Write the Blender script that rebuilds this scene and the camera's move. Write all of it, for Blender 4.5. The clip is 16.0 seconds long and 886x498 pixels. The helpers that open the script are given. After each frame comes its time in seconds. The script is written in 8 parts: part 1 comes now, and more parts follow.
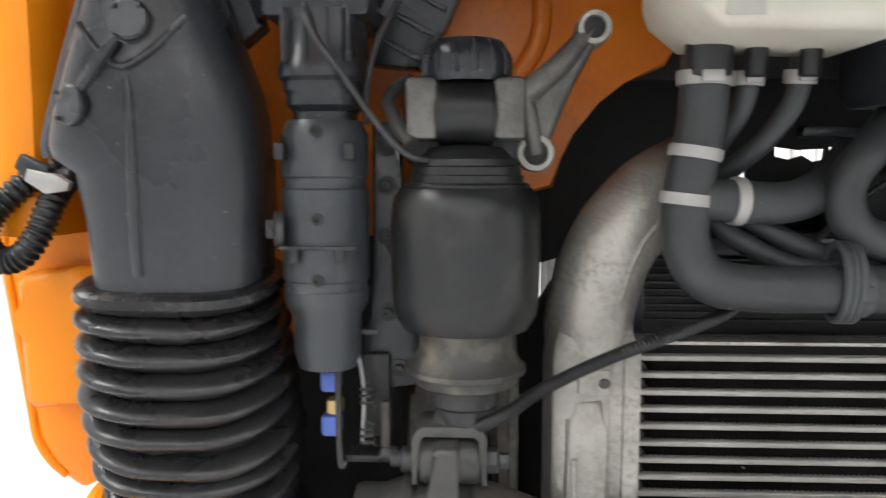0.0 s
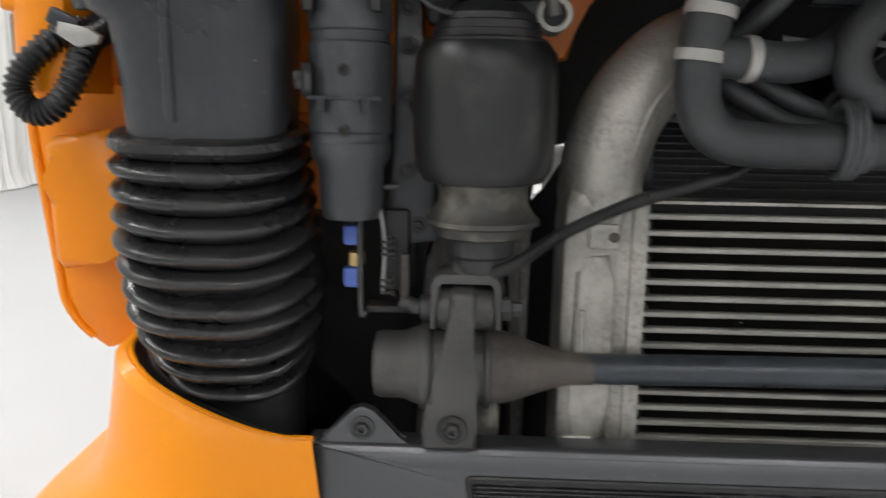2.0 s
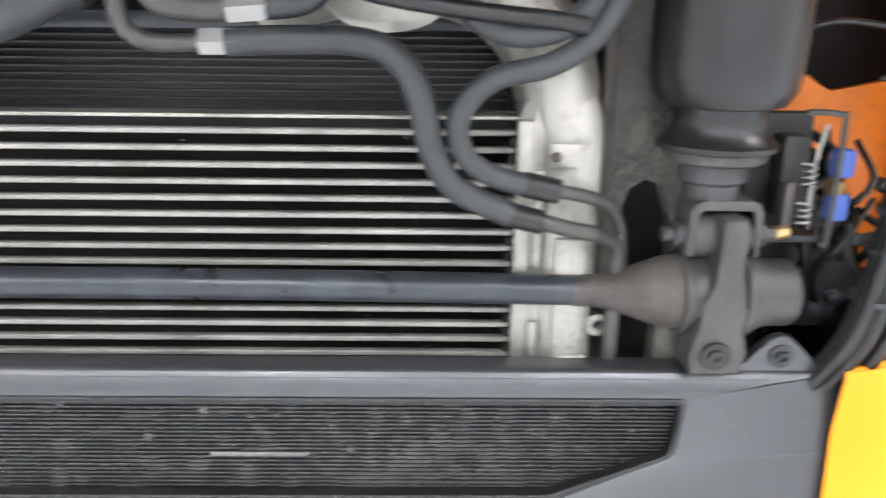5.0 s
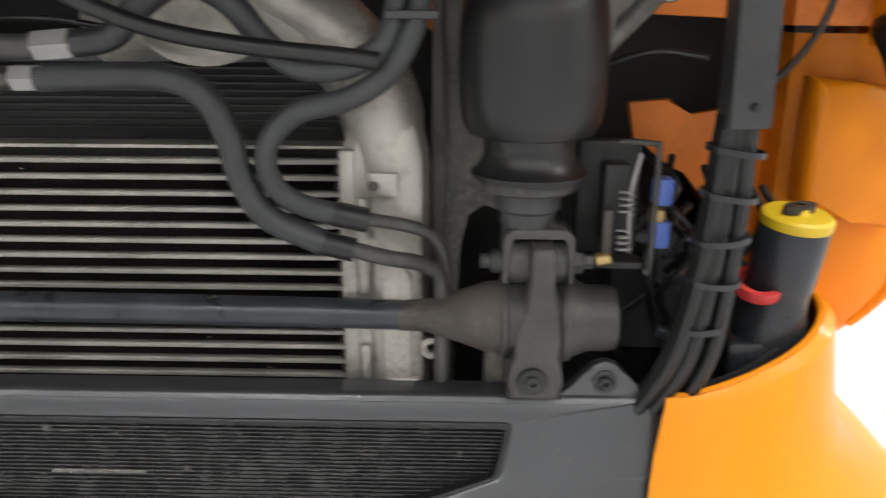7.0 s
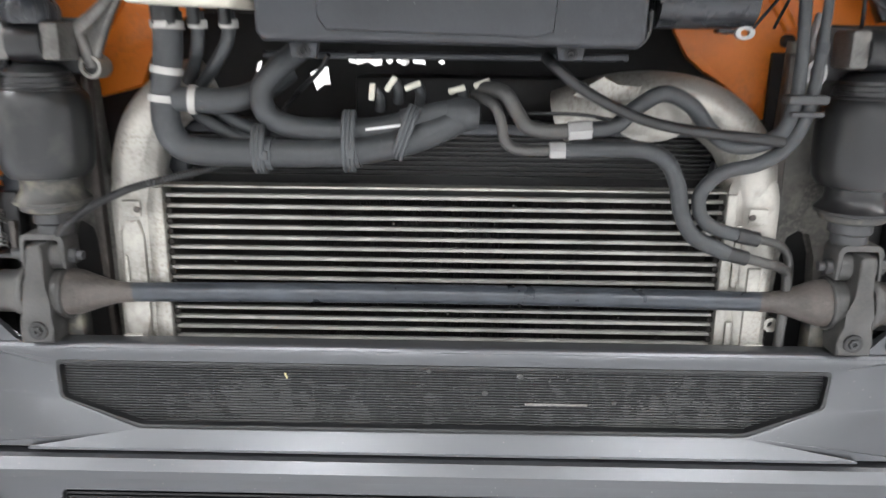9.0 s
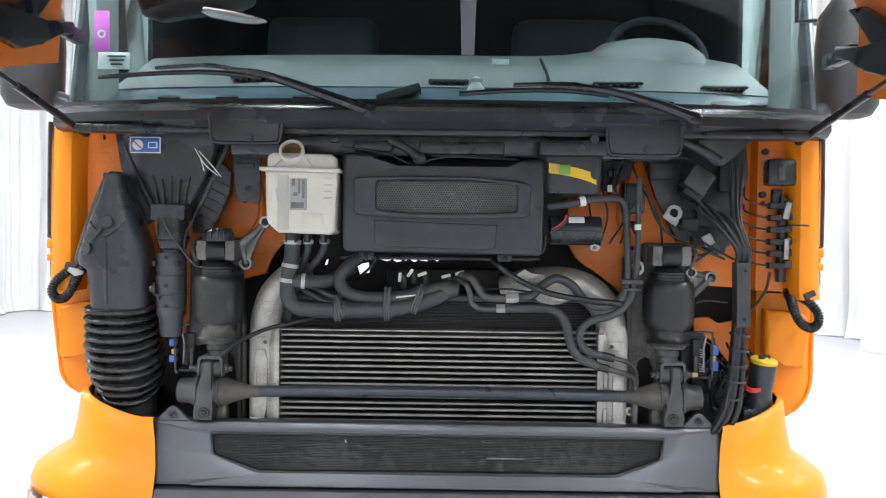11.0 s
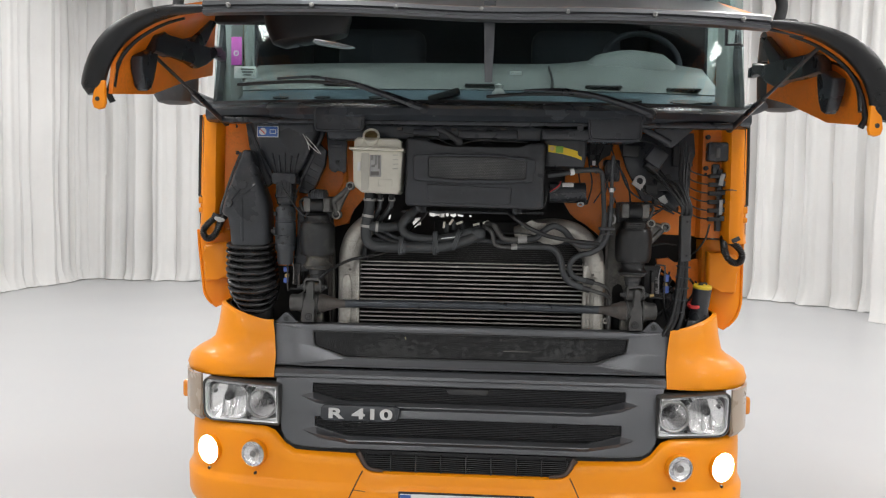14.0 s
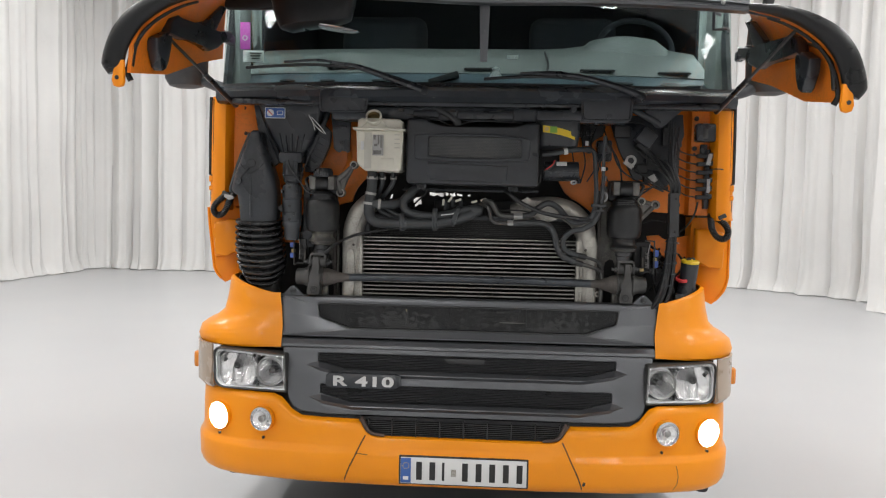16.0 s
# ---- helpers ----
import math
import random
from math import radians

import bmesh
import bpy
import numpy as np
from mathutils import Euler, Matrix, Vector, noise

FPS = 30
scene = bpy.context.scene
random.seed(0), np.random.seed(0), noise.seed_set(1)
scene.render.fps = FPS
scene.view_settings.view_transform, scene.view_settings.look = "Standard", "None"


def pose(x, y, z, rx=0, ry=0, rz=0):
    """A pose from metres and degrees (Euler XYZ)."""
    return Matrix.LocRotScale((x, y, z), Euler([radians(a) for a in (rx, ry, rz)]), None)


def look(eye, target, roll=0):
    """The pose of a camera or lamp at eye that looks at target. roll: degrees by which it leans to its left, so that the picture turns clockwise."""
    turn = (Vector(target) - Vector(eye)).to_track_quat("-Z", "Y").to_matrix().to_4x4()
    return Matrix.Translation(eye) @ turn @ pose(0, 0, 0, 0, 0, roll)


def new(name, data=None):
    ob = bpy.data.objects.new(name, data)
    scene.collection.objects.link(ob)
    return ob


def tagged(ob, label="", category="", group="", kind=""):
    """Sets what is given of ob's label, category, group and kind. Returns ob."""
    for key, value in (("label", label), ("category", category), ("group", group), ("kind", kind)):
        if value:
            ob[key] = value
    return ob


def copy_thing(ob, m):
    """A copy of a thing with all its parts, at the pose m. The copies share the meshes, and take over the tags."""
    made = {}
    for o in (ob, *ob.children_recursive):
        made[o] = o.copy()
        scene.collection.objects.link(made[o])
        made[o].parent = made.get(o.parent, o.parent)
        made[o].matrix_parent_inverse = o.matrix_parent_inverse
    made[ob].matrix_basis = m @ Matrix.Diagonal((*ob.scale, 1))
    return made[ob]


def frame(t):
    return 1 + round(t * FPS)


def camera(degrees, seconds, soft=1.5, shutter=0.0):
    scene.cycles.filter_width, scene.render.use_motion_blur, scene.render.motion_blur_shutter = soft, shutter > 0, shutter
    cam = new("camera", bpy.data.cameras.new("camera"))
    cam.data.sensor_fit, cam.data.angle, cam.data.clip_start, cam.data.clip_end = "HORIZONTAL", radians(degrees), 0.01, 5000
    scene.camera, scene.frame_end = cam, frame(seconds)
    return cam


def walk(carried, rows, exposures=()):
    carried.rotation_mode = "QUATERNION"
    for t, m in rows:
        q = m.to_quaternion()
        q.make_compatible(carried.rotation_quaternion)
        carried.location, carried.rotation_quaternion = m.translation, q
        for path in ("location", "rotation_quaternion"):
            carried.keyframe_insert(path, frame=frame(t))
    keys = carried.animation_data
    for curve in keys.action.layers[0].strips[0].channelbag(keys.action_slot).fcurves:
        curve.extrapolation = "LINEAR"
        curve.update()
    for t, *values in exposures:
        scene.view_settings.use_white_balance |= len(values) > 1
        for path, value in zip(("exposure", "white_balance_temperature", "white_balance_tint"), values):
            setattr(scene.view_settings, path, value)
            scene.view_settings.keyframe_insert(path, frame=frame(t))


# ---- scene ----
cam = camera(60.0, 16.0, soft=1.15, shutter=0.5)
PATH = [
    (0, (-0.633, -0.721, 1.552), (-0.724, 1.267, 1.344), 0.0),
    (0.5, (-0.715, -0.741, 1.566), (-0.777, 1.246, 1.355), 0.1),
    (1, (-0.716, -0.759, 1.517), (-0.846, 1.222, 1.27), 0.1),
    (1.5, (-0.702, -0.76, 1.459), (-0.847, 1.215, 1.179), 0.2),
    (2, (-0.656, -0.768, 1.472), (-0.729, 1.197, 1.106), 1.0),
    (2.5, (-0.503, -0.784, 1.487), (-0.549, 1.16, 1.017), 0.9),
    (3, (-0.333, -0.805, 1.47), (-0.352, 1.136, 0.987), 1.0),
    (3.5, (-0.186, -0.813, 1.481), (-0.188, 1.11, 0.931), 1.0),
    (4, (-0.008, -0.788, 1.453), (-0.003, 1.138, 0.914), 0.9),
    (4.5, (0.201, -0.76, 1.451), (0.193, 1.168, 0.918), 0.4),
    (5, (0.381, -0.742, 1.488), (0.409, 1.162, 0.878), 0.7),
    (5.2, (0.443, -0.749, 1.491), (0.505, 1.158, 0.893), 1.2),
    (5.72, (0.593, -0.746, 1.509), (0.676, 1.152, 0.886), 1.4),
    (6.25, (0.674, -0.744, 1.511), (0.714, 1.157, 0.892), 0.9),
    (6.78, (0.65, -0.749, 1.513), (0.628, 1.158, 0.908), 0.3),
    (7.3, (0.486, -0.767, 1.53), (0.423, 1.139, 0.926), 0.1),
    (7.5, (0.392, -0.788, 1.532), (0.33, 1.124, 0.951), -0.1),
    (8, (0.169, -0.831, 1.538), (0.11, 1.089, 0.981), 0.3),
    (8.5, (0.065, -0.982, 1.593), (0.021, 0.931, 1.013), 0.4),
    (9, (0.02, -1.205, 1.616), (-0.01, 0.725, 1.09), 0.6),
    (9.5, (0.011, -1.453, 1.644), (-0.018, 0.524, 1.342), 0.6),
    (10, (0.016, -1.726, 1.66), (-0.012, 0.268, 1.504), 0.6),
    (10.2, (0.023, -1.823, 1.66), (-0.011, 0.173, 1.533), 0.6),
    (10.9, (0.025, -2.16, 1.677), (0.01, -0.16, 1.626), 0.7),
    (11.6, (0.046, -2.45, 1.662), (0.028, -0.45, 1.607), 0.9),
    (12.3, (0.071, -2.698, 1.641), (0.015, -0.7, 1.567), 1.0),
    (12.5, (0.074, -2.766, 1.634), (0.002, -0.769, 1.561), 1.0),
    (13, (0.083, -2.935, 1.621), (-0.014, -0.94, 1.522), 1.0),
    (13.5, (0.072, -3.059, 1.61), (-0.031, -1.064, 1.51), 1.0),
    (14, (0.05, -3.165, 1.598), (-0.054, -1.171, 1.496), 1.1),
    (14.5, (0.054, -3.226, 1.588), (-0.044, -1.231, 1.484), 1.1),
    (15, (0.071, -3.288, 1.582), (-0.03, -1.293, 1.477), 1.1),
    (15.5, (0.085, -3.317, 1.55), (-0.021, -1.323, 1.44), 1.2),
    (16, (0.078, -3.318, 1.529), (-0.035, -1.324, 1.411), 1.2),
]
walk(cam, [(t, look(eye, target, roll)) for t, eye, target, roll in PATH],
     exposures=[(0.0, 1.0, 6400, 9), (1.0, 0.54, 6450, 9), (2.0, 0.38, 6450, 9), (2.5, 0.85, 6400, 9), (3.0, 1.28, 6400, 9), (4.5, 1.75, 6250, 9), (5.2, 1.95, 6150, 9), (6.0, 0.9, 6400, 9),
                (7.3, 0.75, 6600, 9), (8.0, 1.55, 6250, 9), (9.0, 1.68, 6250, 10), (9.5, 1.42, 6150, 11), (10.2, 1.28, 5850, 10), (12.3, 0.40, 6350, 10), (16.0, 0.14, 6500, 10)])

# ---- light ----
world = bpy.data.worlds.new("hall_air")
scene.world = world
world.use_nodes = True
world.node_tree.nodes["Background"].inputs["Color"].default_value = (0.9, 0.95, 1.0, 1)
world.node_tree.nodes["Background"].inputs["Strength"].default_value = 0.25
LAMP_POWER = 86.0


# ---- materials ----
def shader(name, color, rough=0.5, metal=0.0, vary=0.12, grain=60.0, dust=0.0, dust_color=(0.32, 0.31, 0.29), bump=0.12,
           stain=5.0, coat=0.0, random=0.0, stretch=(1, 1, 1), splash=0.0, speck=0.0, coat_rough=0.08, uneven=0.12, spec=0.5):
    """Base colour with a fine grain and broad stains, dust in patches, bump and uneven gloss."""
    m = bpy.data.materials.new(name)
    m.use_nodes = True
    nt = m.node_tree
    n, l = nt.nodes, nt.links
    b = n["Principled BSDF"]
    geo = n.new("ShaderNodeNewGeometry")
    mp = n.new("ShaderNodeMapping")
    mp.inputs["Scale"].default_value = stretch
    l.new(geo.outputs["Position"], mp.inputs["Vector"])

    def noise_tex(scale, detail):
        t = n.new("ShaderNodeTexNoise")
        t.inputs["Scale"].default_value, t.inputs["Detail"].default_value = scale, detail
        l.new(mp.outputs["Vector"], t.inputs["Vector"])
        return t.outputs["Fac"]

    def ramp(fac, lo, hi, a, c):
        r = n.new("ShaderNodeMapRange")
        for k, v in zip(("From Min", "From Max", "To Min", "To Max"), (lo, hi, a, c)):
            r.inputs[k].default_value = v
        l.new(fac, r.inputs["Value"])
        return r.outputs["Result"]

    def mix(fac, a, c, kind="MIX"):
        x = n.new("ShaderNodeMix")
        x.data_type, x.blend_type = "RGBA", kind
        for sock, v in ((x.inputs["Factor"], fac), (x.inputs["A"], a), (x.inputs["B"], c)):
            if isinstance(v, (int, float)):
                sock.default_value = v
            elif isinstance(v, tuple):
                sock.default_value = (*v, 1)
            else:
                l.new(v, sock)
        return x.outputs["Result"]

    fine, broad = noise_tex(grain, 5), noise_tex(stain, 6)
    dark = tuple(c * (1 - 2.2 * vary) for c in color)
    light = tuple(min(1, c * (1 + 1.2 * vary)) for c in color)
    col = mix(ramp(broad, 0.3, 0.7, 0, 1), dark, light)
    col = mix(ramp(fine, 0.3, 0.75, 0, 0.5), col, color)
    if random:
        info = n.new("ShaderNodeObjectInfo")
        col = mix(ramp(info.outputs["Random"], 0, 1, 0, random), col, tuple(c * 0.55 for c in color))
    if dust:
        patch = noise_tex(stain * 3.1, 8)
        spread = ramp(patch, 0.66 - 0.3 * dust, 0.8 - 0.2 * dust, 0, min(0.85, dust))
        col = mix(spread, col, dust_color)
    if splash:
        # ragged dried splashes that gather in streaks
        ragged = noise_tex(stain * 14, 10)
        where = noise_tex(stain * 0.9, 3)
        f = n.new("ShaderNodeMath")
        f.operation = "MULTIPLY"
        l.new(ramp(ragged, 0.47, 0.62, 0, splash), f.inputs[0])
        l.new(ramp(where, 0.42, 0.57, 0, 1), f.inputs[1])
        col = mix(f.outputs[0], col, dust_color)
    if speck:
        # single grains of pale dirt
        v = n.new("ShaderNodeTexVoronoi")
        v.inputs["Scale"].default_value = 70
        l.new(mp.outputs["Vector"], v.inputs["Vector"])
        keep = n.new("ShaderNodeMath")
        keep.operation = "MULTIPLY"
        l.new(ramp(v.outputs["Distance"], 0.06, 0.12, speck, 0), keep.inputs[0])
        l.new(ramp(noise_tex(23, 2), 0.52, 0.58, 0, 1), keep.inputs[1])
        col = mix(keep.outputs[0], col, (0.30, 0.29, 0.27))
    l.new(col, b.inputs["Base Color"])
    l.new(ramp(broad, 0.25, 0.75, max(0.03, rough - uneven), min(1, rough + uneven)), b.inputs["Roughness"])
    b.inputs["Specular IOR Level"].default_value = spec
    b.inputs["Metallic"].default_value = metal
    b.inputs["Coat Weight"].default_value = coat
    b.inputs["Coat Roughness"].default_value = coat_rough
    if bump:
        bp = n.new("ShaderNodeBump")
        bp.inputs["Strength"].default_value, bp.inputs["Distance"].default_value = bump, 0.002
        l.new(fine, bp.inputs["Height"])
        l.new(bp.outputs["Normal"], b.inputs["Normal"])
    return m


def glow(name, color, strength):
    m = bpy.data.materials.new(name)
    m.use_nodes = True
    b = m.node_tree.nodes["Principled BSDF"]
    b.inputs["Base Color"].default_value = (*color, 1)
    b.inputs["Emission Color"].default_value = (*color, 1)
    b.inputs["Emission Strength"].default_value = strength
    return m


def glass(name, color, rough=0.0):
    m = bpy.data.materials.new(name)
    m.use_nodes = True
    nt = m.node_tree
    b = nt.nodes["Principled BSDF"]
    b.inputs["Base Color"].default_value = (*color, 1)
    b.inputs["Roughness"].default_value = rough
    b.inputs["Transmission Weight"].default_value = 1.0
    b.inputs["IOR"].default_value = 1.38
    return m


def epoxy():
    """Glossy floor coating with soft, very broad changes of tone and gloss."""
    m = bpy.data.materials.new("grey_epoxy_floor")
    m.use_nodes = True
    n, l = m.node_tree.nodes, m.node_tree.links
    b = n["Principled BSDF"]
    geo = n.new("ShaderNodeNewGeometry")
    tex = n.new("ShaderNodeTexNoise")
    tex.inputs["Scale"].default_value, tex.inputs["Detail"].default_value = 0.9, 1.0
    l.new(geo.outputs["Position"], tex.inputs["Vector"])
    x = n.new("ShaderNodeMix")
    x.data_type = "RGBA"
    l.new(tex.outputs["Fac"], x.inputs["Factor"])
    x.inputs["A"].default_value, x.inputs["B"].default_value = (0.455, 0.46, 0.475, 1), (0.50, 0.505, 0.51, 1)
    l.new(x.outputs["Result"], b.inputs["Base Color"])
    b.inputs["Roughness"].default_value = 0.30
    return m


ORANGE = shader("orange_paint", (0.90, 0.300, 0.003), 0.38, vary=0.03, grain=300, bump=0.02, coat=0.22, stain=3, coat_rough=0.12, uneven=0.04, spec=0.3)
# same orange, a step darker: shade on the cab posts put into the colour
ORANGE_POST = shader("orange_paint_shaded", (0.84, 0.262, 0.006), 0.36, vary=0.05, grain=300, bump=0.03, coat=0.10, stain=4, coat_rough=0.2, dust=0.10, dust_color=(0.42, 0.14, 0.02), spec=0.3)
# dusty orange whose redder base also carries the shade of the bay
ORANGE_DIRTY_SHADED = shader("orange_paint_dusty_shaded", (0.82, 0.215, 0.012), 0.40, vary=0.10, grain=120, dust=0.14, dust_color=(0.34, 0.10, 0.018), bump=0.06, stain=7, splash=0.2, speck=0.2)
GREY = shader("grey_panel_paint", (0.100, 0.103, 0.110), 0.30, metal=0.65, vary=0.02, grain=600, bump=0.04, stain=3, speck=0.25, uneven=0.015)
PLASTIC = shader("black_plastic", (0.0235, 0.0265, 0.0320), 0.30, vary=0.2, grain=250, dust=0.16, dust_color=(0.068, 0.071, 0.075), bump=0.10, stain=8, splash=0.12, speck=0.35)
DUCT_PLASTIC = shader("worn_duct_plastic", (0.034, 0.0375, 0.0430), 0.31, vary=0.2, grain=220, dust=0.24, dust_color=(0.085, 0.088, 0.092), bump=0.10, stain=7, splash=0.15, speck=0.45)
PLASTIC_DUSTY = shader("dusty_black_plastic", (0.0275, 0.0305, 0.0355), 0.36, vary=0.2, grain=200, dust=0.28, dust_color=(0.066, 0.069, 0.073), bump=0.15, stain=7, splash=0.15, speck=0.3)
SLAT = shader("dusty_grille_plastic", (0.027, 0.028, 0.0295), 0.45, vary=0.2, grain=260, dust=0.22, dust_color=(0.085, 0.085, 0.083), bump=0.2, stain=6, splash=0.5, speck=0.5)
MESH = shader("dusty_perforated_sheet", (0.105, 0.107, 0.108), 0.5, vary=0.2, grain=260, dust=0.4, dust_color=(0.24, 0.24, 0.23), bump=0.2, stain=9, splash=0.6)
RUBBER = shader("dusty_rubber", (0.040, 0.0435, 0.0465), 0.50, vary=0.2, grain=350, dust=0.30, dust_color=(0.095, 0.099, 0.100), bump=0.12, stain=9, splash=0.1, speck=0.15)
BLACK_RUBBER = shader("black_rubber", (0.013, 0.0135, 0.0145), 0.36, vary=0.2, grain=300, dust=0.16, dust_color=(0.045, 0.045, 0.045), bump=0.1, stain=9)
BELLOWS = shader("worn_black_bellows", (0.021, 0.0212, 0.0225), 0.27, vary=0.2, grain=200, dust=0.30, dust_color=(0.105, 0.105, 0.102), bump=0.12, stain=8, splash=0.10, speck=0.08)
ALLOY = shader("weathered_aluminium", (0.41, 0.395, 0.36), 0.42, metal=0.6, vary=0.22, grain=180, dust=0.40, dust_color=(0.14, 0.125, 0.10), bump=0.4, stain=11, splash=0.38, speck=0.2)
CLOG = shader("dried_grey_dirt", (0.084, 0.084, 0.082), 0.75, vary=0.25, grain=300, dust=0.2, dust_color=(0.11, 0.108, 0.102), bump=0.4, stain=14)
LEAF = shader("dry_leaf", (0.52, 0.47, 0.26), 0.6, vary=0.1, grain=300, bump=0.1)
BAR_ALLOY = shader("aluminium_bar", (0.335, 0.325, 0.30), 0.50, metal=0.3, vary=0.18, grain=400, dust=0.25, dust_color=(0.22, 0.20, 0.18), bump=0.2, stain=14, random=0.15)
CAST = shader("cast_steel", (0.076, 0.075, 0.073), 0.48, metal=0.3, vary=0.24, grain=220, dust=0.34, dust_color=(0.11, 0.10, 0.085), bump=0.35, stain=12, splash=0.15)
STEEL_DARK = shader("dusty_dark_steel", (0.055, 0.056, 0.058), 0.5, metal=0.2, vary=0.2, grain=250, dust=0.30, dust_color=(0.095, 0.09, 0.082), bump=0.2, stain=10)
BAR_STEEL = shader("blue_grey_bar_steel", (0.045, 0.052, 0.062), 0.34, metal=0.2, vary=0.22, grain=160, dust=0.25, dust_color=(0.02, 0.02, 0.022), bump=0.15, stain=16)
DIRTY_STEEL = shader("mud_stained_steel", (0.135, 0.130, 0.120), 0.55, metal=0.15, vary=0.36, grain=120, dust=0.5, dust_color=(0.24, 0.225, 0.195), bump=0.5, stain=9, splash=0.4)
MOUNT = shader("scuffed_mount_steel", (0.175, 0.170, 0.160), 0.42, metal=0.45, vary=0.3, grain=200, dust=0.35, dust_color=(0.06, 0.056, 0.05), bump=0.35, stain=14, splash=0.3)
TIE = shader("grey_tie_plastic", (0.062, 0.067, 0.071), 0.5, vary=0.15, grain=300, bump=0.1, stain=12)
RUST = shader("rusty_steel", (0.088, 0.077, 0.070), 0.62, metal=0.15, vary=0.3, grain=160, dust=0.45, dust_color=(0.13, 0.115, 0.10), bump=0.5, stain=16, splash=0.3)
# engine black, also put into holes, gaps and backings as their shade
BLACK_SHADE = shader("engine_black_and_shade", (0.022, 0.022, 0.023), 0.55, vary=0.3, grain=90, dust=0.3, dust_color=(0.045, 0.042, 0.037), bump=0.2, stain=8)
AIR_RUBBER = shader("air_spring_rubber", (0.0135, 0.0145, 0.0155), 0.33, vary=0.2, grain=300, dust=0.38, dust_color=(0.075, 0.073, 0.062), bump=0.1, stain=6, uneven=0.08)
# dirt and the shade between the bars share this near-black brown
FIN = shader("dirty_shaded_fins", (0.020, 0.0165, 0.014), 0.85, vary=0.3, grain=500, dust=0.2, dust_color=(0.03, 0.026, 0.022), bump=0.3, stain=20, speck=0.25)
ZINC = shader("zinc_steel", (0.36, 0.357, 0.35), 0.38, metal=0.6, vary=0.16, grain=300, dust=0.12, dust_color=(0.22, 0.21, 0.19), bump=0.15, stain=20)
CLAMP = shader("dull_band_steel", (0.42, 0.41, 0.39), 0.45, metal=0.3, vary=0.12, grain=300, dust=0.2, dust_color=(0.25, 0.24, 0.22), bump=0.1, stain=20)
WORN = shader("pale_worn_rubber", (0.050, 0.049, 0.046), 0.5, vary=0.2, grain=150, dust=0.55, dust_color=(0.24, 0.22, 0.165), bump=0.25, stain=9)
NECK = shader("stained_neck", (0.20, 0.14, 0.055), 0.5, vary=0.2, bump=0.05)
TANK = shader("ivory_plastic", (0.66, 0.635, 0.545), 0.40, vary=0.06, grain=90, dust=0.18, dust_color=(0.36, 0.34, 0.27), bump=0.04, stain=9)
BADGE = shader("dull_silver_badge", (0.62, 0.62, 0.61), 0.35, metal=0.3, vary=0.1, grain=200, dust=0.15, bump=0.05)
CHROME = shader("reflector_chrome", (0.92, 0.92, 0.92), 0.15, metal=0.78, vary=0.02, bump=0)
LAMP_WHITE = shader("silvered_lamp_plastic", (0.72, 0.73, 0.735), 0.30, metal=0.3, vary=0.03, bump=0.02)
WHITE = shader("white_print", (0.70, 0.70, 0.69), 0.5, vary=0.04, bump=0.02)
INK = shader("black_print", (0.02, 0.02, 0.02), 0.5, vary=0.03, bump=0.02)
BLUE = shader("blue_print", (0.05, 0.13, 0.40), 0.4, vary=0.06, bump=0.02, dust=0.15, dust_color=(0.2, 0.25, 0.4))
BLUE_PLASTIC = shader("blue_plastic", (0.09, 0.16, 0.52), 0.45, vary=0.1, bump=0.05, dust=0.2, dust_color=(0.12, 0.12, 0.14))
BARREL = shader("dusty_grey_barrel", (0.052, 0.057, 0.064), 0.38, vary=0.15, grain=200, dust=0.35, dust_color=(0.10, 0.105, 0.11), bump=0.12, stain=8, splash=0.2)
# tone of the sheet that lifts the shade between the grille slats
GAP_TONE = shader("grille_gap_tone", (0.019, 0.019, 0.0195), 0.7, vary=0.3, grain=400, bump=0.3, stain=10, dust=0.3, dust_color=(0.05, 0.05, 0.048))
BAND = shader("grey_ivory_plastic", (0.50, 0.485, 0.425), 0.40, vary=0.08, grain=90, bump=0.04, stain=9)
COWL = shader("satin_cowl_plastic", (0.040, 0.046, 0.054), 0.24, vary=0.15, grain=250, dust=0.18, dust_color=(0.085, 0.09, 0.095), bump=0.05, stain=5)
SCUFF = shader("scuffed_brown_plastic", (0.075, 0.048, 0.038), 0.6, vary=0.3, grain=150, bump=0.25, stain=22, dust=0.5, dust_color=(0.018, 0.018, 0.018))
DEFLECTOR = shader("matt_black_deflector", (0.0065, 0.0067, 0.0075), 0.34, vary=0.2, grain=250, bump=0.06, stain=7, dust=0.08, dust_color=(0.02, 0.02, 0.02), spec=0.4)
RED = shader("red_plastic", (0.62, 0.05, 0.05), 0.4, vary=0.06, bump=0.03)
YELLOW = shader("yellow_print", (0.75, 0.52, 0.02), 0.45, vary=0.08, bump=0.03, dust=0.12, dust_color=(0.35, 0.25, 0.05))
GREEN = shader("green_print", (0.20, 0.38, 0.05), 0.5, vary=0.05, bump=0.02)
PINK = shader("pink_sticker", (0.62, 0.10, 0.50), 0.5, vary=0.05, bump=0.02)
BRASS = shader("brass", (0.55, 0.40, 0.18), 0.4, metal=0.8, vary=0.1, bump=0.1)
INDICATOR = shader("clear_orange_lens", (0.40, 0.315, 0.24), 0.30, vary=0.08, bump=0.0, coat=0.3)
MARKER = shader("amber_lens", (0.8, 0.26, 0.02), 0.25, vary=0.04, bump=0.0, coat=0.6)
CURTAIN = shader("off_white_curtain", (0.73, 0.725, 0.715), 0.85, vary=0.04, grain=25, bump=0.05, stain=0.8)
EPOXY = epoxy()
CEILING = shader("white_ceiling_paint", (0.70, 0.70, 0.69), 0.8, vary=0.03, bump=0.05)
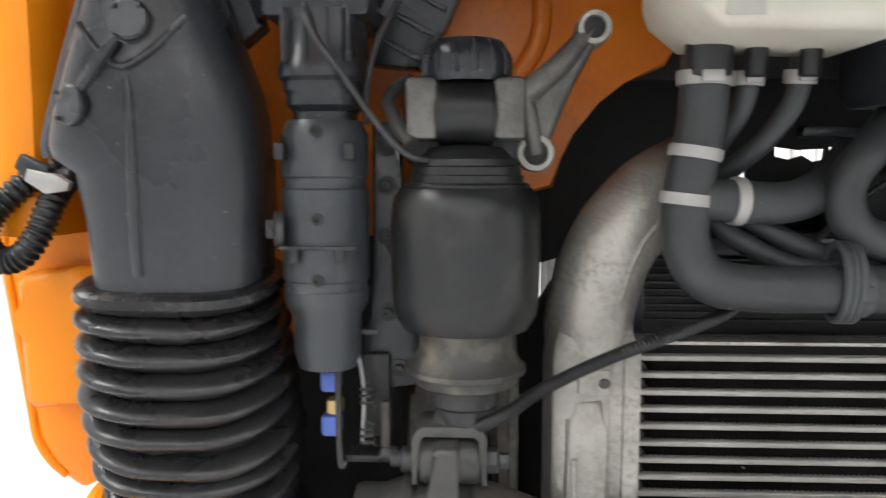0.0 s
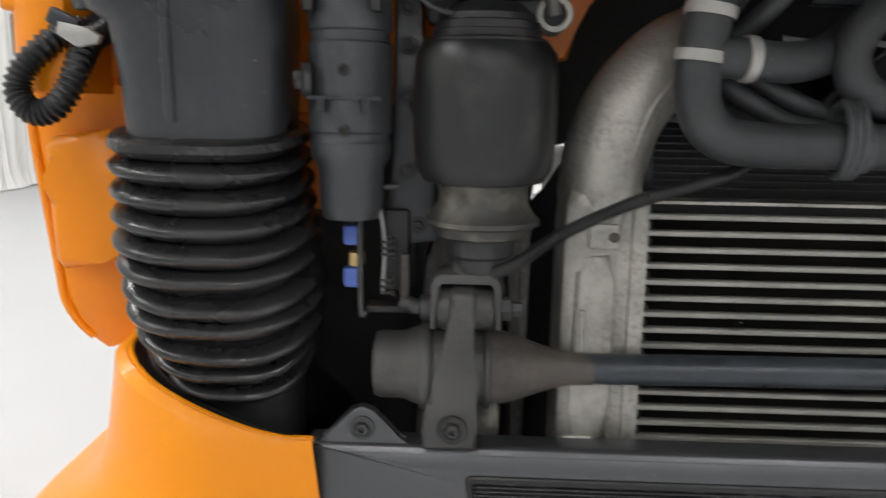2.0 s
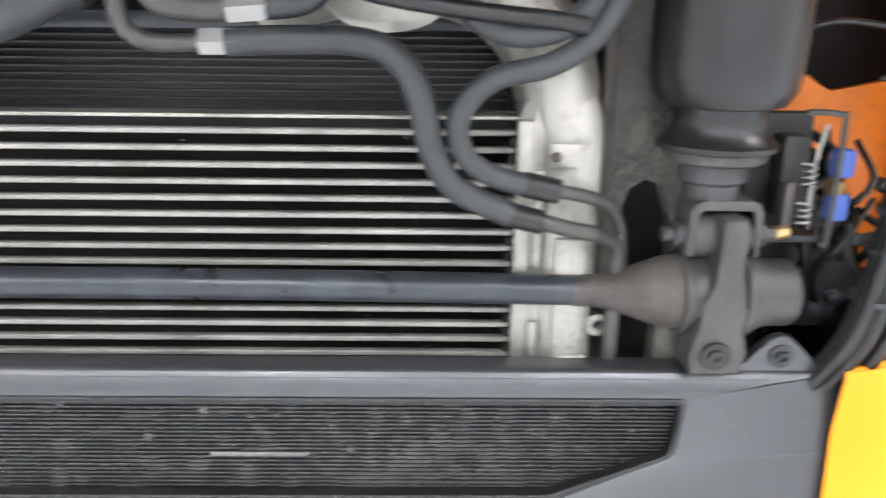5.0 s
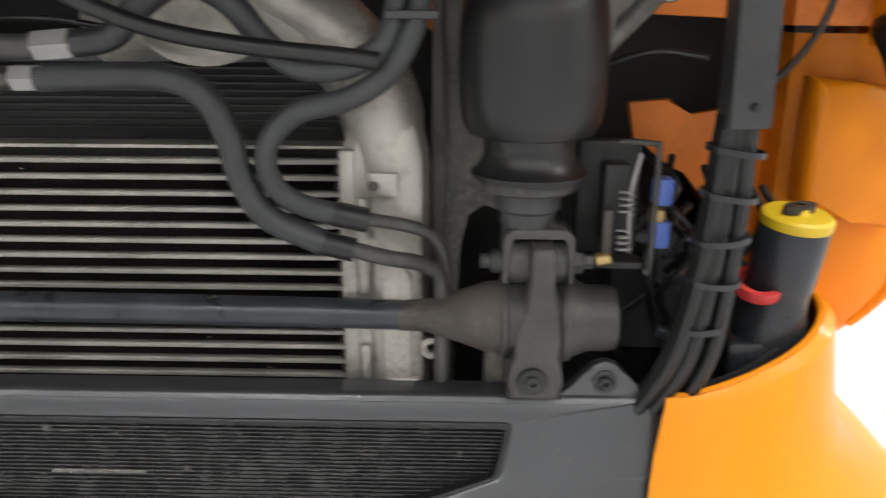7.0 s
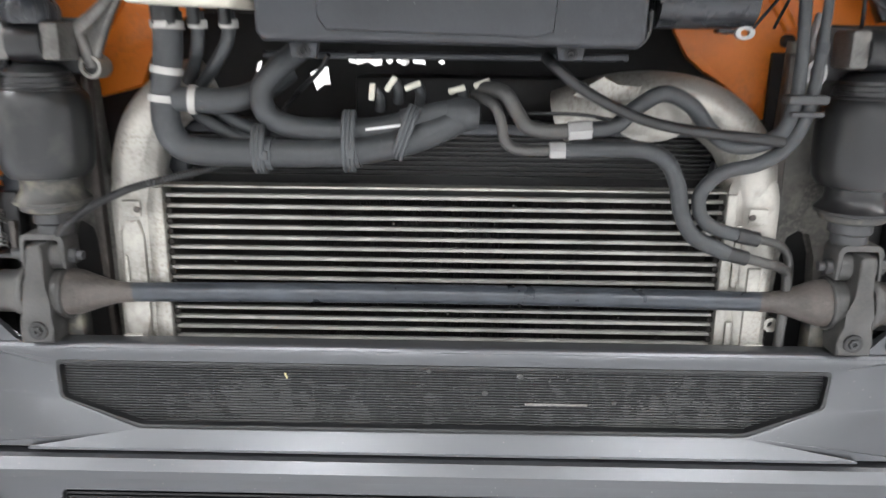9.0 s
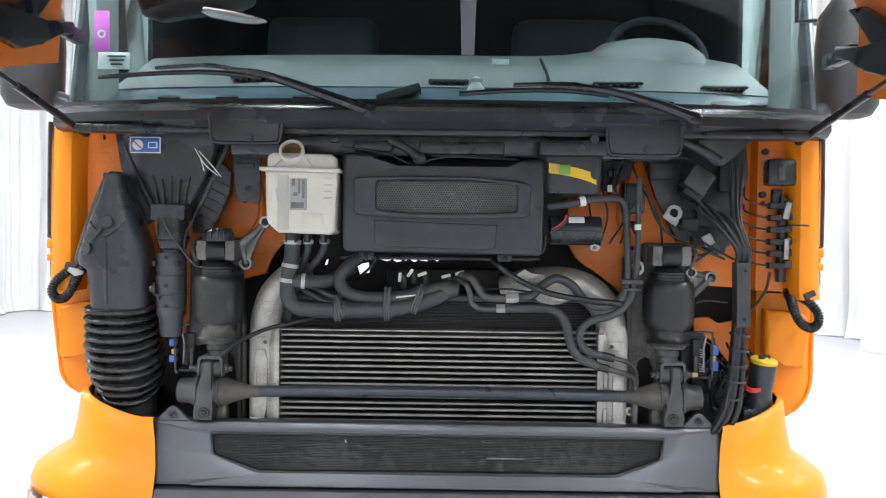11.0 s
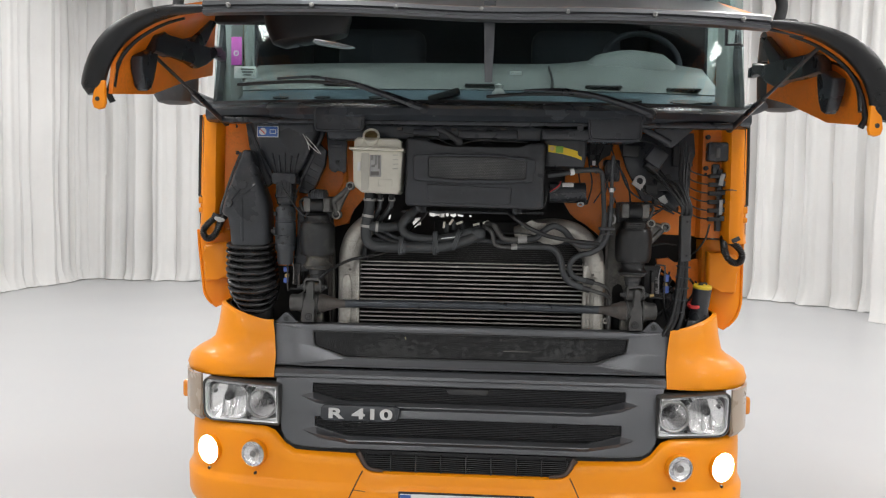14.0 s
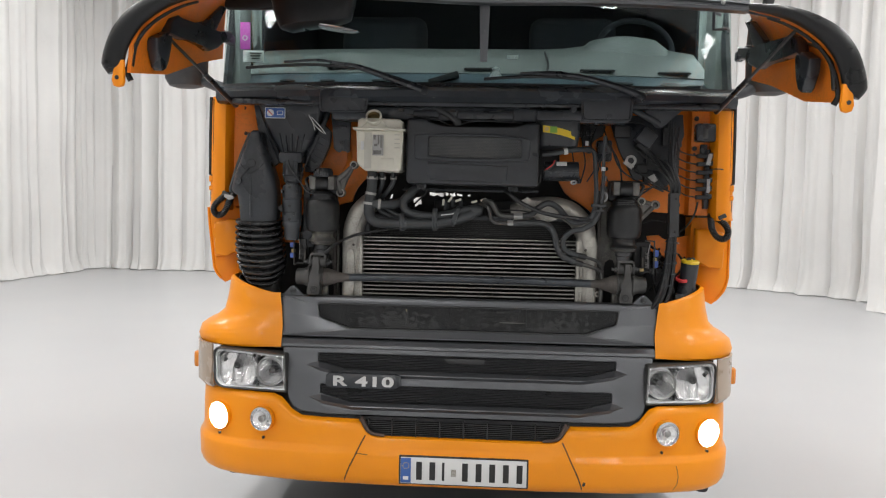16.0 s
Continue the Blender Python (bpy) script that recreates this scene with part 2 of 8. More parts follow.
# for the unseen south wall, kept white as a reflector
SOUTH_WALL = shader("white_south_wall", (0.72, 0.725, 0.73), 0.7, vary=0.06, grain=20, bump=0.05, stain=0.8)
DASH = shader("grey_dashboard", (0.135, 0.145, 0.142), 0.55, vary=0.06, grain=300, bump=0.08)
# darker blue-grey paints the windscreen's reflected band onto the dashboard
DASH_REFLECT = shader("dash_glass_reflection", (0.055, 0.080, 0.098), 0.45, vary=0.08, grain=300, bump=0.08)
TRIM = shader("pale_pillar_trim", (0.27, 0.29, 0.28), 0.6, vary=0.06, grain=300, bump=0.08)
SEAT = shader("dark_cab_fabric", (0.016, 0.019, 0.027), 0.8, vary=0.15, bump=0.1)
GLASS = glass("windscreen_glass", (0.72, 0.86, 0.85))
LENS = glass("headlamp_glass", (0.98, 0.98, 0.98))
LIT = glow("lit_lamp", (1.0, 0.98, 0.92), 9.0)
PANEL_GLOW = glow("lamp_panel", (1.0, 0.98, 0.95), 4.0)


# ---- building helpers ----
def thing(name, base, label, category, group="", kind=""):
    ob = new(name)
    ob.empty_display_size = 0.05
    ob.location = base
    ob["base"] = list(base)
    return tagged(ob, label, category, group, kind)


def root_of(ob):
    while ob.parent:
        ob = ob.parent
    return ob


def part(name, bm, material, parent=None, label="", sharp=38):
    """Link a bmesh, built in world places, as one mesh object under its parent."""
    bmesh.ops.recalc_face_normals(bm, faces=bm.faces)
    if parent:
        bm.transform(Matrix.Translation(-root_of(parent).location))
    me = bpy.data.meshes.new(name)
    bm.to_mesh(me)
    bm.free()
    me.materials.append(material)
    for p in me.polygons:
        p.use_smooth = True
    me.set_sharp_from_angle(angle=radians(sharp))
    ob = new(name, me)
    if parent:
        ob.parent = parent
    if label:
        ob["label"] = label
    return ob


def solid(name, bm, material, label, category, group="", kind=""):
    return tagged(part(name, bm, material), label, category, group, kind)


def box(c, s, r=0.003, turn=None, bm=None, seg=2):
    bm = bm or bmesh.new()
    g = bmesh.ops.create_cube(bm, size=1.0)["verts"]
    m = Matrix.Translation(c) @ (turn or Matrix()) @ Matrix.Diagonal((*s, 1))
    bmesh.ops.transform(bm, matrix=m, verts=g)
    if r > 0:
        edges = list({e for v in g for e in v.link_edges})
        bmesh.ops.bevel(bm, geom=edges, offset=min(r, 0.45 * min(s)), segments=seg, affect="EDGES", profile=0.5)
    return bm


def prism(pts, y0, y1, r=0.0, m=None, bm=None, seg=2):
    """A polygon in x and z, from y0 to y1."""
    bm = bm or bmesh.new()
    a = [bm.verts.new((x, y0, z)) for x, z in pts]
    c = [bm.verts.new((x, y1, z)) for x, z in pts]
    n = len(pts)
    fa = bm.faces.new(a)
    fc = bm.faces.new(c[::-1])
    for i in range(n):
        bm.faces.new((a[i], c[i], c[(i + 1) % n], a[(i + 1) % n]))
    if r > 0:
        bmesh.ops.bevel(bm, geom=list(fa.edges) + list(fc.edges), offset=r, segments=seg, affect="EDGES", profile=0.5)
    if m:
        bm.transform(m)
    return bm


def axis(p0, p1):
    """A frame at p0 whose z points to p1."""
    d = Vector(p1) - Vector(p0)
    return Matrix.Translation(p0) @ d.to_track_quat("Z", "Y").to_matrix().to_4x4()


def lathe(profile, m=None, seg=28, bm=None, squash=(1, 1)):
    """Rings of radius and height about z; ends with radius 0 are closed."""
    bm = bm or bmesh.new()
    m = m or Matrix()
    rings = []
    for r, h in profile:
        if r < 1e-6:
            rings.append([bm.verts.new(m @ Vector((0, 0, h)))])
        else:
            rings.append([bm.verts.new(m @ Vector((r * squash[0] * math.cos(2 * math.pi * k / seg), r * squash[1] * math.sin(2 * math.pi * k / seg), h))) for k in range(seg)])
    for a, c in zip(rings, rings[1:]):
        if len(a) == 1 and len(c) == 1:
            continue
        for k in range(seg):
            j = (k + 1) % seg
            if len(a) == 1:
                bm.faces.new((a[0], c[j], c[k]))
            elif len(c) == 1:
                bm.faces.new((a[k], a[j], c[0]))
            else:
                bm.faces.new((a[k], a[j], c[j], c[k]))
    return bm


def rod(p0, p1, r, r1=None, seg=20, bm=None, edge=0.002):
    """A round bar from p0 to p1 with broken edges."""
    r1 = r if r1 is None else r1
    h = (Vector(p1) - Vector(p0)).length
    e = min(edge, r * 0.4, r1 * 0.4, h * 0.3)
    return lathe([(0, 0), (r - e, 0), (r, e), (r1, h - e), (r1 - e, h), (0, h)], axis(p0, p1), seg, bm)


def curve(pts, n=8, closed=False):
    """Catmull-Rom points through pts."""
    p = [Vector(q) for q in pts]
    if closed:
        p = [p[-1]] + p + [p[0], p[1]]
    else:
        p = [2 * p[0] - p[1]] + p + [2 * p[-1] - p[-2]]
    out = []
    for i in range(1, len(p) - 2):
        a, b, c, d = p[i - 1:i + 3]
        for k in range(n):
            t = k / n
            out.append(0.5 * (2 * b + (c - a) * t + (2 * a - 5 * b + 4 * c - d) * t * t + (3 * b - a - 3 * c + d) * t ** 3))
    if not closed:
        out.append(p[-2].copy())
    return out


def tube(pts, r, seg=14, n=8, bm=None, smooth=True, closed=False, wide=1.0):
    """A hose through pts; r is a number or a function of 0..1 along it."""
    bm = bm or bmesh.new()
    line = curve(pts, n, closed) if smooth else [Vector(q) for q in pts]
    count = len(line)
    up = None
    rings = []
    for i, p in enumerate(line):
        if closed:
            d = (line[(i + 1) % count] - line[i - 1]).normalized()
        else:
            d = (line[min(i + 1, count - 1)] - line[max(i - 1, 0)]).normalized()
        if up is None:
            up = d.orthogonal().normalized()
        up = (up - d * up.dot(d)).normalized()
        side = d.cross(up)
        rr = r(i / max(1, count - 1)) if callable(r) else r
        rings.append([bm.verts.new(p + rr * (math.cos(2 * math.pi * k / seg) * up * wide + math.sin(2 * math.pi * k / seg) * side)) for k in range(seg)])
    pairs = list(zip(rings, rings[1:])) + ([(rings[-1], rings[0])] if closed else [])
    for a, c in pairs:
        for k in range(seg):
            j = (k + 1) % seg
            bm.faces.new((a[k], a[j], c[j], c[k]))
    if not closed:
        bm.faces.new(rings[0][::-1])
        bm.faces.new(rings[-1])
    return bm


def band(pts, at, r, width, seg=24, thick=0.002, lug=0.0):
    """A clamp round a hose through pts, at a share of its length."""
    line = curve(pts, 16)
    i = max(1, min(len(line) - 2, int(at * (len(line) - 1))))
    d = (line[i + 1] - line[i - 1]).normalized()
    p = line[i]
    w = width / 2
    bm = lathe([(r - 0.001, -w), (r + thick, -w), (r + thick * 1.3, 0), (r + thick, w), (r - 0.001, w)], axis(p, p + d), seg)
    if lug:
        q = p + Vector((0, -r - thick, 0))
        box(q, (lug, 0.008, width * 0.8), 0.0015, bm=bm)
    return bm


def skin(rows, thick=0.003, bm=None):
    """A panel through rows of points, given a thickness."""
    bm = bm or bmesh.new()
    v = [[bm.verts.new(p) for p in row] for row in rows]
    faces = []
    for a, c in zip(v, v[1:]):
        for k in range(len(a) - 1):
            faces.append(bm.faces.new((a[k], a[k + 1], c[k + 1], c[k])))
    bmesh.ops.recalc_face_normals(bm, faces=faces)
    if thick:
        bmesh.ops.solidify(bm, geom=faces, thickness=thick)
    return bm


def loft(rings, bm=None, caps=True):
    bm = bm or bmesh.new()
    v = [[bm.verts.new(p) for p in row] for row in rings]
    n = len(v[0])
    for a, c in zip(v, v[1:]):
        for k in range(n):
            j = (k + 1) % n
            bm.faces.new((a[k], a[j], c[j], c[k]))
    if caps:
        bm.faces.new(v[0][::-1])
        bm.faces.new(v[-1])
    return bm


def mirror(bm, side):
    """Flip a bmesh built for +x to the other side of the truck where side is -1."""
    if side < 0:
        bm.transform(Matrix.Diagonal((-1, 1, 1, 1)))
        bmesh.ops.reverse_faces(bm, faces=bm.faces)
    return bm


def widen(bm):
    """The truck's right-hand corner stands a little further out than its left-hand one."""
    for v in bm.verts:
        if v.co.x < -0.7:
            v.co.x = -0.7 + (v.co.x + 0.7) * 1.12
    return bm


def bolt(p, d, r=0.009, h=0.007):
    """A hexagon-headed bolt with its washer, its head pointing along d."""
    q = Vector(p) + Vector(d).normalized()
    m = axis(p, q)
    bm = lathe([(0, -0.006), (r * 1.7, -0.006), (r * 1.7, 0.0015), (r * 1.15, 0.0025)], m, 18)
    lathe([(r, 0.002), (r, h), (r * 0.85, h + 0.0015), (r * 0.5, h + 0.0015), (r * 0.45, h - 0.003), (0, h - 0.003)], m, 6, bm)
    return bm


# ---- the hall ----
HALL = (-9.9, 11.0, -14.0, 12.9, 6.5)


def hall():
    x0, x1, y0, y1, h = HALL
    tagged(part("floor", box(((x0 + x1) / 2, (y0 + y1) / 2, -0.05), (x1 - x0 + 1, y1 - y0 + 1, 0.1), 0), EPOXY), "glossy light grey epoxy hall floor", "floor", kind="structure")
    tagged(part("ceiling", box(((x0 + x1) / 2, (y0 + y1) / 2, h + 0.05), (x1 - x0 + 1, y1 - y0 + 1, 0.1), 0), CEILING), "white painted hall ceiling", "ceiling", kind="structure")
    for name, c, s in (("wall_north", ((x0 + x1) / 2, y1 + 0.6, h / 2), (x1 - x0 + 1, 0.2, h)), ("wall_south", ((x0 + x1) / 2, y0 - 0.3, h / 2), (x1 - x0 + 1, 0.2, h)),
                       ("wall_west", (x0 - 0.5, (y0 + y1) / 2, h / 2), (0.2, y1 - y0, h)), ("wall_east", (x1 + 0.5, (y0 + y1) / 2, h / 2), (0.2, y1 - y0, h))):
        # the unseen south wall is bright so the grey panels have something to reflect
        tagged(part(name, box(c, s, 0), SOUTH_WALL if name == "wall_south" else CEILING), "plain hall wall", "wall", kind="structure")
    # ceiling light strips
    for i in range(4):
        for j in range(5):
            x, y = -6.0 + 4.4 * i, -11.6 + 5.0 * j
            lamp = thing("ceiling_light", (x, y, h), "long white ceiling light panel, switched on", "light", "ceiling lights")
            part("frame", box((x, y, h - 0.03), (0.5, 2.6, 0.06), 0.01), WHITE, lamp)
            part("diffuser", box((x, y, h - 0.066), (0.44, 2.5, 0.012), 0.002), PANEL_GLOW, lamp)
            d = bpy.data.lights.new("hall_lamp", "AREA")
            d.shape, d.size, d.size_y, d.energy, d.color = "RECTANGLE", 0.5, 2.6, LAMP_POWER * (0.60, 0.82, 1.15, 1.15, 1.15)[j], (1.0, 0.99, 0.975)
            new("hall_lamp", d).matrix_world = Matrix.Translation((x, y, h - 0.09))


def drape(name, a, b, label, seed, height=6.3, depth=0.17):
    """A pleated curtain that hangs from a to b and breaks on the floor."""
    a, b = Vector((*a, 0)), Vector((*b, 0))
    along, length = (b - a).normalized(), (b - a).length
    out = Vector((along.y, -along.x, 0))
    n = int(length / 0.035)
    phase, ph, amp = [], 0.0, []
    for i in range(n + 1):
        ph += 2 * math.pi * 0.035 / (0.52 + 0.42 * noise.noise((i * 0.06 + seed, 0, 0)))
        phase.append(ph)
        amp.append(depth * (0.55 + 1.9 * max(0.0, noise.noise((i * 0.035, seed, 3)))))
    levels = [0.012, 0.03, 0.07, 0.14, 0.25, 0.45, 0.8, 1.4, 2.2, 3.2, 4.4, height]
    rows = []
    for z in levels:
        row = []
        puddle = max(0.0, 1 - z / 0.45) ** 2
        for i in range(n + 1):
            s = i * length / n
            w = 2 * abs(math.sin(0.5 * phase[i] + 0.35 * noise.noise((s * 0.6, z * 0.4, seed)))) ** 0.28 - 1.4
            o = amp[i] * (1.25 * w + 0.16 * math.sin(2.3 * phase[i] + 1) + 0.05 * math.sin(5.1 * phase[i])) + 0.05 * noise.noise((s * 0.8, z * 0.45, seed))
            o += puddle * (0.12 + 0.14 * noise.noise((s * 3.2, z * 2, seed + 7)))
            drift = 0.05 * noise.noise((s * 1.1, z * 0.55, seed + 5)) + puddle * 0.06 * noise.noise((s * 4, 9, seed))
            row.append(a + along * (s + drift) + out * o + Vector((0, 0, z + puddle * 0.02 * noise.noise((s * 5, z * 5, seed)))))
        rows.append(row)
    return solid(name, skin(rows, 0.004), CURTAIN, label, "curtain", "hall curtains")


hall()
drape("curtain", (-8.5, 12.7), (5.9, 12.5), "off-white pleated curtain hanging to the floor behind the truck", 3)
drape("curtain", (4.9, 12.4), (6.9, 9.9), "off-white pleated curtain turning across the hall's corner", 8)
drape("curtain", (6.05, 8.95), (10.2, 5.2), "off-white pleated curtain standing forward of the corner", 14)
drape("curtain", (-9.6, -6.0), (-8.35, 12.8), "off-white pleated curtain along the hall's long side", 5)
drape("curtain", (10.0, 5.4), (10.0, -6.0), "off-white pleated curtain along the other long side", 11)


# ---- the truck's body ----
def front_y(z):
    """The slope of the truck's nose: further forward lower down."""
    return -0.008 - 0.32 * (1.083 - z)


def slope(bm):
    for v in bm.verts:
        v.co.y += front_y(v.co.z)
    return bm


def ring_panel(outer, inner, depth, r=0.004):
    """A flat frame between two polygons with equal counts of corners, its front at y 0."""
    bm = bmesh.new()
    n = len(outer)
    o0, i0 = [[bm.verts.new((x, 0, z)) for x, z in pts] for pts in (outer, inner)]
    o1, i1 = [[bm.verts.new((x, depth, z)) for x, z in pts] for pts in (outer, inner)]
    rim = []
    for k in range(n):
        j = (k + 1) % n
        f = bm.faces.new((o0[k], o0[j], i0[j], i0[k]))
        bm.faces.new((o1[k], i1[k], i1[j], o1[j]))
        bm.faces.new((o0[k], o1[k], o1[j], o0[j]))
        bm.faces.new((i0[k], i0[j], i1[j], i1[k]))
        rim += [e for e in f.edges if len({e.verts[0] in o0, e.verts[1] in o0}) == 1]
    bmesh.ops.bevel(bm, geom=list(set(rim)), offset=r, segments=2, affect="EDGES", profile=0.5)
    return bm


def slats(parent, x0, x1, z0, z1, y, step, material, cut=None):
    """Fine horizontal grille slats between two heights; cut gives the half width at a height."""
    z = z0
    while z < z1:
        a, b = (x0, x1) if cut is None else cut(z)
        bm = box(((a + b) / 2, y + front_y(z), z), (b - a, 0.006, step * 0.66), 0)
        part("slat", bm, material, parent)
        z += step


def rounded(pts, r, n=3):
    """The polygon with each corner turned into a short arc."""
    out = []
    for k, p in enumerate(pts):
        p, a, b = Vector(p), Vector(pts[k - 1]), Vector(pts[(k + 1) % len(pts)])
        q0, q1 = p + (a - p).normalized() * r, p + (b - p).normalized() * r
        for i in range(n):
            t = i / (n - 1)
            q = q0 * (1 - t) ** 2 + p * (2 * t * (1 - t)) + q1 * t * t
            out.append((q.x, q.y))
    return out


def upper_grille():
    g = thing("upper_grille", (0, 0, 0.9), "dark grey painted panel with a dusty black slatted air grille", "grille")
    corners = [(-0.656, 1.083), (0.656, 1.083), (0.643, 1.028), (0.512, 0.981), (-0.510, 0.979), (-0.645, 1.026)]
    hole = rounded(corners, 0.007)
    outer = rounded([(-0.827, 1.115), (0.824, 1.115), (0.813, 1.03), (0.803, 0.944), (-0.803, 0.944), (-0.816, 1.04)], 0.002)
    part("panel", slope(ring_panel(outer, hole, 0.030, 0.005)), GREY, g)
    inner = [(x * 0.991, z + (-0.005 if z > 1.06 else 0.005 if z < 1.0 else 0.0)) for x, z in hole]
    part("rubber_trim", slope(ring_panel([(x * 1.002, z + (0.002 if z > 1.06 else -0.002)) for x, z in hole], inner, 0.020, 0.002)), BLACK_RUBBER, g, "black rubber edge")
    facet = [[(x, front_y(z) + y, z) for x in (-w, -w / 2, 0, w / 2, w)] for w, y, z in ((0.511, -0.001, 0.977), (0.580, -0.004, 0.967), (0.690, -0.010, 0.950), (0.692, -0.008, 0.945), (0.690, 0.012, 0.942))]
    part("lower_facet", skin(facet, 0.003), GREY, g, "grey lower facet catching the light")
    part("top_ledge", box((0, 0.010, 1.104), (1.60, 0.022, 0.008), 0.003), PLASTIC_DUSTY, g, "dirty dark ledge behind the panel's upper edge")

    def half(z):
        """How far the opening reaches to either side at a height."""
        if z > 1.027:
            return 0.645 + 0.008 * (z - 1.027) / 0.056
        return 0.510 + 0.135 * max(0.0, z - 0.981) / 0.046

    # sheet added behind the slats so their shaded gaps read less black
    part("insect_screen", slope(prism([(x * 0.995, z) for x, z in corners], 0.0190, 0.0205)), GAP_TONE, g, "dark grey sheet added to lighten the shade between the slats")
    step = 0.0042
    heights = [0.984 + step * k for k in range(24)]
    for z in heights:
        part("slat", box((0, 0.0145 + front_y(z), z), (2 * half(z), 0.003, step * 0.46), 0), SLAT, g)
    for k in range(9):
        x = -0.52 + 0.13 * k
        z0 = 0.984 if abs(x) < 0.5 else 1.0
        part("rib", slope(box((x, 0.0185, (z0 + 1.081) / 2), (0.003, 0.004, 1.081 - z0), 0)), PLASTIC, g)
    for s in (-1, 1):
        ear = [(-0.068, 0), (-0.05, 0.005), (-0.036, 0.016), (-0.024, 0.034), (-0.012, 0.047), (0.0, 0.051), (0.012, 0.047), (0.024, 0.034), (0.036, 0.016), (0.05, 0.005), (0.068, 0)]
        ex = -0.768 if s < 0 else 0.756
        e = part("ear_bracket", prism([(ex + x, 1.104 + z) for x, z in ear], 0.004, 0.018, 0.003), GREY, g, "grey bracket ear with a bolt")
        part("ear_bolt", bolt((ex, 0.003, 1.131), (0, -1, 0), 0.008, 0.005), STEEL_DARK, e)
    # dried dirt that clogs the gaps between the slats, in ragged upright streaks
    bm = bmesh.new()
    streaks = [(-0.345, 0.016, 1.0), (-0.305, 0.030, 1.0), (-0.265, 0.012, 0.8), (-0.41, 0.05, 0.7), (-0.14, 0.012, 0.7), (-0.02, 0.008, 0.9), (0.06, 0.03, 0.45), (0.19, 0.02, 0.4), (0.31, 0.03, 0.6),
               (0.36, 0.02, 0.7), (0.40, 0.025, 0.8), (0.46, 0.03, 0.7), (0.52, 0.02, 0.4), (-0.22, 0.06, 0.5)]
    for row, z in enumerate(heights[:-1]):
        zm, low = z + step / 2, 1 - (z - 0.984) / 0.097
        start, x = None, -half(zm)
        while x < half(zm):
            want = 0.10 + 0.22 * low ** 2
            for cx, w, k in streaks:
                want += k * math.exp(-((x - cx) / w) ** 2) * (0.35 + 0.65 * low)
            level = 0.5 + 0.62 * noise.noise((x * 42, row * 0.26, 2.0)) + 0.36 * noise.noise((x * 190, row * 0.9, 7.0))
            on = level < 0.12 + 0.62 * min(1.0, want)
            if on and start is None:
                start = x
            if start is not None and (not on or x + 0.0022 >= half(zm)):
                y = 0.0150 + front_y(zm)
                v = [bm.verts.new(p) for p in ((start, y, zm - 0.0014), (x, y, zm - 0.0014), (x, y, zm + 0.0014), (start, y, zm + 0.0014))]
                u = [bm.verts.new((a.co.x, y + 0.0015, a.co.z)) for a in v]
                bm.faces.new(v)
                for i in range(4):
                    bm.faces.new((v[i], u[i], u[(i + 1) % 4], v[(i + 1) % 4]))
                start = None
            x += 0.0022
    bmesh.ops.recalc_face_normals(bm, faces=bm.faces)
    tagged(part("dried_dirt", bm, CLOG, g), "dried grey dirt clogging the grille slats", kind="stuff")
    # pale spots of dried mud, a scrape and a dry leaf on the slats
    for x, z, r in ((0.075, 1.037, 0.007), (0.134, 1.065, 0.007), (0.293, 1.024, 0.006), (0.185, 1.058, 0.003), (0.20, 1.066, 0.003), (0.60, 1.046, 0.004), (-0.02, 1.071, 0.006), (0.215, 1.06, 0.004), (-0.245, 1.076, 0.004)):
        edge = [r * (0.8 + 0.4 * noise.noise((x * 90, j * 0.9, z * 60))) for j in range(10)]
        rings = [[(x + k * e * math.cos(0.628 * j), 0.0128 + dy + front_y(z), z + k * e * math.sin(0.628 * j)) for j, e in enumerate(edge)] for k, dy in ((1.0, 0.001), (0.8, -0.0005), (0.3, -0.0008))]
        part("mud_spot", loft(rings), CLOG, g, "pale dried mud spot")
    part("scrape", slope(box((0.196, 0.0118, 1.021), (0.106, 0.002, 0.0045), 0.001)), MOUNT, g, "pale scrape")
    part("leaf", box((-0.264, -0.004, 1.061), (0.0035, 0.003, 0.011), 0.001, Matrix.Rotation(-0.35, 4, "Y")), LEAF, g, "pale dry leaf scrap")


def holed_panel(outer, holes, depth, r):
    """A flat panel with openings, its front at y 0 and its front edges rounded."""
    bm = bmesh.new()
    for loop in [outer] + holes:
        vs = [bm.verts.new((x, 0, z)) for x, z in loop]
        for a, c in zip(vs, vs[1:] + vs[:1]):
            bm.edges.new((a, c))
    bmesh.ops.triangle_fill(bm, use_beauty=True, use_dissolve=False, edges=bm.edges[:])
    rim = [e for e in bm.edges if len(e.link_faces) == 1]
    out = bmesh.ops.extrude_face_region(bm, geom=bm.faces[:], use_keep_orig=True)["geom"]
    for v in out:
        if isinstance(v, bmesh.types.BMVert):
            v.co.y = depth
    bmesh.ops.recalc_face_normals(bm, faces=bm.faces)
    bmesh.ops.bevel(bm, geom=[e for e in rim if e.is_valid], offset=r, segments=2, affect="EDGES", profile=0.5)
    return bm


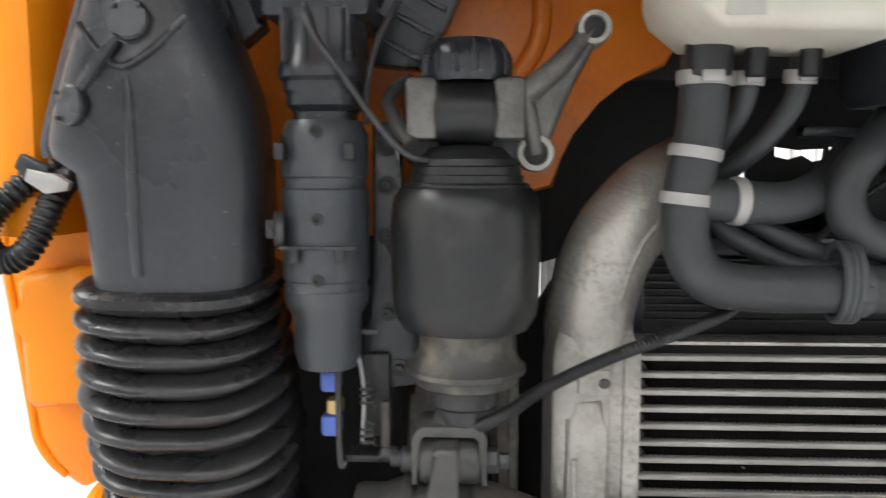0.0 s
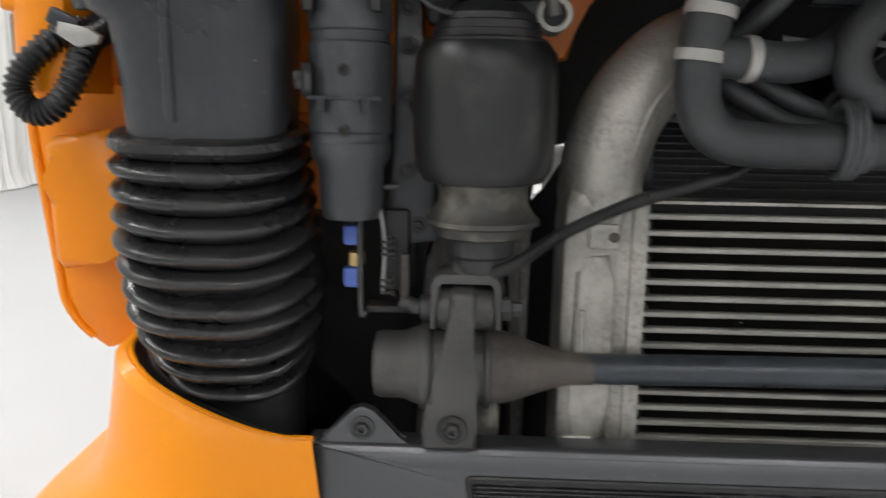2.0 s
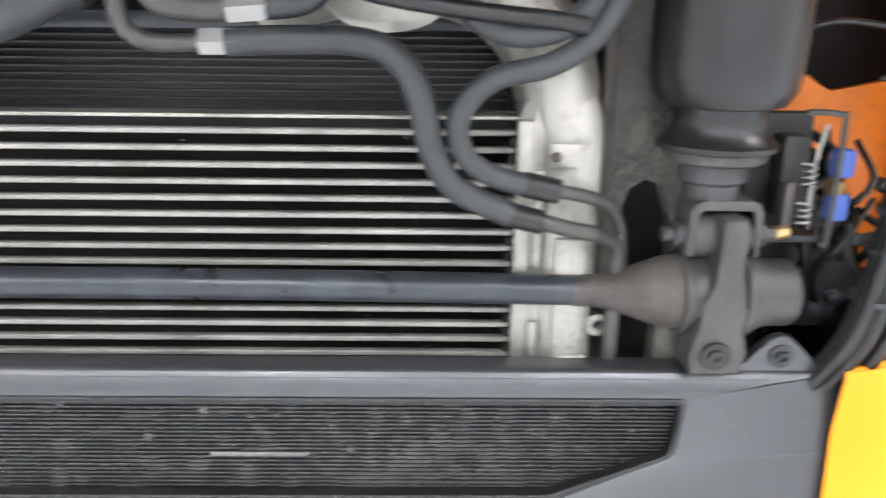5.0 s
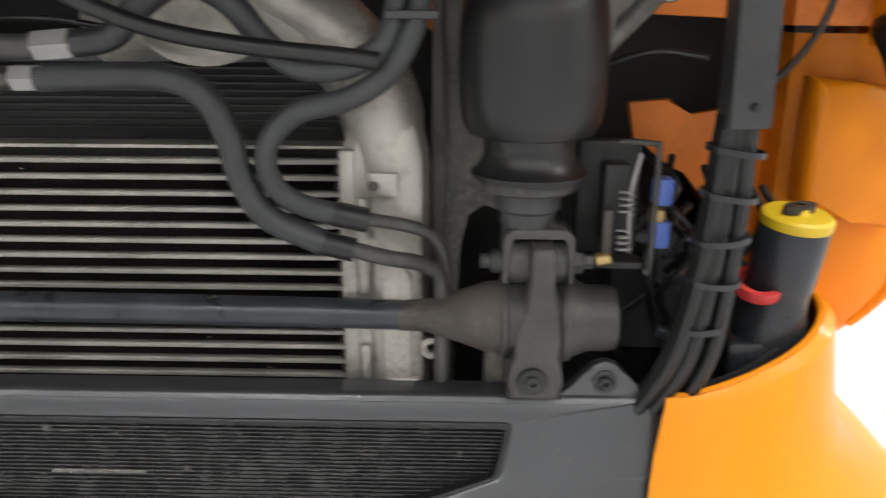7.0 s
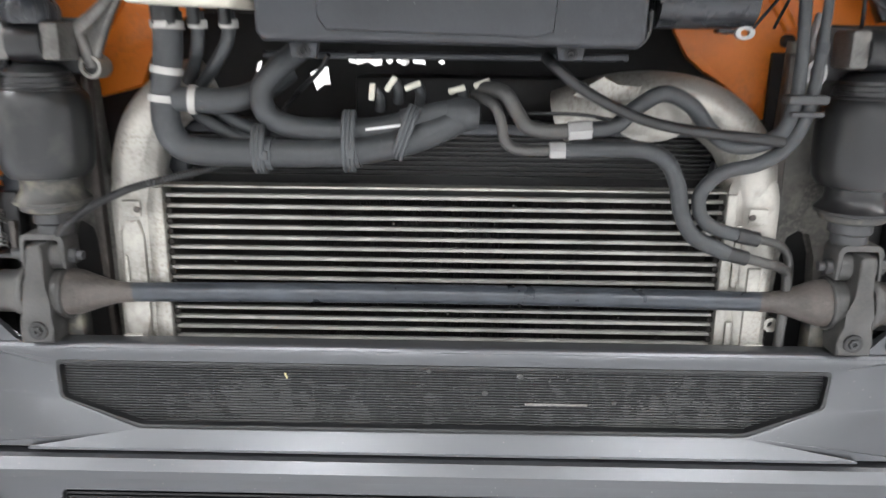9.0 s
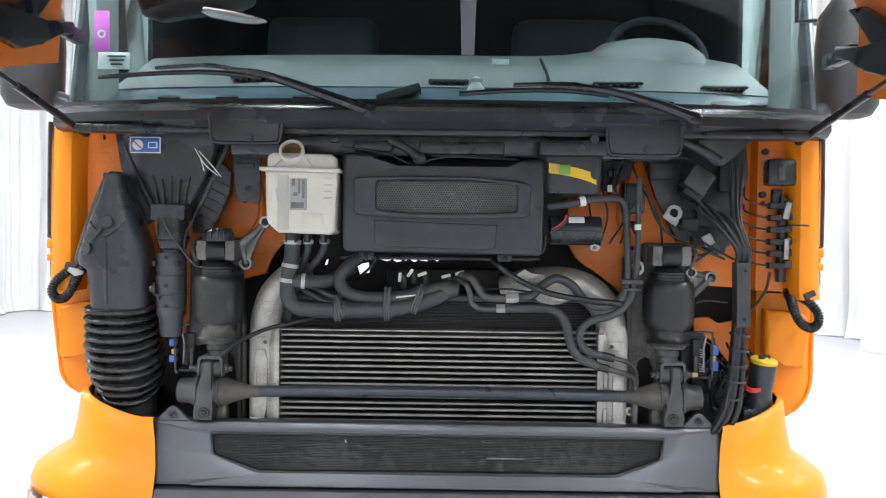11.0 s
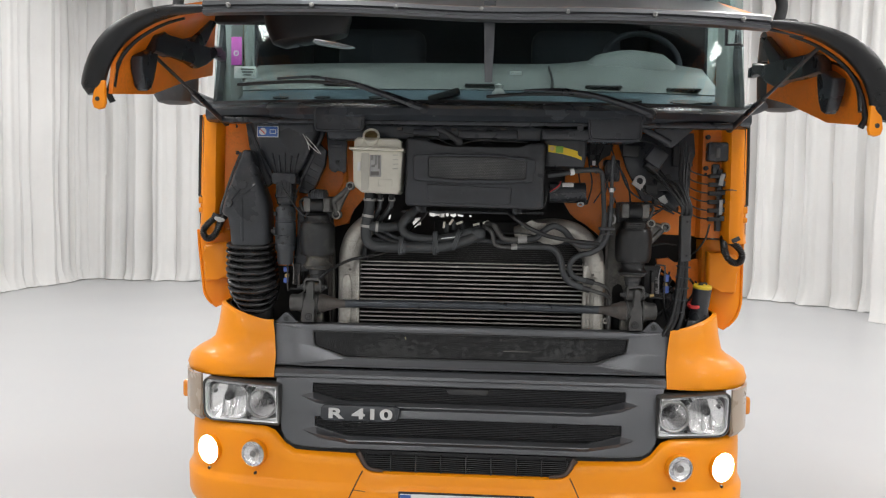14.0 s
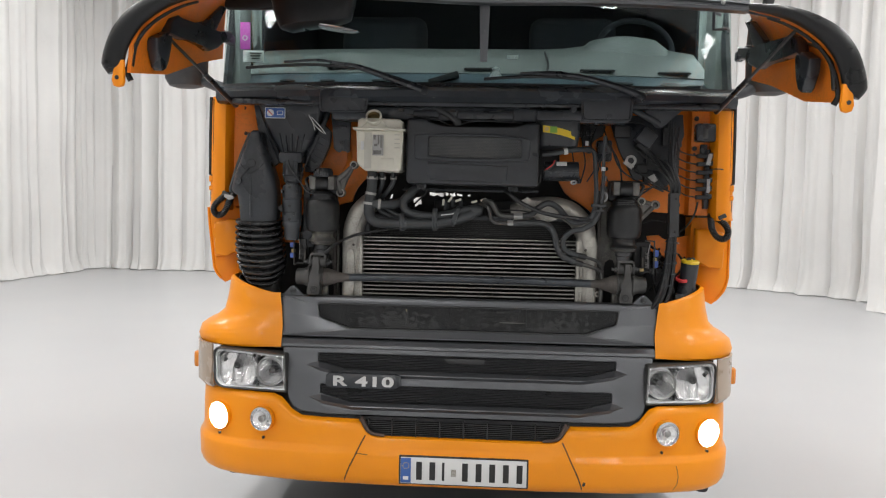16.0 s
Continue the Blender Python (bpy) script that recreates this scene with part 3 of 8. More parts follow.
def main_grille():
    g = thing("front_grille", (0, -0.1, 0.6), "dark grey truck grille with three bars and black slots", "grille")
    both = lambda pts: [(-x, z) for x, z in pts] + [(x, z) for x, z in pts[::-1]]
    outer = both([(0.795, 0.916), (0.787, 0.868), (0.775, 0.80), (0.758, 0.722), (0.748, 0.688), (0.728, 0.660), (0.700, 0.643), (0.66, 0.636), (0.58, 0.632)])
    slots = [both([(0.632, 0.876), (0.636, 0.870), (0.633, 0.842), (0.505, 0.811)]), both([(0.612, 0.750), (0.616, 0.744), (0.613, 0.714), (0.480, 0.680)])]
    part("face", slope(holed_panel(outer, slots, 0.024, 0.004)), GREY, g, "grey grille face", sharp=20)
    top = [[(x, front_y(z) + y, z) for x in (-0.796, -0.6, 0, 0.6, 0.796)] for y, z in ((0.03, 0.936), (0.002, 0.935), (-0.004, 0.931), (-0.011, 0.914), (-0.0115, 0.902), (-0.002, 0.899))]
    part("top_facet", skin(top, 0.003), GREY, g, "grey upper facet with pale scuffs", sharp=12)
    part("seam_gap", slope(box((0, 0.034, 0.940), (1.58, 0.004, 0.030), 0)), BLACK_SHADE, g)
    for s in (-1, 1):
        for dz, k in ((0.0, 0.0), (-0.130, 0.020)):
            flare = [[(s * (0.700 - k), front_y(0.833 + dz) + 0.005, 0.833 + dz), (s * (0.632 - k), front_y(0.842 + dz) - 0.001, 0.841 + dz), (s * (0.503 - k), front_y(0.811 + dz) - 0.001, 0.810 + dz)],
                     [(s * (0.700 - k), front_y(0.83 + dz) + 0.004, 0.830 + dz), (s * (0.625 - k), front_y(0.815 + dz) - 0.014, 0.818 + dz), (s * (0.500 - k), front_y(0.80 + dz) - 0.014, 0.798 + dz)],
                     [(s * (0.700 - k), front_y(0.82 + dz) + 0.006, 0.822 + dz), (s * (0.62 - k), front_y(0.80 + dz) + 0.003, 0.798 + dz), (s * (0.500 - k), front_y(0.78 + dz) + 0.003, 0.778 + dz)]]
            part("flare", skin(flare, 0.002), GREY, g, sharp=12)
    for x, z0, z1, z2 in ((0.502, 0.811, 0.799, 0.779), (0.482, 0.681, 0.669, 0.649)):
        part("bar_ridge", skin([[(q, front_y(z) + y, z) for q in (-x, 0, x)] for y, z in ((0.0, z0), (-0.013, z1), (-0.014, z1 - 0.004), (0.002, z2))], 0.002), GREY, g, sharp=12)
    for z0, z1, xt, xb in ((0.811, 0.876, 0.634, 0.51), (0.680, 0.750, 0.614, 0.485)):
        part("backing", slope(prism([(-xt - 0.01, z1 + 0.01), (xt + 0.01, z1 + 0.01), (xt + 0.01, z0 - 0.01), (-xt - 0.01, z0 - 0.01)], 0.022, 0.026)), BLACK_SHADE, g)
        cut = lambda z, a=z0, b=z1, p=xt, q=xb: (-(q + (p - q) * min(1, (z - a) / (b - a) * 2.0)), q + (p - q) * min(1, (z - a) / (b - a) * 2.0))
        slats(g, -xt, xt, z0 + 0.004, z1 - 0.003, 0.014, 0.0065, DEFLECTOR, cut)
    part("hand_grip", slope(prism([(-0.09, 0.869), (0.09, 0.869), (0.075, 0.846), (-0.075, 0.846)], 0.004, 0.02, 0.003)), BLACK_SHADE, g, "black hand grip recess")
    part("back_plate", slope(box((0, 0.036, 0.77), (1.5, 0.01, 0.34), 0)), BLACK_SHADE, g)
    badge = part("badge_plate", slope(prism([(-0.575, 0.803), (-0.29, 0.803), (-0.268, 0.795), (-0.275, 0.752), (-0.30, 0.743), (-0.575, 0.743), (-0.59, 0.755), (-0.59, 0.792)], -0.030, -0.012, 0.004)), PLASTIC, g, "black badge plate")
    t = bpy.data.curves.new("badge", "FONT")
    t.body, t.size, t.extrude, t.offset = "R 410", 0.062, 0.003, 0.0022
    t.space_character, t.align_x = 1.12, "LEFT"
    tmp = new("badge", t)
    me = bpy.data.meshes.new_from_object(tmp.evaluated_get(bpy.context.evaluated_depsgraph_get()))
    bpy.data.objects.remove(tmp)
    bm = bmesh.new()
    bm.from_mesh(me)
    xs = [v.co.x for v in bm.verts]
    k = 0.258 / (max(xs) - min(xs))
    bm.transform(Matrix.Translation((-0.556 - min(xs) * k, front_y(0.772) - 0.0335, 0.753)) @ Matrix.Rotation(radians(90), 4, "X") @ Matrix.Diagonal((k, 0.92, 1, 1)))
    part("badge_letters", bm, BADGE, g, "silver raised letters and digits")


def bumper():
    g = thing("front_bumper", (0, -0.1, 0.33), "orange painted plastic truck bumper with hairline cracks", "bumper")
    st = [(0, -.205, .545, .330), (.2, -.205, .545, .330), (.35, -.205, .546, .330), (.378, -.203, .549, .330), (.398, -.203, .559, .330), (.412, -.2025, .575, .330), (.422, -.202, .595, .330), (.436, -.202, .609, .331), (.6, -.20, .612, .332),
          (.69, -.196, .616, .333), (.73, -.192, .640, .334), (.77, -.188, .690, .335), (.80, -.184, .703, .336), (.88, -.172, .706, .338), (.96, -.15, .708, .341),
          (1.03, -.118, .71, .345), (1.08, -.08, .712, .35), (1.115, -.03, .713, .356), (1.14, .04, .715, .362), (1.153, .12, .717, .37), (1.16, .30, .72, .38)]
    st = [(-x, y, t, b) for x, y, t, b in st[:0:-1]] + st
    vs = [(0, 0.10), (0.03, 0.05), (0.08, 0.02), (0.18, 0.004), (0.42, 0.0), (0.46, 0.006), (0.50, 0.022), (0.54, 0.028), (0.8, 0.03), (0.93, 0.034), (0.98, 0.044), (1.0, 0.06)]

    def level(v, t, b):
        """Height of a line on the bumper: the crease stays level, the lines above it follow the upper edge."""
        low = b + (0.66 - b) * min(v, 0.54)
        return low if v <= 0.54 else low + (t - low) * (v - 0.54) / 0.46

    def set_back(v, inset, x):
        """The crease fades out beside the number plate's panel."""
        if v <= 0.42 or v >= 0.8:
            return inset
        soft = 0.03 * (v - 0.42) / 0.38
        a = abs(x)
        k = min(1.0, max(0.0, (a - 0.50) / 0.12)) if a > 0.42 else min(1.0, max(0.0, (0.38 - a) / 0.06))
        return soft + (inset - soft) * k

    rows = []
    for v, inset in vs:
        row = []
        for x, y, t, b in st:
            turn = min(1.0, max(0.0, (abs(x) - 0.9) / 0.25))
            d = set_back(v, inset, x)
            row.append((x - math.copysign(d * 0.55 * turn, x), y + d * (1 - 0.75 * turn), level(v, t, b)))
        rows.append(row)
    part("shell", widen(skin(rows, -0.004)), ORANGE, g)

    def face(x, z):
        """How far forward the bumper's skin lies at a place."""
        k = next(n for n in range(len(st) - 1) if st[n][0] <= x <= st[n + 1][0])
        (xa, ya, ta, ba), (xb, yb, tb, bb) = st[k], st[k + 1]
        f = (x - xa) / (xb - xa)
        y, t, b = ya + (yb - ya) * f, ta + (tb - ta) * f, ba + (bb - ba) * f
        k = next((n for n in range(len(vs) - 2) if z <= level(vs[n + 1][0], t, b)), len(vs) - 2)
        (v0, a), (v1, c) = vs[k], vs[k + 1]
        z0, z1 = level(v0, t, b), level(v1, t, b)
        a, c = set_back(v0, a, x), set_back(v1, c, x)
        return y - 0.0048 + a + (c - a) * min(1.0, max(0.0, (z - z0) / (z1 - z0)))

    lower = thing("lower_grille", (0, -0.12, 0.56), "black slatted lower air intake with worn ends", "grille")
    part("backing", prism([(-0.44, 0.625), (0.44, 0.625), (0.43, 0.56), (0.37, 0.535), (-0.37, 0.535), (-0.43, 0.56)], -0.14, -0.12), BLACK_SHADE, lower)
    for k in range(9):
        z = 0.545 + 0.008 * k
        w = 0.37 + 0.06 * min(1, k / 4)
        part("slat", box((0, -0.152, z), (2 * w, 0.02, 0.004), 0.001), BLACK_RUBBER, lower)
    for k in range(9):
        part("rib", box((-0.40 + 0.1 * k, -0.150, 0.58), (0.006, 0.02, 0.075), 0.001), BLACK_RUBBER, lower)
    for s in (-1, 1):
        # cracks running up from the lower edge, following the face
        crack = [(0.497, 0.345), (0.492, 0.370), (0.482, 0.400), (0.470, 0.430), (0.456, 0.458), (0.444, 0.484), (0.432, 0.510), (0.420, 0.535), (0.410, 0.553)]
        part("crack", tube([(s * x, face(x, z), z) for x, z in crack], lambda t: 0.0024 + 0.0022 * max(0.0, 0.25 - t), 6, 3), BLACK_SHADE, g, "dark hairline crack")
        branch = [(0.444, 0.484), (0.420, 0.482), (0.395, 0.480)] if s < 0 else [(0.876, 0.476), (0.887, 0.432), (0.882, 0.392), (0.868, 0.362)]
        part("crack", tube([(s * x, face(x, z), z) for x, z in branch], 0.0013, 6, 3), BLACK_SHADE, g, "dark hairline crack")
        for x, z, r in ((0.469, 0.433, 0.006), (0.444, 0.482, 0.005)) if s < 0 else ((0.500, 0.390, 0.010), (0.468, 0.432, 0.005)):
            part("chip", box((s * x, face(x, z) + 0.001, z), (r, 0.004, r * 1.7), 0.001, Matrix.Rotation(0.4, 4, "Y")), BLACK_SHADE, g, "dark chip along the crack")
        for x, z in ((1.008, 0.532), (0.820, 0.523)):
            y = -0.158 if x > 1 else -0.174
            part("screw", lathe([(0, -0.006), (0.006, -0.006), (0.006, 0.001), (0, 0.002)], axis((s * x * (1 if s > 0 else 1.035), y + 0.012, z), (s * x * (1 if s > 0 else 1.035) + s * (0.3 if x > 1 else 0.1), y - 1, z)), 10), BLACK_SHADE, g)
        # the worn rounded end of the intake
        part("end_frame", tube([(s * 0.432, -0.163, 0.622), (s * 0.420, -0.163, 0.606), (s * 0.410, -0.166, 0.586), (s * 0.396, -0.167, 0.568), (s * 0.374, -0.168, 0.558), (s * 0.33, -0.168, 0.553)], lambda t: 0.012 - 0.006 * t, 12, 6), SCUFF, lower, "scuffed brown end frame")
        # lamps in the bumper: the outer one is lit
        for x, z, nx, y, lit, r in ((0.838, 0.606, 0.22, -0.172, False, 0.051), (1.022, 0.598, 0.55, -0.107, True, 0.058)):
            d = Vector((s * nx, -1, 0)).normalized()
            c = Vector((s * x if s > 0 else -0.7 - (x - 0.7) * 1.12, y - 0.008, z))
            lampy = thing("fog_lamp", c, "round clear daytime lamp, switched on, in the bumper" if lit else "round clear fog lamp, unlit, in the bumper", "lamp", "bumper lamps")
            m = axis(c, c + d)
            part("bezel", lathe([(r, -0.03), (r + 0.003, -0.02), (r + 0.003, -0.004), (r + 0.002, 0.0), (r, -0.001), (r - 0.001, -0.02)], m, 40), ORANGE, lampy)
            part("reflector", lathe([(0, -0.016), (r * 0.4, -0.015), (r * 0.8, -0.010), (r, -0.003)], m, 36), LIT if lit else CHROME, lampy)
            if not lit:
                part("bulb", rod(c - d * 0.015, c - d * 0.004, 0.013, 0.010), CHROME, lampy)
                part("bulb_shield", lathe([(0, -0.002), (0.010, -0.003), (0.014, -0.006), (0.013, -0.012)], m, 20), CLAMP, lampy)
            part("lens", lathe([(r, -0.004), (r * 0.88, 0.0), (r * 0.5, 0.003), (0, 0.004)], m, 36), LIT if lit else LENS, lampy)


def corner(bm, s):
    bm = mirror(bm, s)
    return widen(bm) if s < 0 else bm


def headlight(s):
    g = thing("headlight", (s * 0.92, -0.05, 0.72), "clear truck headlamp with two round chrome reflectors, unlit", "headlight", "headlights")

    # the lamp's face from the front, its corners rounded
    pts = []
    for (x, z), r, c0 in (((0.757, 0.874), 0.010, 180), ((1.046, 0.893), 0.026, 90), ((1.043, 0.720), 0.042, 0), ((0.750, 0.713), 0.010, -90)):
        sx, sz = (1, -1) if c0 == 180 else (-1, -1) if c0 == 90 else (-1, 1) if c0 == 0 else (1, 1)
        for k in range(6):
            q = radians(c0 - 18 * k)
            pts.append((x + sx * r + r * math.cos(q), z + sz * r + r * math.sin(q)))

    def face_y(x):
        return -0.135 + 1.1 * max(0.0, x - 0.86) ** 2

    cx, cz = 0.89, 0.802

    def ring(inset, dy):
        kx, kz = 1 - inset / 0.137, 1 - inset / 0.084
        return [(cx + (x - cx) * kx, face_y(cx + (x - cx) * kx) + dy, cz + (z - cz) * kz) for x, z in pts]

    part("housing", corner(loft([ring(0.0, 0.13), ring(-0.001, 0.005), ring(0.0, -0.004), ring(0.004, -0.006), ring(0.006, 0.004), ring(0.008, 0.09)]), s), CAST, g, "grey lamp housing")
    part("inner_frame", corner(loft([ring(0.0065, 0.09), ring(0.0065, 0.006), ring(0.014, 0.007), ring(0.018, 0.024)], caps=False), s), LAMP_WHITE, g)
    part("back", corner(loft([ring(0.010, 0.095), ring(0.010, 0.100)]), s), LAMP_WHITE, g)
    part("inner_mask", corner(loft([ring(0.012, 0.024), ring(0.020, 0.030), ring(0.020, 0.09)], caps=False), s), LAMP_WHITE, g)
    # main beam: a round reflector with a ring
    x, z, r = 0.818, 0.798, 0.058
    c = Vector((s * x if s > 0 else -0.7 - (x - 0.7) * 1.12, face_y(x) + 0.012, z))
    m = axis(c, c + Vector((0, -1, 0)))
    part("reflector", lathe([(0.012, -0.080), (r * 0.30, -0.076), (r * 0.55, -0.060), (r * 0.8, -0.034), (r * 0.97, 0.0), (r, 0.004), (r * 1.05, 0.0), (r * 1.06, -0.04)], m, 40), CHROME, g)
    part("lens_ring", lathe([(r * 0.86, -0.008), (r * 0.90, 0.002), (r * 1.0, 0.006), (r * 1.03, 0.0)], m, 40), ZINC, g)
    part("bulb", lathe([(0, -0.078), (0.010, -0.076), (0.011, -0.040), (0.013, -0.036), (0.013, -0.026), (0, -0.024)], m, 18), STEEL_DARK, g)
    part("bulb_holder", lathe([(0.012, -0.078), (0.022, -0.074), (0.020, -0.070), (0.012, -0.070)], m, 18), STEEL_DARK, g)
    # dipped beam: a squarish fluted reflector
    x0, z0 = 0.945, 0.803
    dish = []
    for k, dy in ((1.04, 0.075), (1.0, 0.012), (0.95, 0.016), (0.75, 0.034), (0.45, 0.054), (0.15, 0.062)):
        loop = []
        for j in range(28):
            q = 2 * math.pi * j / 28
            a, b = math.cos(q), math.sin(q)
            px = x0 + 0.072 * k * math.copysign(abs(a) ** 0.55, a)
            loop.append((px, face_y(px) + dy, z0 + 0.070 * k * math.copysign(abs(b) ** 0.55, b)))
        dish.append(loop)
    part("reflector", corner(loft(dish), s), CHROME, g)
    for k in range(6):
        x = x0 - 0.046 + 0.018 * k
        part("flute", corner(tube([(x, face_y(x) + 0.026, z0 - 0.060), (x, face_y(x) + 0.040, z0 - 0.035), (x, face_y(x) + 0.054, z0 + 0.0)], 0.003, 8, 3), s), CHROME if k % 2 else ZINC, g)
    for dx, dz, r in ((0.006, 0.012, 0.017), (0.05, 0.035, 0.006), (-0.078, -0.062, 0.006), (-0.066, 0.062, 0.005)):
        x = x0 + dx
        c = Vector((s * x if s > 0 else -0.7 - (x - 0.7) * 1.12, face_y(x) + (0.034 if r > 0.01 else 0.004), z0 + dz))
        m = axis(c, c + Vector((0, -1, 0)))
        part("bulb_cap" if r > 0.01 else "peg", lathe([(r * 1.15, -0.022), (r, -0.004), (r * 0.8, 0.002), (r * 0.55, 0.003), (r * 0.5, -0.004), (0, -0.006)], m, 18), STEEL_DARK, g)
    lens = part("lens", corner(loft([ring(0.0075, 0.004), ring(0.0085, -0.004), ring(0.02, -0.008), ring(0.05, -0.010), ring(0.075, -0.011)]), s), LENS, g)
    lens.visible_shadow = False
    ind = [[(x, y, z) for x, y in ((1.046, -0.098), (1.052, -0.096), (1.066, -0.086), (1.095, -0.058), (1.122, -0.012), (1.145, 0.05), (1.155, 0.12))] for z in (0.722, 0.74, 0.83, 0.89, 0.908)]
    ind[0] = [(x - 0.012 * (x > 1.05), y + 0.01, z) for x, y, z in ind[0]]
    part("corner_indicator", corner(skin(ind, -0.01), s), INDICATOR, g, "pale orange corner indicator")
    k = thing("side_marker", (s * 1.17, 0.13, 0.79), "small amber side marker lamp beside the headlamp", "lamp", "side markers")
    part("lens", corner(box((1.172, 0.13, 0.792), (0.05, 0.04, 0.075), 0.012, seg=3), s), MARKER, k)


def fender(s):
    lv = [(1.122, [(.799, -.022), (.86, -.015), (.92, -.002), (.972, .022), (1.008, .062), (1.025, .12), (1.03, .28)]),
          (1.112, [(.798, -.030), (.86, -.023), (.925, -.010), (.982, .016), (1.018, .058), (1.035, .12), (1.04, .28)]),
          (1.06, [(.798, -.044), (.86, -.037), (.93, -.022), (.990, .008), (1.028, .055), (1.045, .12), (1.05, .28)]),
          (1.02, [(.798, -.055), (.87, -.050), (.95, -.030), (1.01, .010), (1.05, .07), (1.065, .15), (1.07, .28)]),
          (.995, [(.798, -.066), (.88, -.062), (.97, -.044), (1.045, .000), (1.09, .065), (1.105, .15), (1.11, .28)]),
          (.982, [(.798, -.078), (.89, -.076), (.99, -.058), (1.075, -.012), (1.12, .06), (1.135, .15), (1.14, .28)]),
          (.965, [(.798, -.090), (.90, -.090), (1.005, -.070), (1.09, -.020), (1.14, .055), (1.155, .15), (1.16, .28)]),
          (.93, [(.798, -.098), (.90, -.098), (1.01, -.080), (1.10, -.028), (1.15, .05), (1.163, .15), (1.167, .28)]),
          (.905, [(.798, -.098), (.90, -.098), (1.01, -.078), (1.095, -.025), (1.145, .055), (1.158, .15), (1.162, .28)]),
          (.896, [(.798, -.088), (.90, -.088), (1.00, -.068), (1.085, -.015), (1.135, .06), (1.148, .15), (1.152, .28)])]
    for z, pts in lv:
        pts.append((pts[-1][0] + 0.002, 0.40))
        edge = min(front_y(z) - 0.006, 0.0) - (0.012 if z > 1.1 else 0.0)
        pts[1] = (pts[1][0], (pts[1][1] + max(edge, pts[0][1])) / 2)
        seam = 0.799 + 0.145 * max(0.0, z - 0.985)
        pts[0] = (seam if s > 0 else 0.7 + (seam - 0.7) / 1.12, max(edge, pts[0][1]))
    rows = [[(p.x, p.y, z + 0.55 * max(0, p.x - 0.83) ** 1.3 * min(1, max(0, (z - 1.0) / 0.11))) for p in curve([(a, b, 0) for a, b in pts], 4)] for z, pts in lv]
    g = thing("corner_panel", (s * 0.95, 0.05, 0.9), "orange painted corner wing panel above the headlamp", "body panel", "corner panels")
    part("shell", corner(skin(rows, -0.003), s), ORANGE, g)
    part("inner_lip", corner(tube([(p.x, p.y + 0.006, 1.121 + 0.55 * max(0, p.x - 0.83) ** 1.3) for p in curve([(a, b, 0) for a, b in lv[0][1]], 4)], 0.004, 8, 1, smooth=False), s), ORANGE, g)
    # black lining added for the well's shaded depth; it also stops light leaks
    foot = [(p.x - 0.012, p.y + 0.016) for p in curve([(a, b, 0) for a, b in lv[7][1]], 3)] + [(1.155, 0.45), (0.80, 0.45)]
    part("well_floor", corner(loft([[(x, y, z) for x, y in foot] for z in (0.915, 0.922)]), s), BLACK_SHADE, g)
    part("liner", corner(skin([[(p.x - 0.02, p.y + 0.03, z + (0.55 * max(0, p.x - 0.83) ** 1.3 - 0.004 if z > 1.1 else 0)) for p in curve([(a, b, 0) for a, b in lv[1][1] + [(1.04, 0.42), (1.03, 0.62)]], 3)] for z in (1.115, 1.0, 0.88)], 0.004), s), BLACK_SHADE, g, "black liner added for the well's dark depth")


def number_plate():
    g = thing("number_plate", (0.005, -0.22, 0.37), "white number plate with black characters and a blue band", "number plate")
    part("holder", box((0.005, -0.206, 0.425), (0.535, 0.012, 0.122), 0.004), PLASTIC, g, "black plate holder")
    part("plate", box((0.005, -0.213, 0.425), (0.52, 0.004, 0.110), 0.002), WHITE, g)
    part("blue_band", box((-0.233, -0.2155, 0.425), (0.042, 0.002, 0.104), 0.0005), BLUE, g)
    for k in range(10):
        a = 2 * math.pi * k / 10
        part("star", box((-0.233 + 0.013 * math.cos(a), -0.2168, 0.445 + 0.013 * math.sin(a)), (0.003, 0.001, 0.003), 0), YELLOW, g)
    part("country_bar", box((-0.233, -0.2168, 0.393), (0.022, 0.001, 0.014), 0), WHITE, g)
    for x in (-0.178, -0.123, -0.078, 0.012, 0.068, 0.124, 0.180, 0.236):
        part("character_bar", box((x, -0.2158, 0.425), (0.024 if x != -0.078 else 0.010, 0.002, 0.076), 0.0005), INK, g)
    part("sticker", box((-0.035, -0.2158, 0.420), (0.022, 0.002, 0.03), 0.0005), ALLOY, g)


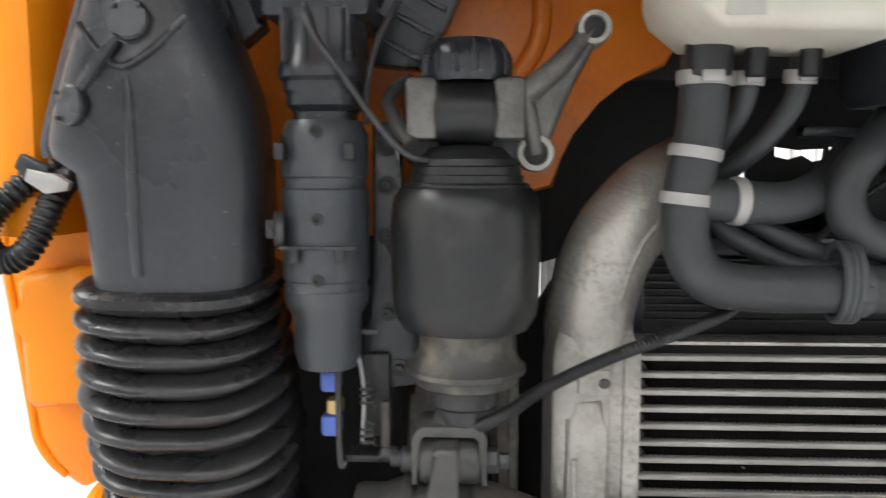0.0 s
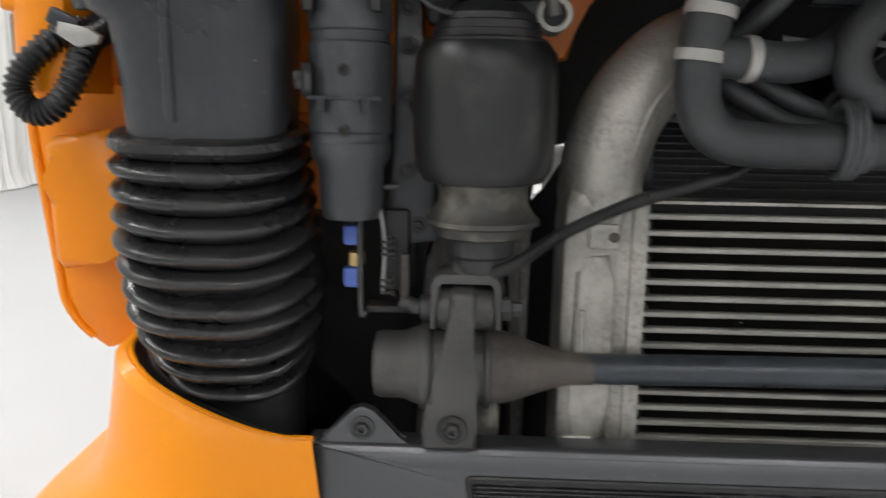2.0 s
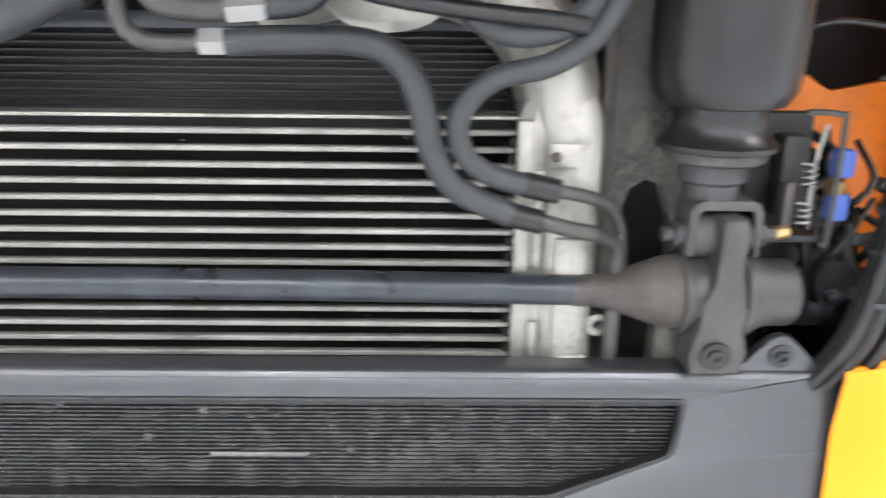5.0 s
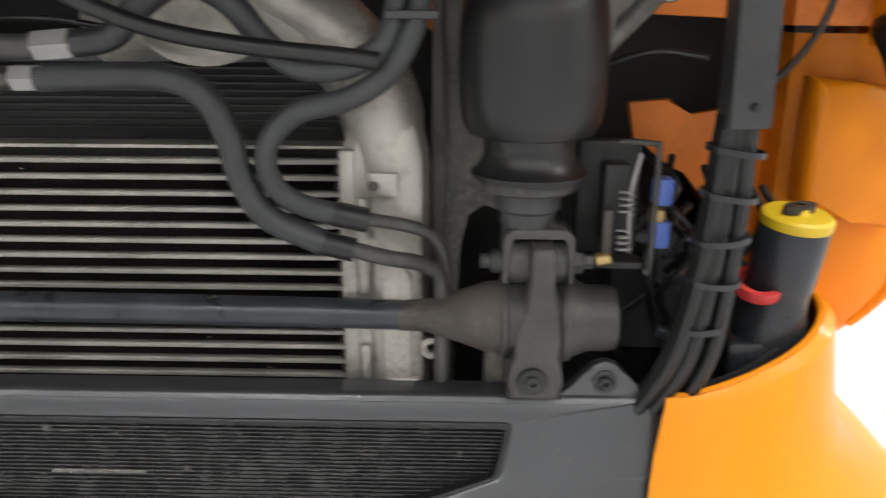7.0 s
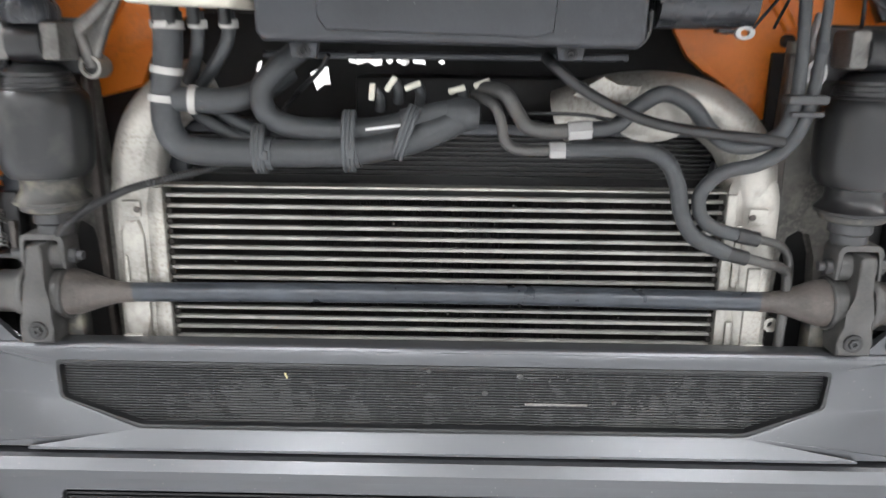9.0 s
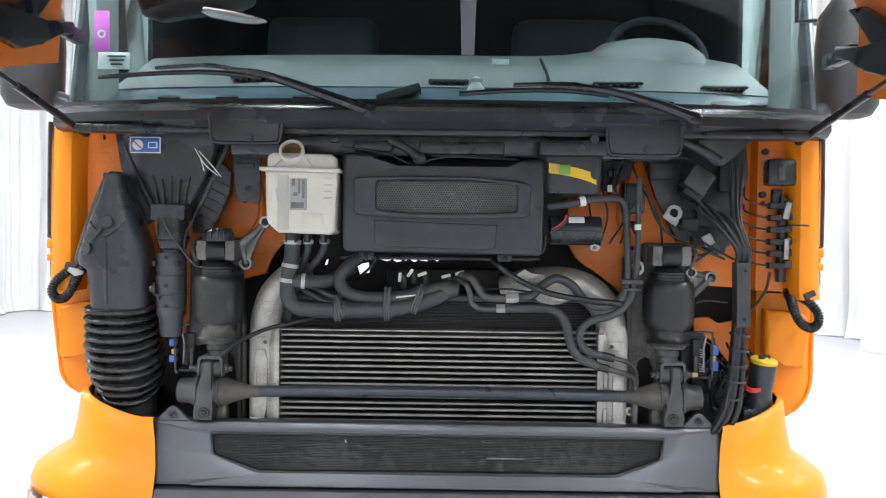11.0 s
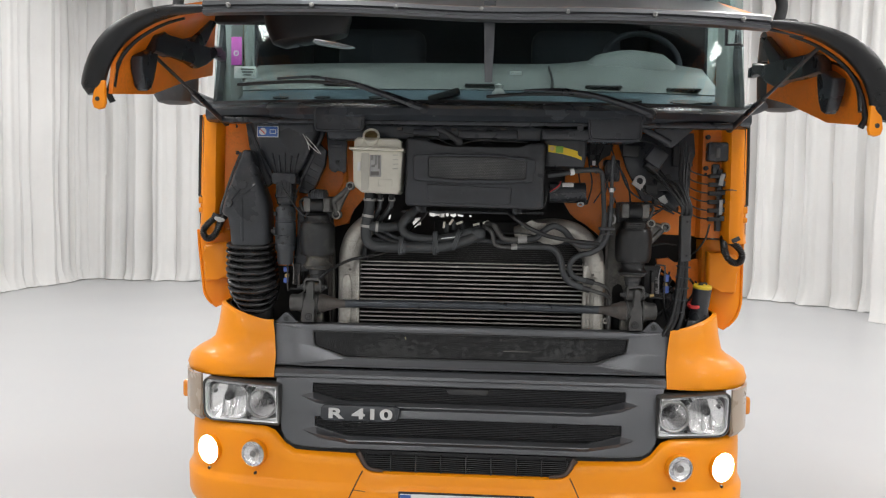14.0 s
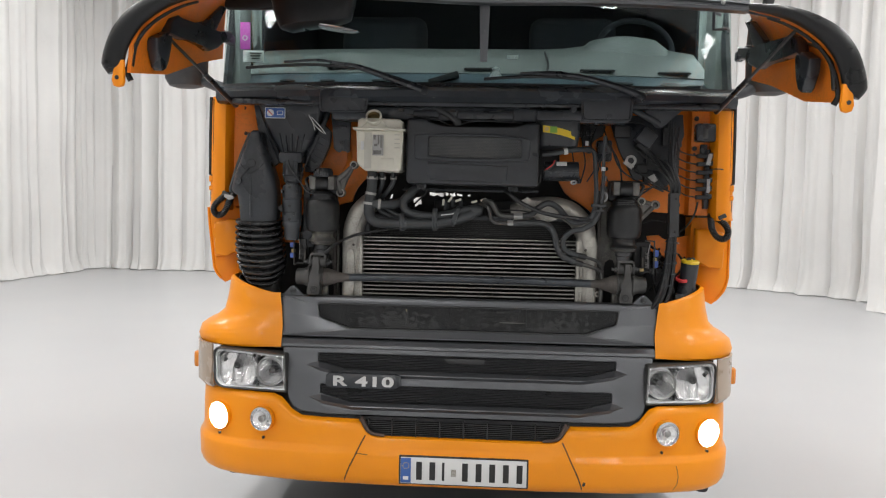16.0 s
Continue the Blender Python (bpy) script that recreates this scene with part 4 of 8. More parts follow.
def cab():
    g = thing("truck_cab", (0, 1.0, 0.9), "orange truck cab with its front flap open", "truck")
    # windscreen frame and roof
    wx = [-1.115 + 2.23 * k / 24 for k in range(25)]

    def wy(x, z):
        return -0.035 + 0.05 * (x / 1.05) ** 4 + 0.05 * (x / 1.05) ** 2 + 0.16 * (z - 2.03)

    glass_ob = part("windscreen", skin([[(x, wy(x, z), z) for x in wx] for z in (2.028, 2.2, 2.4, 2.6, 2.8, 2.98)], 0.004), GLASS, g, "tinted windscreen glass")
    glass_ob.visible_shadow = False
    part("windscreen_frit", skin([[(x, wy(x, z) - 0.003, z) for x in wx] for z in (2.018, 2.042)], 0.002), BLACK_SHADE, g, "black windscreen edge")
    part("cowl", skin([[(x * 1.006, wy(x, 2.03) + dy, z) for x in wx] for z, dy in ((2.032, -0.004), (2.018, -0.05), (1.998, -0.07), (1.972, -0.072), (1.955, -0.05), (1.95, 0.0))], 0.004), COWL, g, "satin black cowl")
    for s in (-1, 1):
        px = [(1.100, 0.088), (1.118, 0.098), (1.135, 0.14), (1.145, 0.22)]
        part("pillar", mirror(skin([[(x - 0.05 * (z - 2.0) * 0.6, y + 0.16 * (z - 2.03), z) for x, y in px] for z in (1.97, 2.3, 2.6, 3.0)], 0.03), s), PLASTIC, g, "black windscreen pillar")
        # side wall with its window
        pane = part("side_window", mirror(box((1.15, 0.62, 2.55), (0.006, 0.50, 1.05), 0.001), s), GLASS, g, "tinted side window")
        pane.visible_shadow = False
        part("side_wall", mirror(box((1.16, 1.25, 1.62), (0.04, 1.8, 0.85), 0.01), s), ORANGE, g)
        # inner walls lined dark so no orange bounce lights the cab
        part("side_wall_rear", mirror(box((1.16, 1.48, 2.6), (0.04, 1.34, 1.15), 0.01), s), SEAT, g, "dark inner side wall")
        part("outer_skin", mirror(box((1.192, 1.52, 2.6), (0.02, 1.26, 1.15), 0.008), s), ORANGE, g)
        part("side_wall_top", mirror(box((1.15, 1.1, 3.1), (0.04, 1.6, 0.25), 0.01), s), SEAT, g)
        part("mirror_post", mirror(box((1.14, 0.36, 2.5), (0.05, 0.06, 0.95), 0.015), s), TRIM, g)
        part("pillar_trim", mirror(box((1.085, 0.235, 2.5), (0.06, 0.17, 0.95), 0.02), s), TRIM, g, "pale grey pillar trim")
    part("roof", box((0, 1.15, 3.22), (2.3, 2.1, 0.12), 0.05), ORANGE, g)
    # unseen headliner added to stop the roof's orange bounce
    part("headliner", box((0, 1.12, 3.145), (2.2, 1.9, 0.02), 0.005), SEAT, g, "unseen dark headliner added against orange bounce")
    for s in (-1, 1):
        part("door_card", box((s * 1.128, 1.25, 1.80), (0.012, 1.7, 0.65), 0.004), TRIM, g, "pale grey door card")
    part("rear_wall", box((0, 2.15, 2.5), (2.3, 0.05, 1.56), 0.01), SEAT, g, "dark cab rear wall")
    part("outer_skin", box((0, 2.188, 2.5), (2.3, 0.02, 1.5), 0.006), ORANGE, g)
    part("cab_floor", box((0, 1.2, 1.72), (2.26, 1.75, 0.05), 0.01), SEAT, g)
    # the dashboard behind the glass
    dx = [-1.11 + 2.22 * k / 20 for k in range(21)]
    def dash_row(dy, z):
        return [(x, wy(x, 2.04) * 0.9 + 0.06 + dy, z + (0.05 * math.exp(-((x - 0.74) / 0.22) ** 2) if dy > 0.3 else 0)) for x in dx]

    part("dashboard", skin([dash_row(dy, z) for dy, z in ((0.24, 2.133), (0.28, 2.154), (0.45, 2.24), (0.60, 2.315), (0.66, 2.31), (0.68, 1.8))], 0.01), DASH, g, "pale grey dashboard top")
    # lower rows of the dashboard, with the reflected band put into their colour
    part("dash_ledge", skin([dash_row(dy, z) for dy, z in ((0.0, 2.03), (0.12, 2.075), (0.22, 2.121), (0.245, 2.130))], 0.01), DASH_REFLECT, g, "dashboard's lower strip coloured like a blue-grey reflection in the glass")
    part("dash_seam", tube([(0.33, 0.20, 2.13), (0.345, 0.34, 2.19), (0.34, 0.50, 2.275)], 0.006, 6, 4), BLACK_SHADE, g)
    prof = ((0.0, 2.03), (0.12, 2.075), (0.28, 2.15), (0.45, 2.24), (0.60, 2.315), (0.66, 2.31))

    def dash_z(x, y):
        d = y - wy(x, 2.04) * 0.9 - 0.06
        for (a, p), (b, q) in zip(prof, prof[1:]):
            if d <= b:
                return p + (q - p) * max(0.0, d - a) / (b - a) + (0.05 * math.exp(-((x - 0.74) / 0.22) ** 2) if d > 0.3 else 0)
        return 2.31

    for x, y, z, w in [(x, y, dash_z(x, y) - 0.055, w) for x, y, w in ((-0.62, 0.34, 0.15), (0.02, 0.30, 0.13), (0.57, 0.32, 0.16), (0.93, 0.36, 0.15))]:
        v = part("dash_vent", box((x, y, z + 0.066), (w, 0.045, 0.008), 0.002), BLACK_SHADE, g, "black slotted dashboard vent")
        for k in range(7):
            part("vent_slot", box((x - w / 2 + w * (k + 0.5) / 7, y, z + 0.065), (w / 18, 0.04, 0.016), 0), DASH, v)
    for x, w in ((-0.85, 0.07), (-0.66, 0.07), (-0.42, 0.07), (0.66, 0.10), (0.90, 0.13), (0.99, 0.06)):
        part("dash_hole", lathe([(0, 0), (w / 2, 0.0), (w / 2, 0.006), (0, 0.007)], Matrix.Translation((x, wy(x, 2.03) + 0.17, dash_z(x, wy(x, 2.03) + 0.17) + 0.002)) @ Matrix.Rotation(0.42, 4, "X"), 20, squash=(1, 0.45)), BLACK_SHADE, g)
    part("instrument_hood", lathe([(0.23, 0), (0.22, 0.05), (0.17, 0.09), (0.08, 0.11), (0, 0.112)], Matrix.Translation((0.74, 0.66, 2.27)), 28, squash=(1, 0.7)), DASH, g)
    part("steering_wheel", tube([(0.84 + 0.19 * math.cos(a), 0.86 + 0.10 * math.sin(a), 2.37 + 0.17 * math.sin(a)) for a in [2 * math.pi * k / 16 for k in range(16)]], 0.016, 10, 3, closed=True), SEAT, g, "black steering wheel")
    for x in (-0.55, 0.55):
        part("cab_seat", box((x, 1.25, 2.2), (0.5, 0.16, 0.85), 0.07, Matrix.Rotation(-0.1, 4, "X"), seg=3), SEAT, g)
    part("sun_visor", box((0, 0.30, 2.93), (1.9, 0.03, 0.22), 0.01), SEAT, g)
    part("latch_loop", tube([(1.035, 0.02, 2.345), (0.995, -0.03, 2.345), (0.995, -0.03, 2.272), (1.05, -0.02, 2.278), (1.075, 0.03, 2.283)], 0.007, 8, 3, smooth=False), PLASTIC, g, "black square latch loop")
    # stickers and a note in the window
    part("pink_disc", box((-1.022, wy(-1.022, 2.26) + 0.016, 2.260), (0.046, 0.002, 0.120), 0.0008), PINK, g, "pink toll sticker")
    part("sticker", box((-0.975, wy(-0.975, 2.17) + 0.014, 2.165), (0.095, 0.002, 0.05), 0.0008), WHITE, g, "pale printed sticker")
    for k in range(3):
        part("sticker_bar", box((-0.965, wy(-0.975, 2.17) + 0.0115, 2.178 - 0.012 * k), (0.055 - 0.01 * k, 0.002, 0.005), 0), CAST, g)
    part("sticker_ring", lathe([(0.007, 0), (0.012, 0), (0.012, 0.001), (0.007, 0.001)], axis((-1.022, wy(-1.022, 2.25) + 0.014, 2.25), (-1.022, -1, 2.25)), 20), WHITE, g)
    part("paper", box((0.17, wy(0.17, 2.16) + 0.05, 2.165), (0.05, 0.002, 0.016), 0), WHITE, g)
    part("tablet_holder", box((-0.13, 0.14, 2.085), (0.14, 0.06, 0.03), 0.008, Matrix.Rotation(-0.3, 4, "Y")), BLACK_RUBBER, g, "black phone holder on the dashboard")
    part("white_figure", lathe([(0, 0), (0.022, 0.002), (0.016, 0.02), (0.008, 0.035), (0.012, 0.045), (0, 0.055)], Matrix.Translation((0.10, 0.02, 2.066)), 14, squash=(1.5, 1)), WHITE, g, "crumpled white paper")
    return g


def aside(bm, s):
    """Mirrored for a side; the cab's corner posts stand a little towards its right-hand side."""
    bm = mirror(bm, s)
    bm.transform(Matrix.Translation((-0.024 if s < 0 else -0.010, 0, 0)))
    return bm


def cab_side(s):
    """The door-side corner below the windscreen, seen beside the engine bay."""
    g = thing("cab_side_panel", (s * 1.12, 0.2, 1.13), "orange cab corner post with moulded recesses", "body panel", "cab corner posts")
    post = [(1.062, .150), (1.066, .095), (1.078, .076), (1.098, .071), (1.128, .080), (1.147, .105), (1.168, .16), (1.185, .26), (1.19, .48)]
    rows = []
    for z, k in ((1.985, -0.012), (1.90, -0.004), (1.75, 0.0), (1.62, 0.0), (1.50, 0.004), (1.48, 0.010)):
        rows.append([(x + k * 0.5, y, z) for x, y in post])
    part("post", aside(skin(rows, -0.004), s), ORANGE_POST, g)
    part("seam", aside(tube([(1.129, .078, 1.975), (1.130, .0785, 1.75), (1.128, .0795, 1.56)], 0.0022, 6, 4), s), BLACK_SHADE, g)
    part("top_flange", aside(box((1.03, 0.085, 1.982), (0.15, 0.05, 0.008), 0.003), s), ORANGE_DIRTY_SHADED, g)
    # the lower part tapers to a rounded tip
    out, drop = (0.020, 0.0) if s < 0 else (0.0, 0.042)
    low = [(1.010, .300), (1.018, .235), (1.06, .205), (1.115, .195), (1.156 + out, .195), (1.178 + out, .205), (1.188 + out, .26), (1.19 + out, .48)]

    def taper(z):
        return (0.10 * max(0.0, 1.463 - z) + 7.0 * max(0.0, 1.22 - z) ** 2) if s < 0 else 4.5 * max(0.0, 1.22 - z) ** 2

    levels = [z - drop * min(1.0, max(0.0, (1.36 - z) / 0.15)) for z in (1.49, 1.42, 1.36, 1.30, 1.25, 1.21, 1.18, 1.158, 1.142)]
    rows = []
    for z in levels:
        rows.append([(x - taper(z) * max(0.0, (x - 1.01) / (0.17 + out)), y + 0.3 * taper(z), z + 0.30 * max(0.0, 1.17 + out - x) * min(1.0, max(0.0, (1.36 - z) / 0.2))) for x, y in low])
    part("lower_post", aside(skin(rows, -0.004), s), ORANGE_POST, g)
    part("rolled_edge", aside(tube([(1.176 + out - taper(z), 0.197 + 0.3 * taper(z), z) for z in levels[:-1]], 0.006, 10, 6), s), ORANGE_POST, g)
    rec = [(1.03, 1.442), (1.082, 1.437), (1.150, 1.428), (1.161, 1.414), (1.160, 1.398), (1.150, 1.386), (1.146, 1.374), (1.151, 1.360), (1.160, 1.346), (1.157, 1.272), (1.146, 1.260), (1.093, 1.270), (1.03, 1.290)]
    part("recess_panel", aside(prism([(x if s < 0 else x - 0.012, z) for x, z in rec], 0.158, 0.21, 0.014, seg=3), s), ORANGE_POST, g, "raised orange inner pad")
    # solid dark blocks paint the shade inside the slots and notches
    for z, h in ((1.765, 0.014), (1.735, 0.008), (1.708, 0.012), (1.675, 0.006)):
        part("slot", aside(box((1.150, 0.106, z), (0.012, 0.012, h), 0.003), s), BLACK_SHADE, g)
    for z, h, w in ((1.63, 0.010, 0.022), (1.577, 0.008, 0.018)):
        part("notch", aside(box((1.133, 0.092, z), (w, 0.02, h), 0.002), s), BLACK_SHADE, g)
    part("notch", aside(box((1.132, 0.096, 1.547), (0.010, 0.02, 0.042), 0.003), s), BLACK_SHADE, g)
    for z, h in ((1.620, 0.030), (1.578, 0.022)):
        part("hinge_leaf", aside(box((1.136, 0.092, z), (0.034, 0.024, h), 0.006, seg=3), s), ORANGE_POST, g)
    part("hinge_pin", aside(rod((1.146, 0.094, 1.640), (1.146, 0.094, 1.630), 0.0075), s), CAST, g, "grey hinge pin head")
    part("hinge_pin", aside(rod((1.146, 0.105, 1.566), (1.146, 0.105, 1.518), 0.0075), s), STEEL_DARK, g, "dark lower hinge pin")
    part("hinge_knuckle", aside(box((1.136, 0.096, 1.604), (0.022, 0.02, 0.030), 0.005), s), ORANGE_POST, g)
    part("door_seal", aside(tube([(1.148, .100, 1.985), (1.152, .102, 1.8), (1.153, .104, 1.70), (1.154, .105, 1.638)], 0.008, 8, 6), s), BLACK_RUBBER, g, "black rubber door seal")


def firewall():
    g = thing("firewall", (0, 0.3, 1.0), "orange painted bulkhead behind the engine bay", "body panel")
    for s in (-1, 1):
        pts = [(0.40, 1.96), (1.05, 1.985), (1.05, 1.46), (0.80, 1.46), (0.70, 1.49), (0.545, 1.53), (0.535, 1.565), (0.522, 1.592), (0.495, 1.632), (0.463, 1.652), (0.416, 1.672), (0.40, 1.70)]
        if s > 0:
            pts[2:] = [(1.05, 1.50), (0.80, 1.512), (0.66, 1.50), (0.57, 1.482), (0.54, 1.510), (0.505, 1.542), (0.46, 1.562), (0.426, 1.590), (0.40, 1.635)]
        part("upper_plate", prism([(s * x, z) for x, z in pts], 0.20, 0.22, 0.004), ORANGE_DIRTY_SHADED, g)
        low_pts = [(0.815, 1.400), (0.87, 1.405), (0.90, 1.38), (1.06, 1.42), (1.06, 1.12), (0.985, 1.12), (0.965, 1.22), (0.93, 1.26), (0.90, 1.31), (0.83, 1.33)] if s > 0 else [(0.80, 1.46), (1.06, 1.46), (1.06, 1.33), (0.81, 1.33)]
        part("lower_plate", prism([(s * x, z) for x, z in low_pts], 0.27, 0.285, 0.004), ORANGE_DIRTY_SHADED, g)
        part("upright", mirror(skin([[(1.09, 0.145, z), (1.03, 0.15, z), (1.00, 0.155, z), (0.975, 0.165, z), (0.965, 0.205, z)] for z in (1.985, 1.75, 1.5)], 0.003), s), ORANGE_DIRTY_SHADED, g)
        # dark plugs paint the holes' shaded insides
        for x, z, r in ((1.037, 1.945, 0.011), (1.030, 1.83, 0.010)) if s < 0 else ((0.990, 1.926, 0.010), (0.985, 1.795, 0.010), (0.985, 1.770, 0.005)):
            part("hole", mirror(rod((x, 0.1465, z), (x, 0.17, z), r), s), BLACK_SHADE, g)
        part("pressing", mirror(tube([(0.62, 0.20, 1.95), (0.58, 0.20, 1.85), (0.56, 0.20, 1.72), (0.60, 0.20, 1.64)], 0.012, 10, 6), s), ORANGE_DIRTY_SHADED, g)
    # black sheets for the bay's shaded depth; gaps let the bright hall show
    gaps = [[(-0.262 + r * math.cos(a), 1.535 + r * math.sin(a)) for a, r in ((0.2, 0.018), (1.0, 0.030), (1.9, 0.022), (2.7, 0.026), (3.5, 0.018), (4.3, 0.026), (5.2, 0.013), (5.8, 0.022))],
            [(-0.205, 1.584), (-0.204, 1.570), (-0.185, 1.565), (-0.165, 1.571), (-0.150, 1.562), (-0.135, 1.565), (-0.133, 1.581), (-0.17, 1.579)],
            [(-0.128, 1.584), (-0.127, 1.571), (-0.12, 1.566), (-0.112, 1.572), (-0.114, 1.582)],
            [(-0.104, 1.580), (-0.106, 1.572), (-0.09, 1.563), (-0.078, 1.570), (-0.082, 1.584), (-0.094, 1.578)],
            [(-0.070, 1.580), (-0.072, 1.570), (-0.058, 1.568), (-0.045, 1.566), (-0.046, 1.575), (-0.060, 1.577)],
            [(-0.020, 1.572), (-0.012, 1.566), (-0.004, 1.570), (-0.010, 1.577)],
            [(-0.398, 1.548), (-0.388, 1.550), (-0.383, 1.572), (-0.393, 1.566)],
            [(-0.566, 1.330), (-0.545, 1.353), (-0.522, 1.390), (-0.517, 1.420), (-0.553, 1.408)]]
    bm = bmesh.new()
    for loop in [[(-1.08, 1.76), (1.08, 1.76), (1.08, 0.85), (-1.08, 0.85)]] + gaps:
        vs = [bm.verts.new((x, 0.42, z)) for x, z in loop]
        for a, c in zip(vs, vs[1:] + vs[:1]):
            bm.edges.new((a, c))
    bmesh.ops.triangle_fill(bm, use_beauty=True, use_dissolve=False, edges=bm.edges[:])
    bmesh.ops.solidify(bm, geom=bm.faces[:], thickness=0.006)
    part("black_backing", bm, BLACK_SHADE, g)
    part("black_upper", prism([(-0.46, 2.0), (0.46, 2.0), (0.46, 1.66), (-0.46, 1.66)], 0.24, 0.26), BLACK_SHADE, g)
    part("cross_beam", box((0.03, 0.03, 1.915), (1.26, 0.10, 0.07), 0.012), COWL, g, "dusty black cross beam")
    part("beam_lip", box((0, -0.030, 1.950), (2.06, 0.05, 0.024), 0.008), PLASTIC, g)
    for x in (-0.30, -0.08, 0.12, 0.33):
        part("beam_clip", box((x, -0.024, 1.925), (0.022, 0.012, 0.012), 0.002), RUST, g)


def front_flap():
    """The hinged front panel, swung up above the windscreen's lower half."""
    tilt = Matrix.Translation((0.044, 0, 2.168)) @ Matrix.Rotation(radians(1.7), 4, "Y") @ Matrix.Diagonal((1.007, 1, 1.1, 1)) @ Matrix.Translation((0, 0, -2.2))
    g = thing("front_flap", (0, -0.4, 2.2), "open orange and grey front flap with black edge deflectors", "truck flap")
    sec = {-0.86: [(0, 2.222), (.3, 2.226), (.6, 2.232), (.80, 2.224), (.92, 2.205), (1.02, 2.165), (1.09, 2.11), (1.125, 2.04), (1.13, 1.955)],
           -0.60: [(0, 2.305), (.3, 2.308), (.6, 2.312), (.83, 2.298), (.95, 2.275), (1.04, 2.235), (1.09, 2.18), (1.115, 2.11), (1.12, 1.99)],
           -0.30: [(0, 2.40), (.3, 2.402), (.6, 2.405), (.86, 2.388), (.98, 2.36), (1.05, 2.325), (1.09, 2.28), (1.105, 2.22), (1.11, 2.08)],
           -0.08: [(0, 2.47), (.3, 2.472), (.6, 2.474), (.88, 2.46), (1.0, 2.43), (1.06, 2.40), (1.09, 2.36), (1.10, 2.30), (1.105, 2.13)]}
    bm = skin([[(-x, y, z) for x, z in pts[3:0:-1]] + [(x, y, z) for x, z in pts[:4]] for y, pts in sec.items()], 0.012)
    bm.transform(tilt)
    part("centre_panel", bm, GREY, g, "grey painted middle of the flap")
    for s in (-1, 1):
        bm = skin([[(s * x, y, z) for x, z in pts[3:]] for y, pts in sec.items()], 0.012)
        bm.transform(tilt)
        part("side_shell", bm, ORANGE_DIRTY_SHADED, g, "orange painted corner of the flap")
    # lining added to keep the flap's orange bounce off cowl and windscreen
    under = [[(x, y + 0.01, z - 0.022) for x, z in [(-a, b) for a, b in pts[4:0:-1]] + pts[:5]] for y, pts in sec.items()]
    bm = skin(under, 0.004)
    bm.transform(tilt)
    part("underside_lining", bm, PLASTIC, g, "black lining added under the flap against orange reflections")
    hang = Matrix.Translation((0.03, 0, 2.15)) @ Matrix.Rotation(radians(1.25), 4, "Y") @ Matrix.Translation((0, 0, -2.15))
    ledge = [(-0.850, 0.030), (-0.878, 0.026), (-0.890, 0.018), (-0.893, 0.006), (-0.884, 0.002), (-0.884, -0.004), (-0.892, -0.008), (-0.888, -0.016), (-0.872, -0.019), (-0.852, -0.016)]
    bx = [-0.83 + 1.66 * k / 24 for k in range(25)]
    bm = skin([[(x, y - 0.010 * (1 - (x / 0.83) ** 2), 2.168 + z + 0.012 * (1 - (x / 0.83) ** 4) - 0.010 * math.exp(-(x / 0.25) ** 2)) for x in bx] for y, z in ledge], 0.004)
    bm.transform(hang)
    part("lower_edge", bm, GREY, g, "grey stepped lower edge with small screws")
    for k in range(7):
        x = -0.75 + 0.25 * k
        b = bolt((x, -0.899, 2.172 + 0.012 * (1 - (x / 0.83) ** 4)), (0, -1, 0.2), 0.004, 0.003)
        b.transform(hang)
        part("screw", b, ZINC, g)
    outer = [(0.83, 2.182), (0.92, 2.179), (0.984, 2.169), (1.047, 2.150), (1.115, 2.113), (1.163, 2.060), (1.190, 2.005), (1.205, 1.945), (1.203, 1.893)]
    inner = [(0.83, 2.162), (0.905, 2.149), (0.96, 2.132), (1.012, 2.106), (1.062, 2.070), (1.098, 2.028), (1.120, 1.985), (1.130, 1.945), (1.136, 1.915)]
    for s in (-1, 1):
        rings = []
        lo = [(q.x, q.z) for q in curve([(x, 0, z) for x, z in outer], 4)]
        li = [(q.x, q.z) for q in curve([(x, 0, z) for x, z in inner], 4)]
        for k, ((xo, zo), (xi, zi)) in enumerate(zip(lo, li)):
            fat = min(1.0, 0.35 + 0.12 * k, 0.45 + 0.25 * (len(lo) - 1 - k))
            slim = max(0.0, 0.28 - 0.10 * (len(lo) - 1 - k))
            ring = []
            for m in range(16):
                t = 2 * math.pi * m / 16
                f = 0.5 - (0.5 - slim) * math.cos(t)
                ring.append((s * (xo + (xi - xo) * f), -0.868 - (0.030 if math.sin(t) > 0 else 0.018) * fat * math.sin(t), zo + (zi - zo) * f))
            rings.append(ring)
        bm = loft(rings)
        bm.transform(hang)
        part("edge_deflector", bm, DEFLECTOR, g, "thick black rubber edge deflector")
        bm = tube([(s * (x - 0.004), -0.845, z - 0.004) for x, z in inner[1:]] + [(s * 1.122, -0.84, 1.885)], lambda t: 0.004 + 0.006 * t, 8, 6)
        bm.transform(hang)
        part("inner_seal", bm, DEFLECTOR, g, "black sealing bead inside the edge")
        bm = tube([(s * 1.098, -0.58, 2.135), (s * 1.104, -0.70, 2.10), (s * 1.108, -0.78, 2.06), (s * 1.112, -0.835, 2.00), (s * 1.116, -0.85, 1.93)], 0.008, 8, 6)
        bm.transform(hang)
        part("trim_bead", bm, DEFLECTOR, g, "black trim bead along the skirt")
        quarter = Matrix.Rotation(radians(90), 4, "Z")
        brace = [(-.09, 2.313), (-.165, 2.30), (-.25, 2.243), (-.33, 2.192), (-.33, 2.16), (-.217, 2.19), (-.17, 2.255)]
        bm = prism(brace, -s * 1.092, -s * 1.066, 0.006, quarter, seg=3)
        bm.transform(hang)
        part("side_brace", bm, PLASTIC, g, "black plastic brace inside the flap")
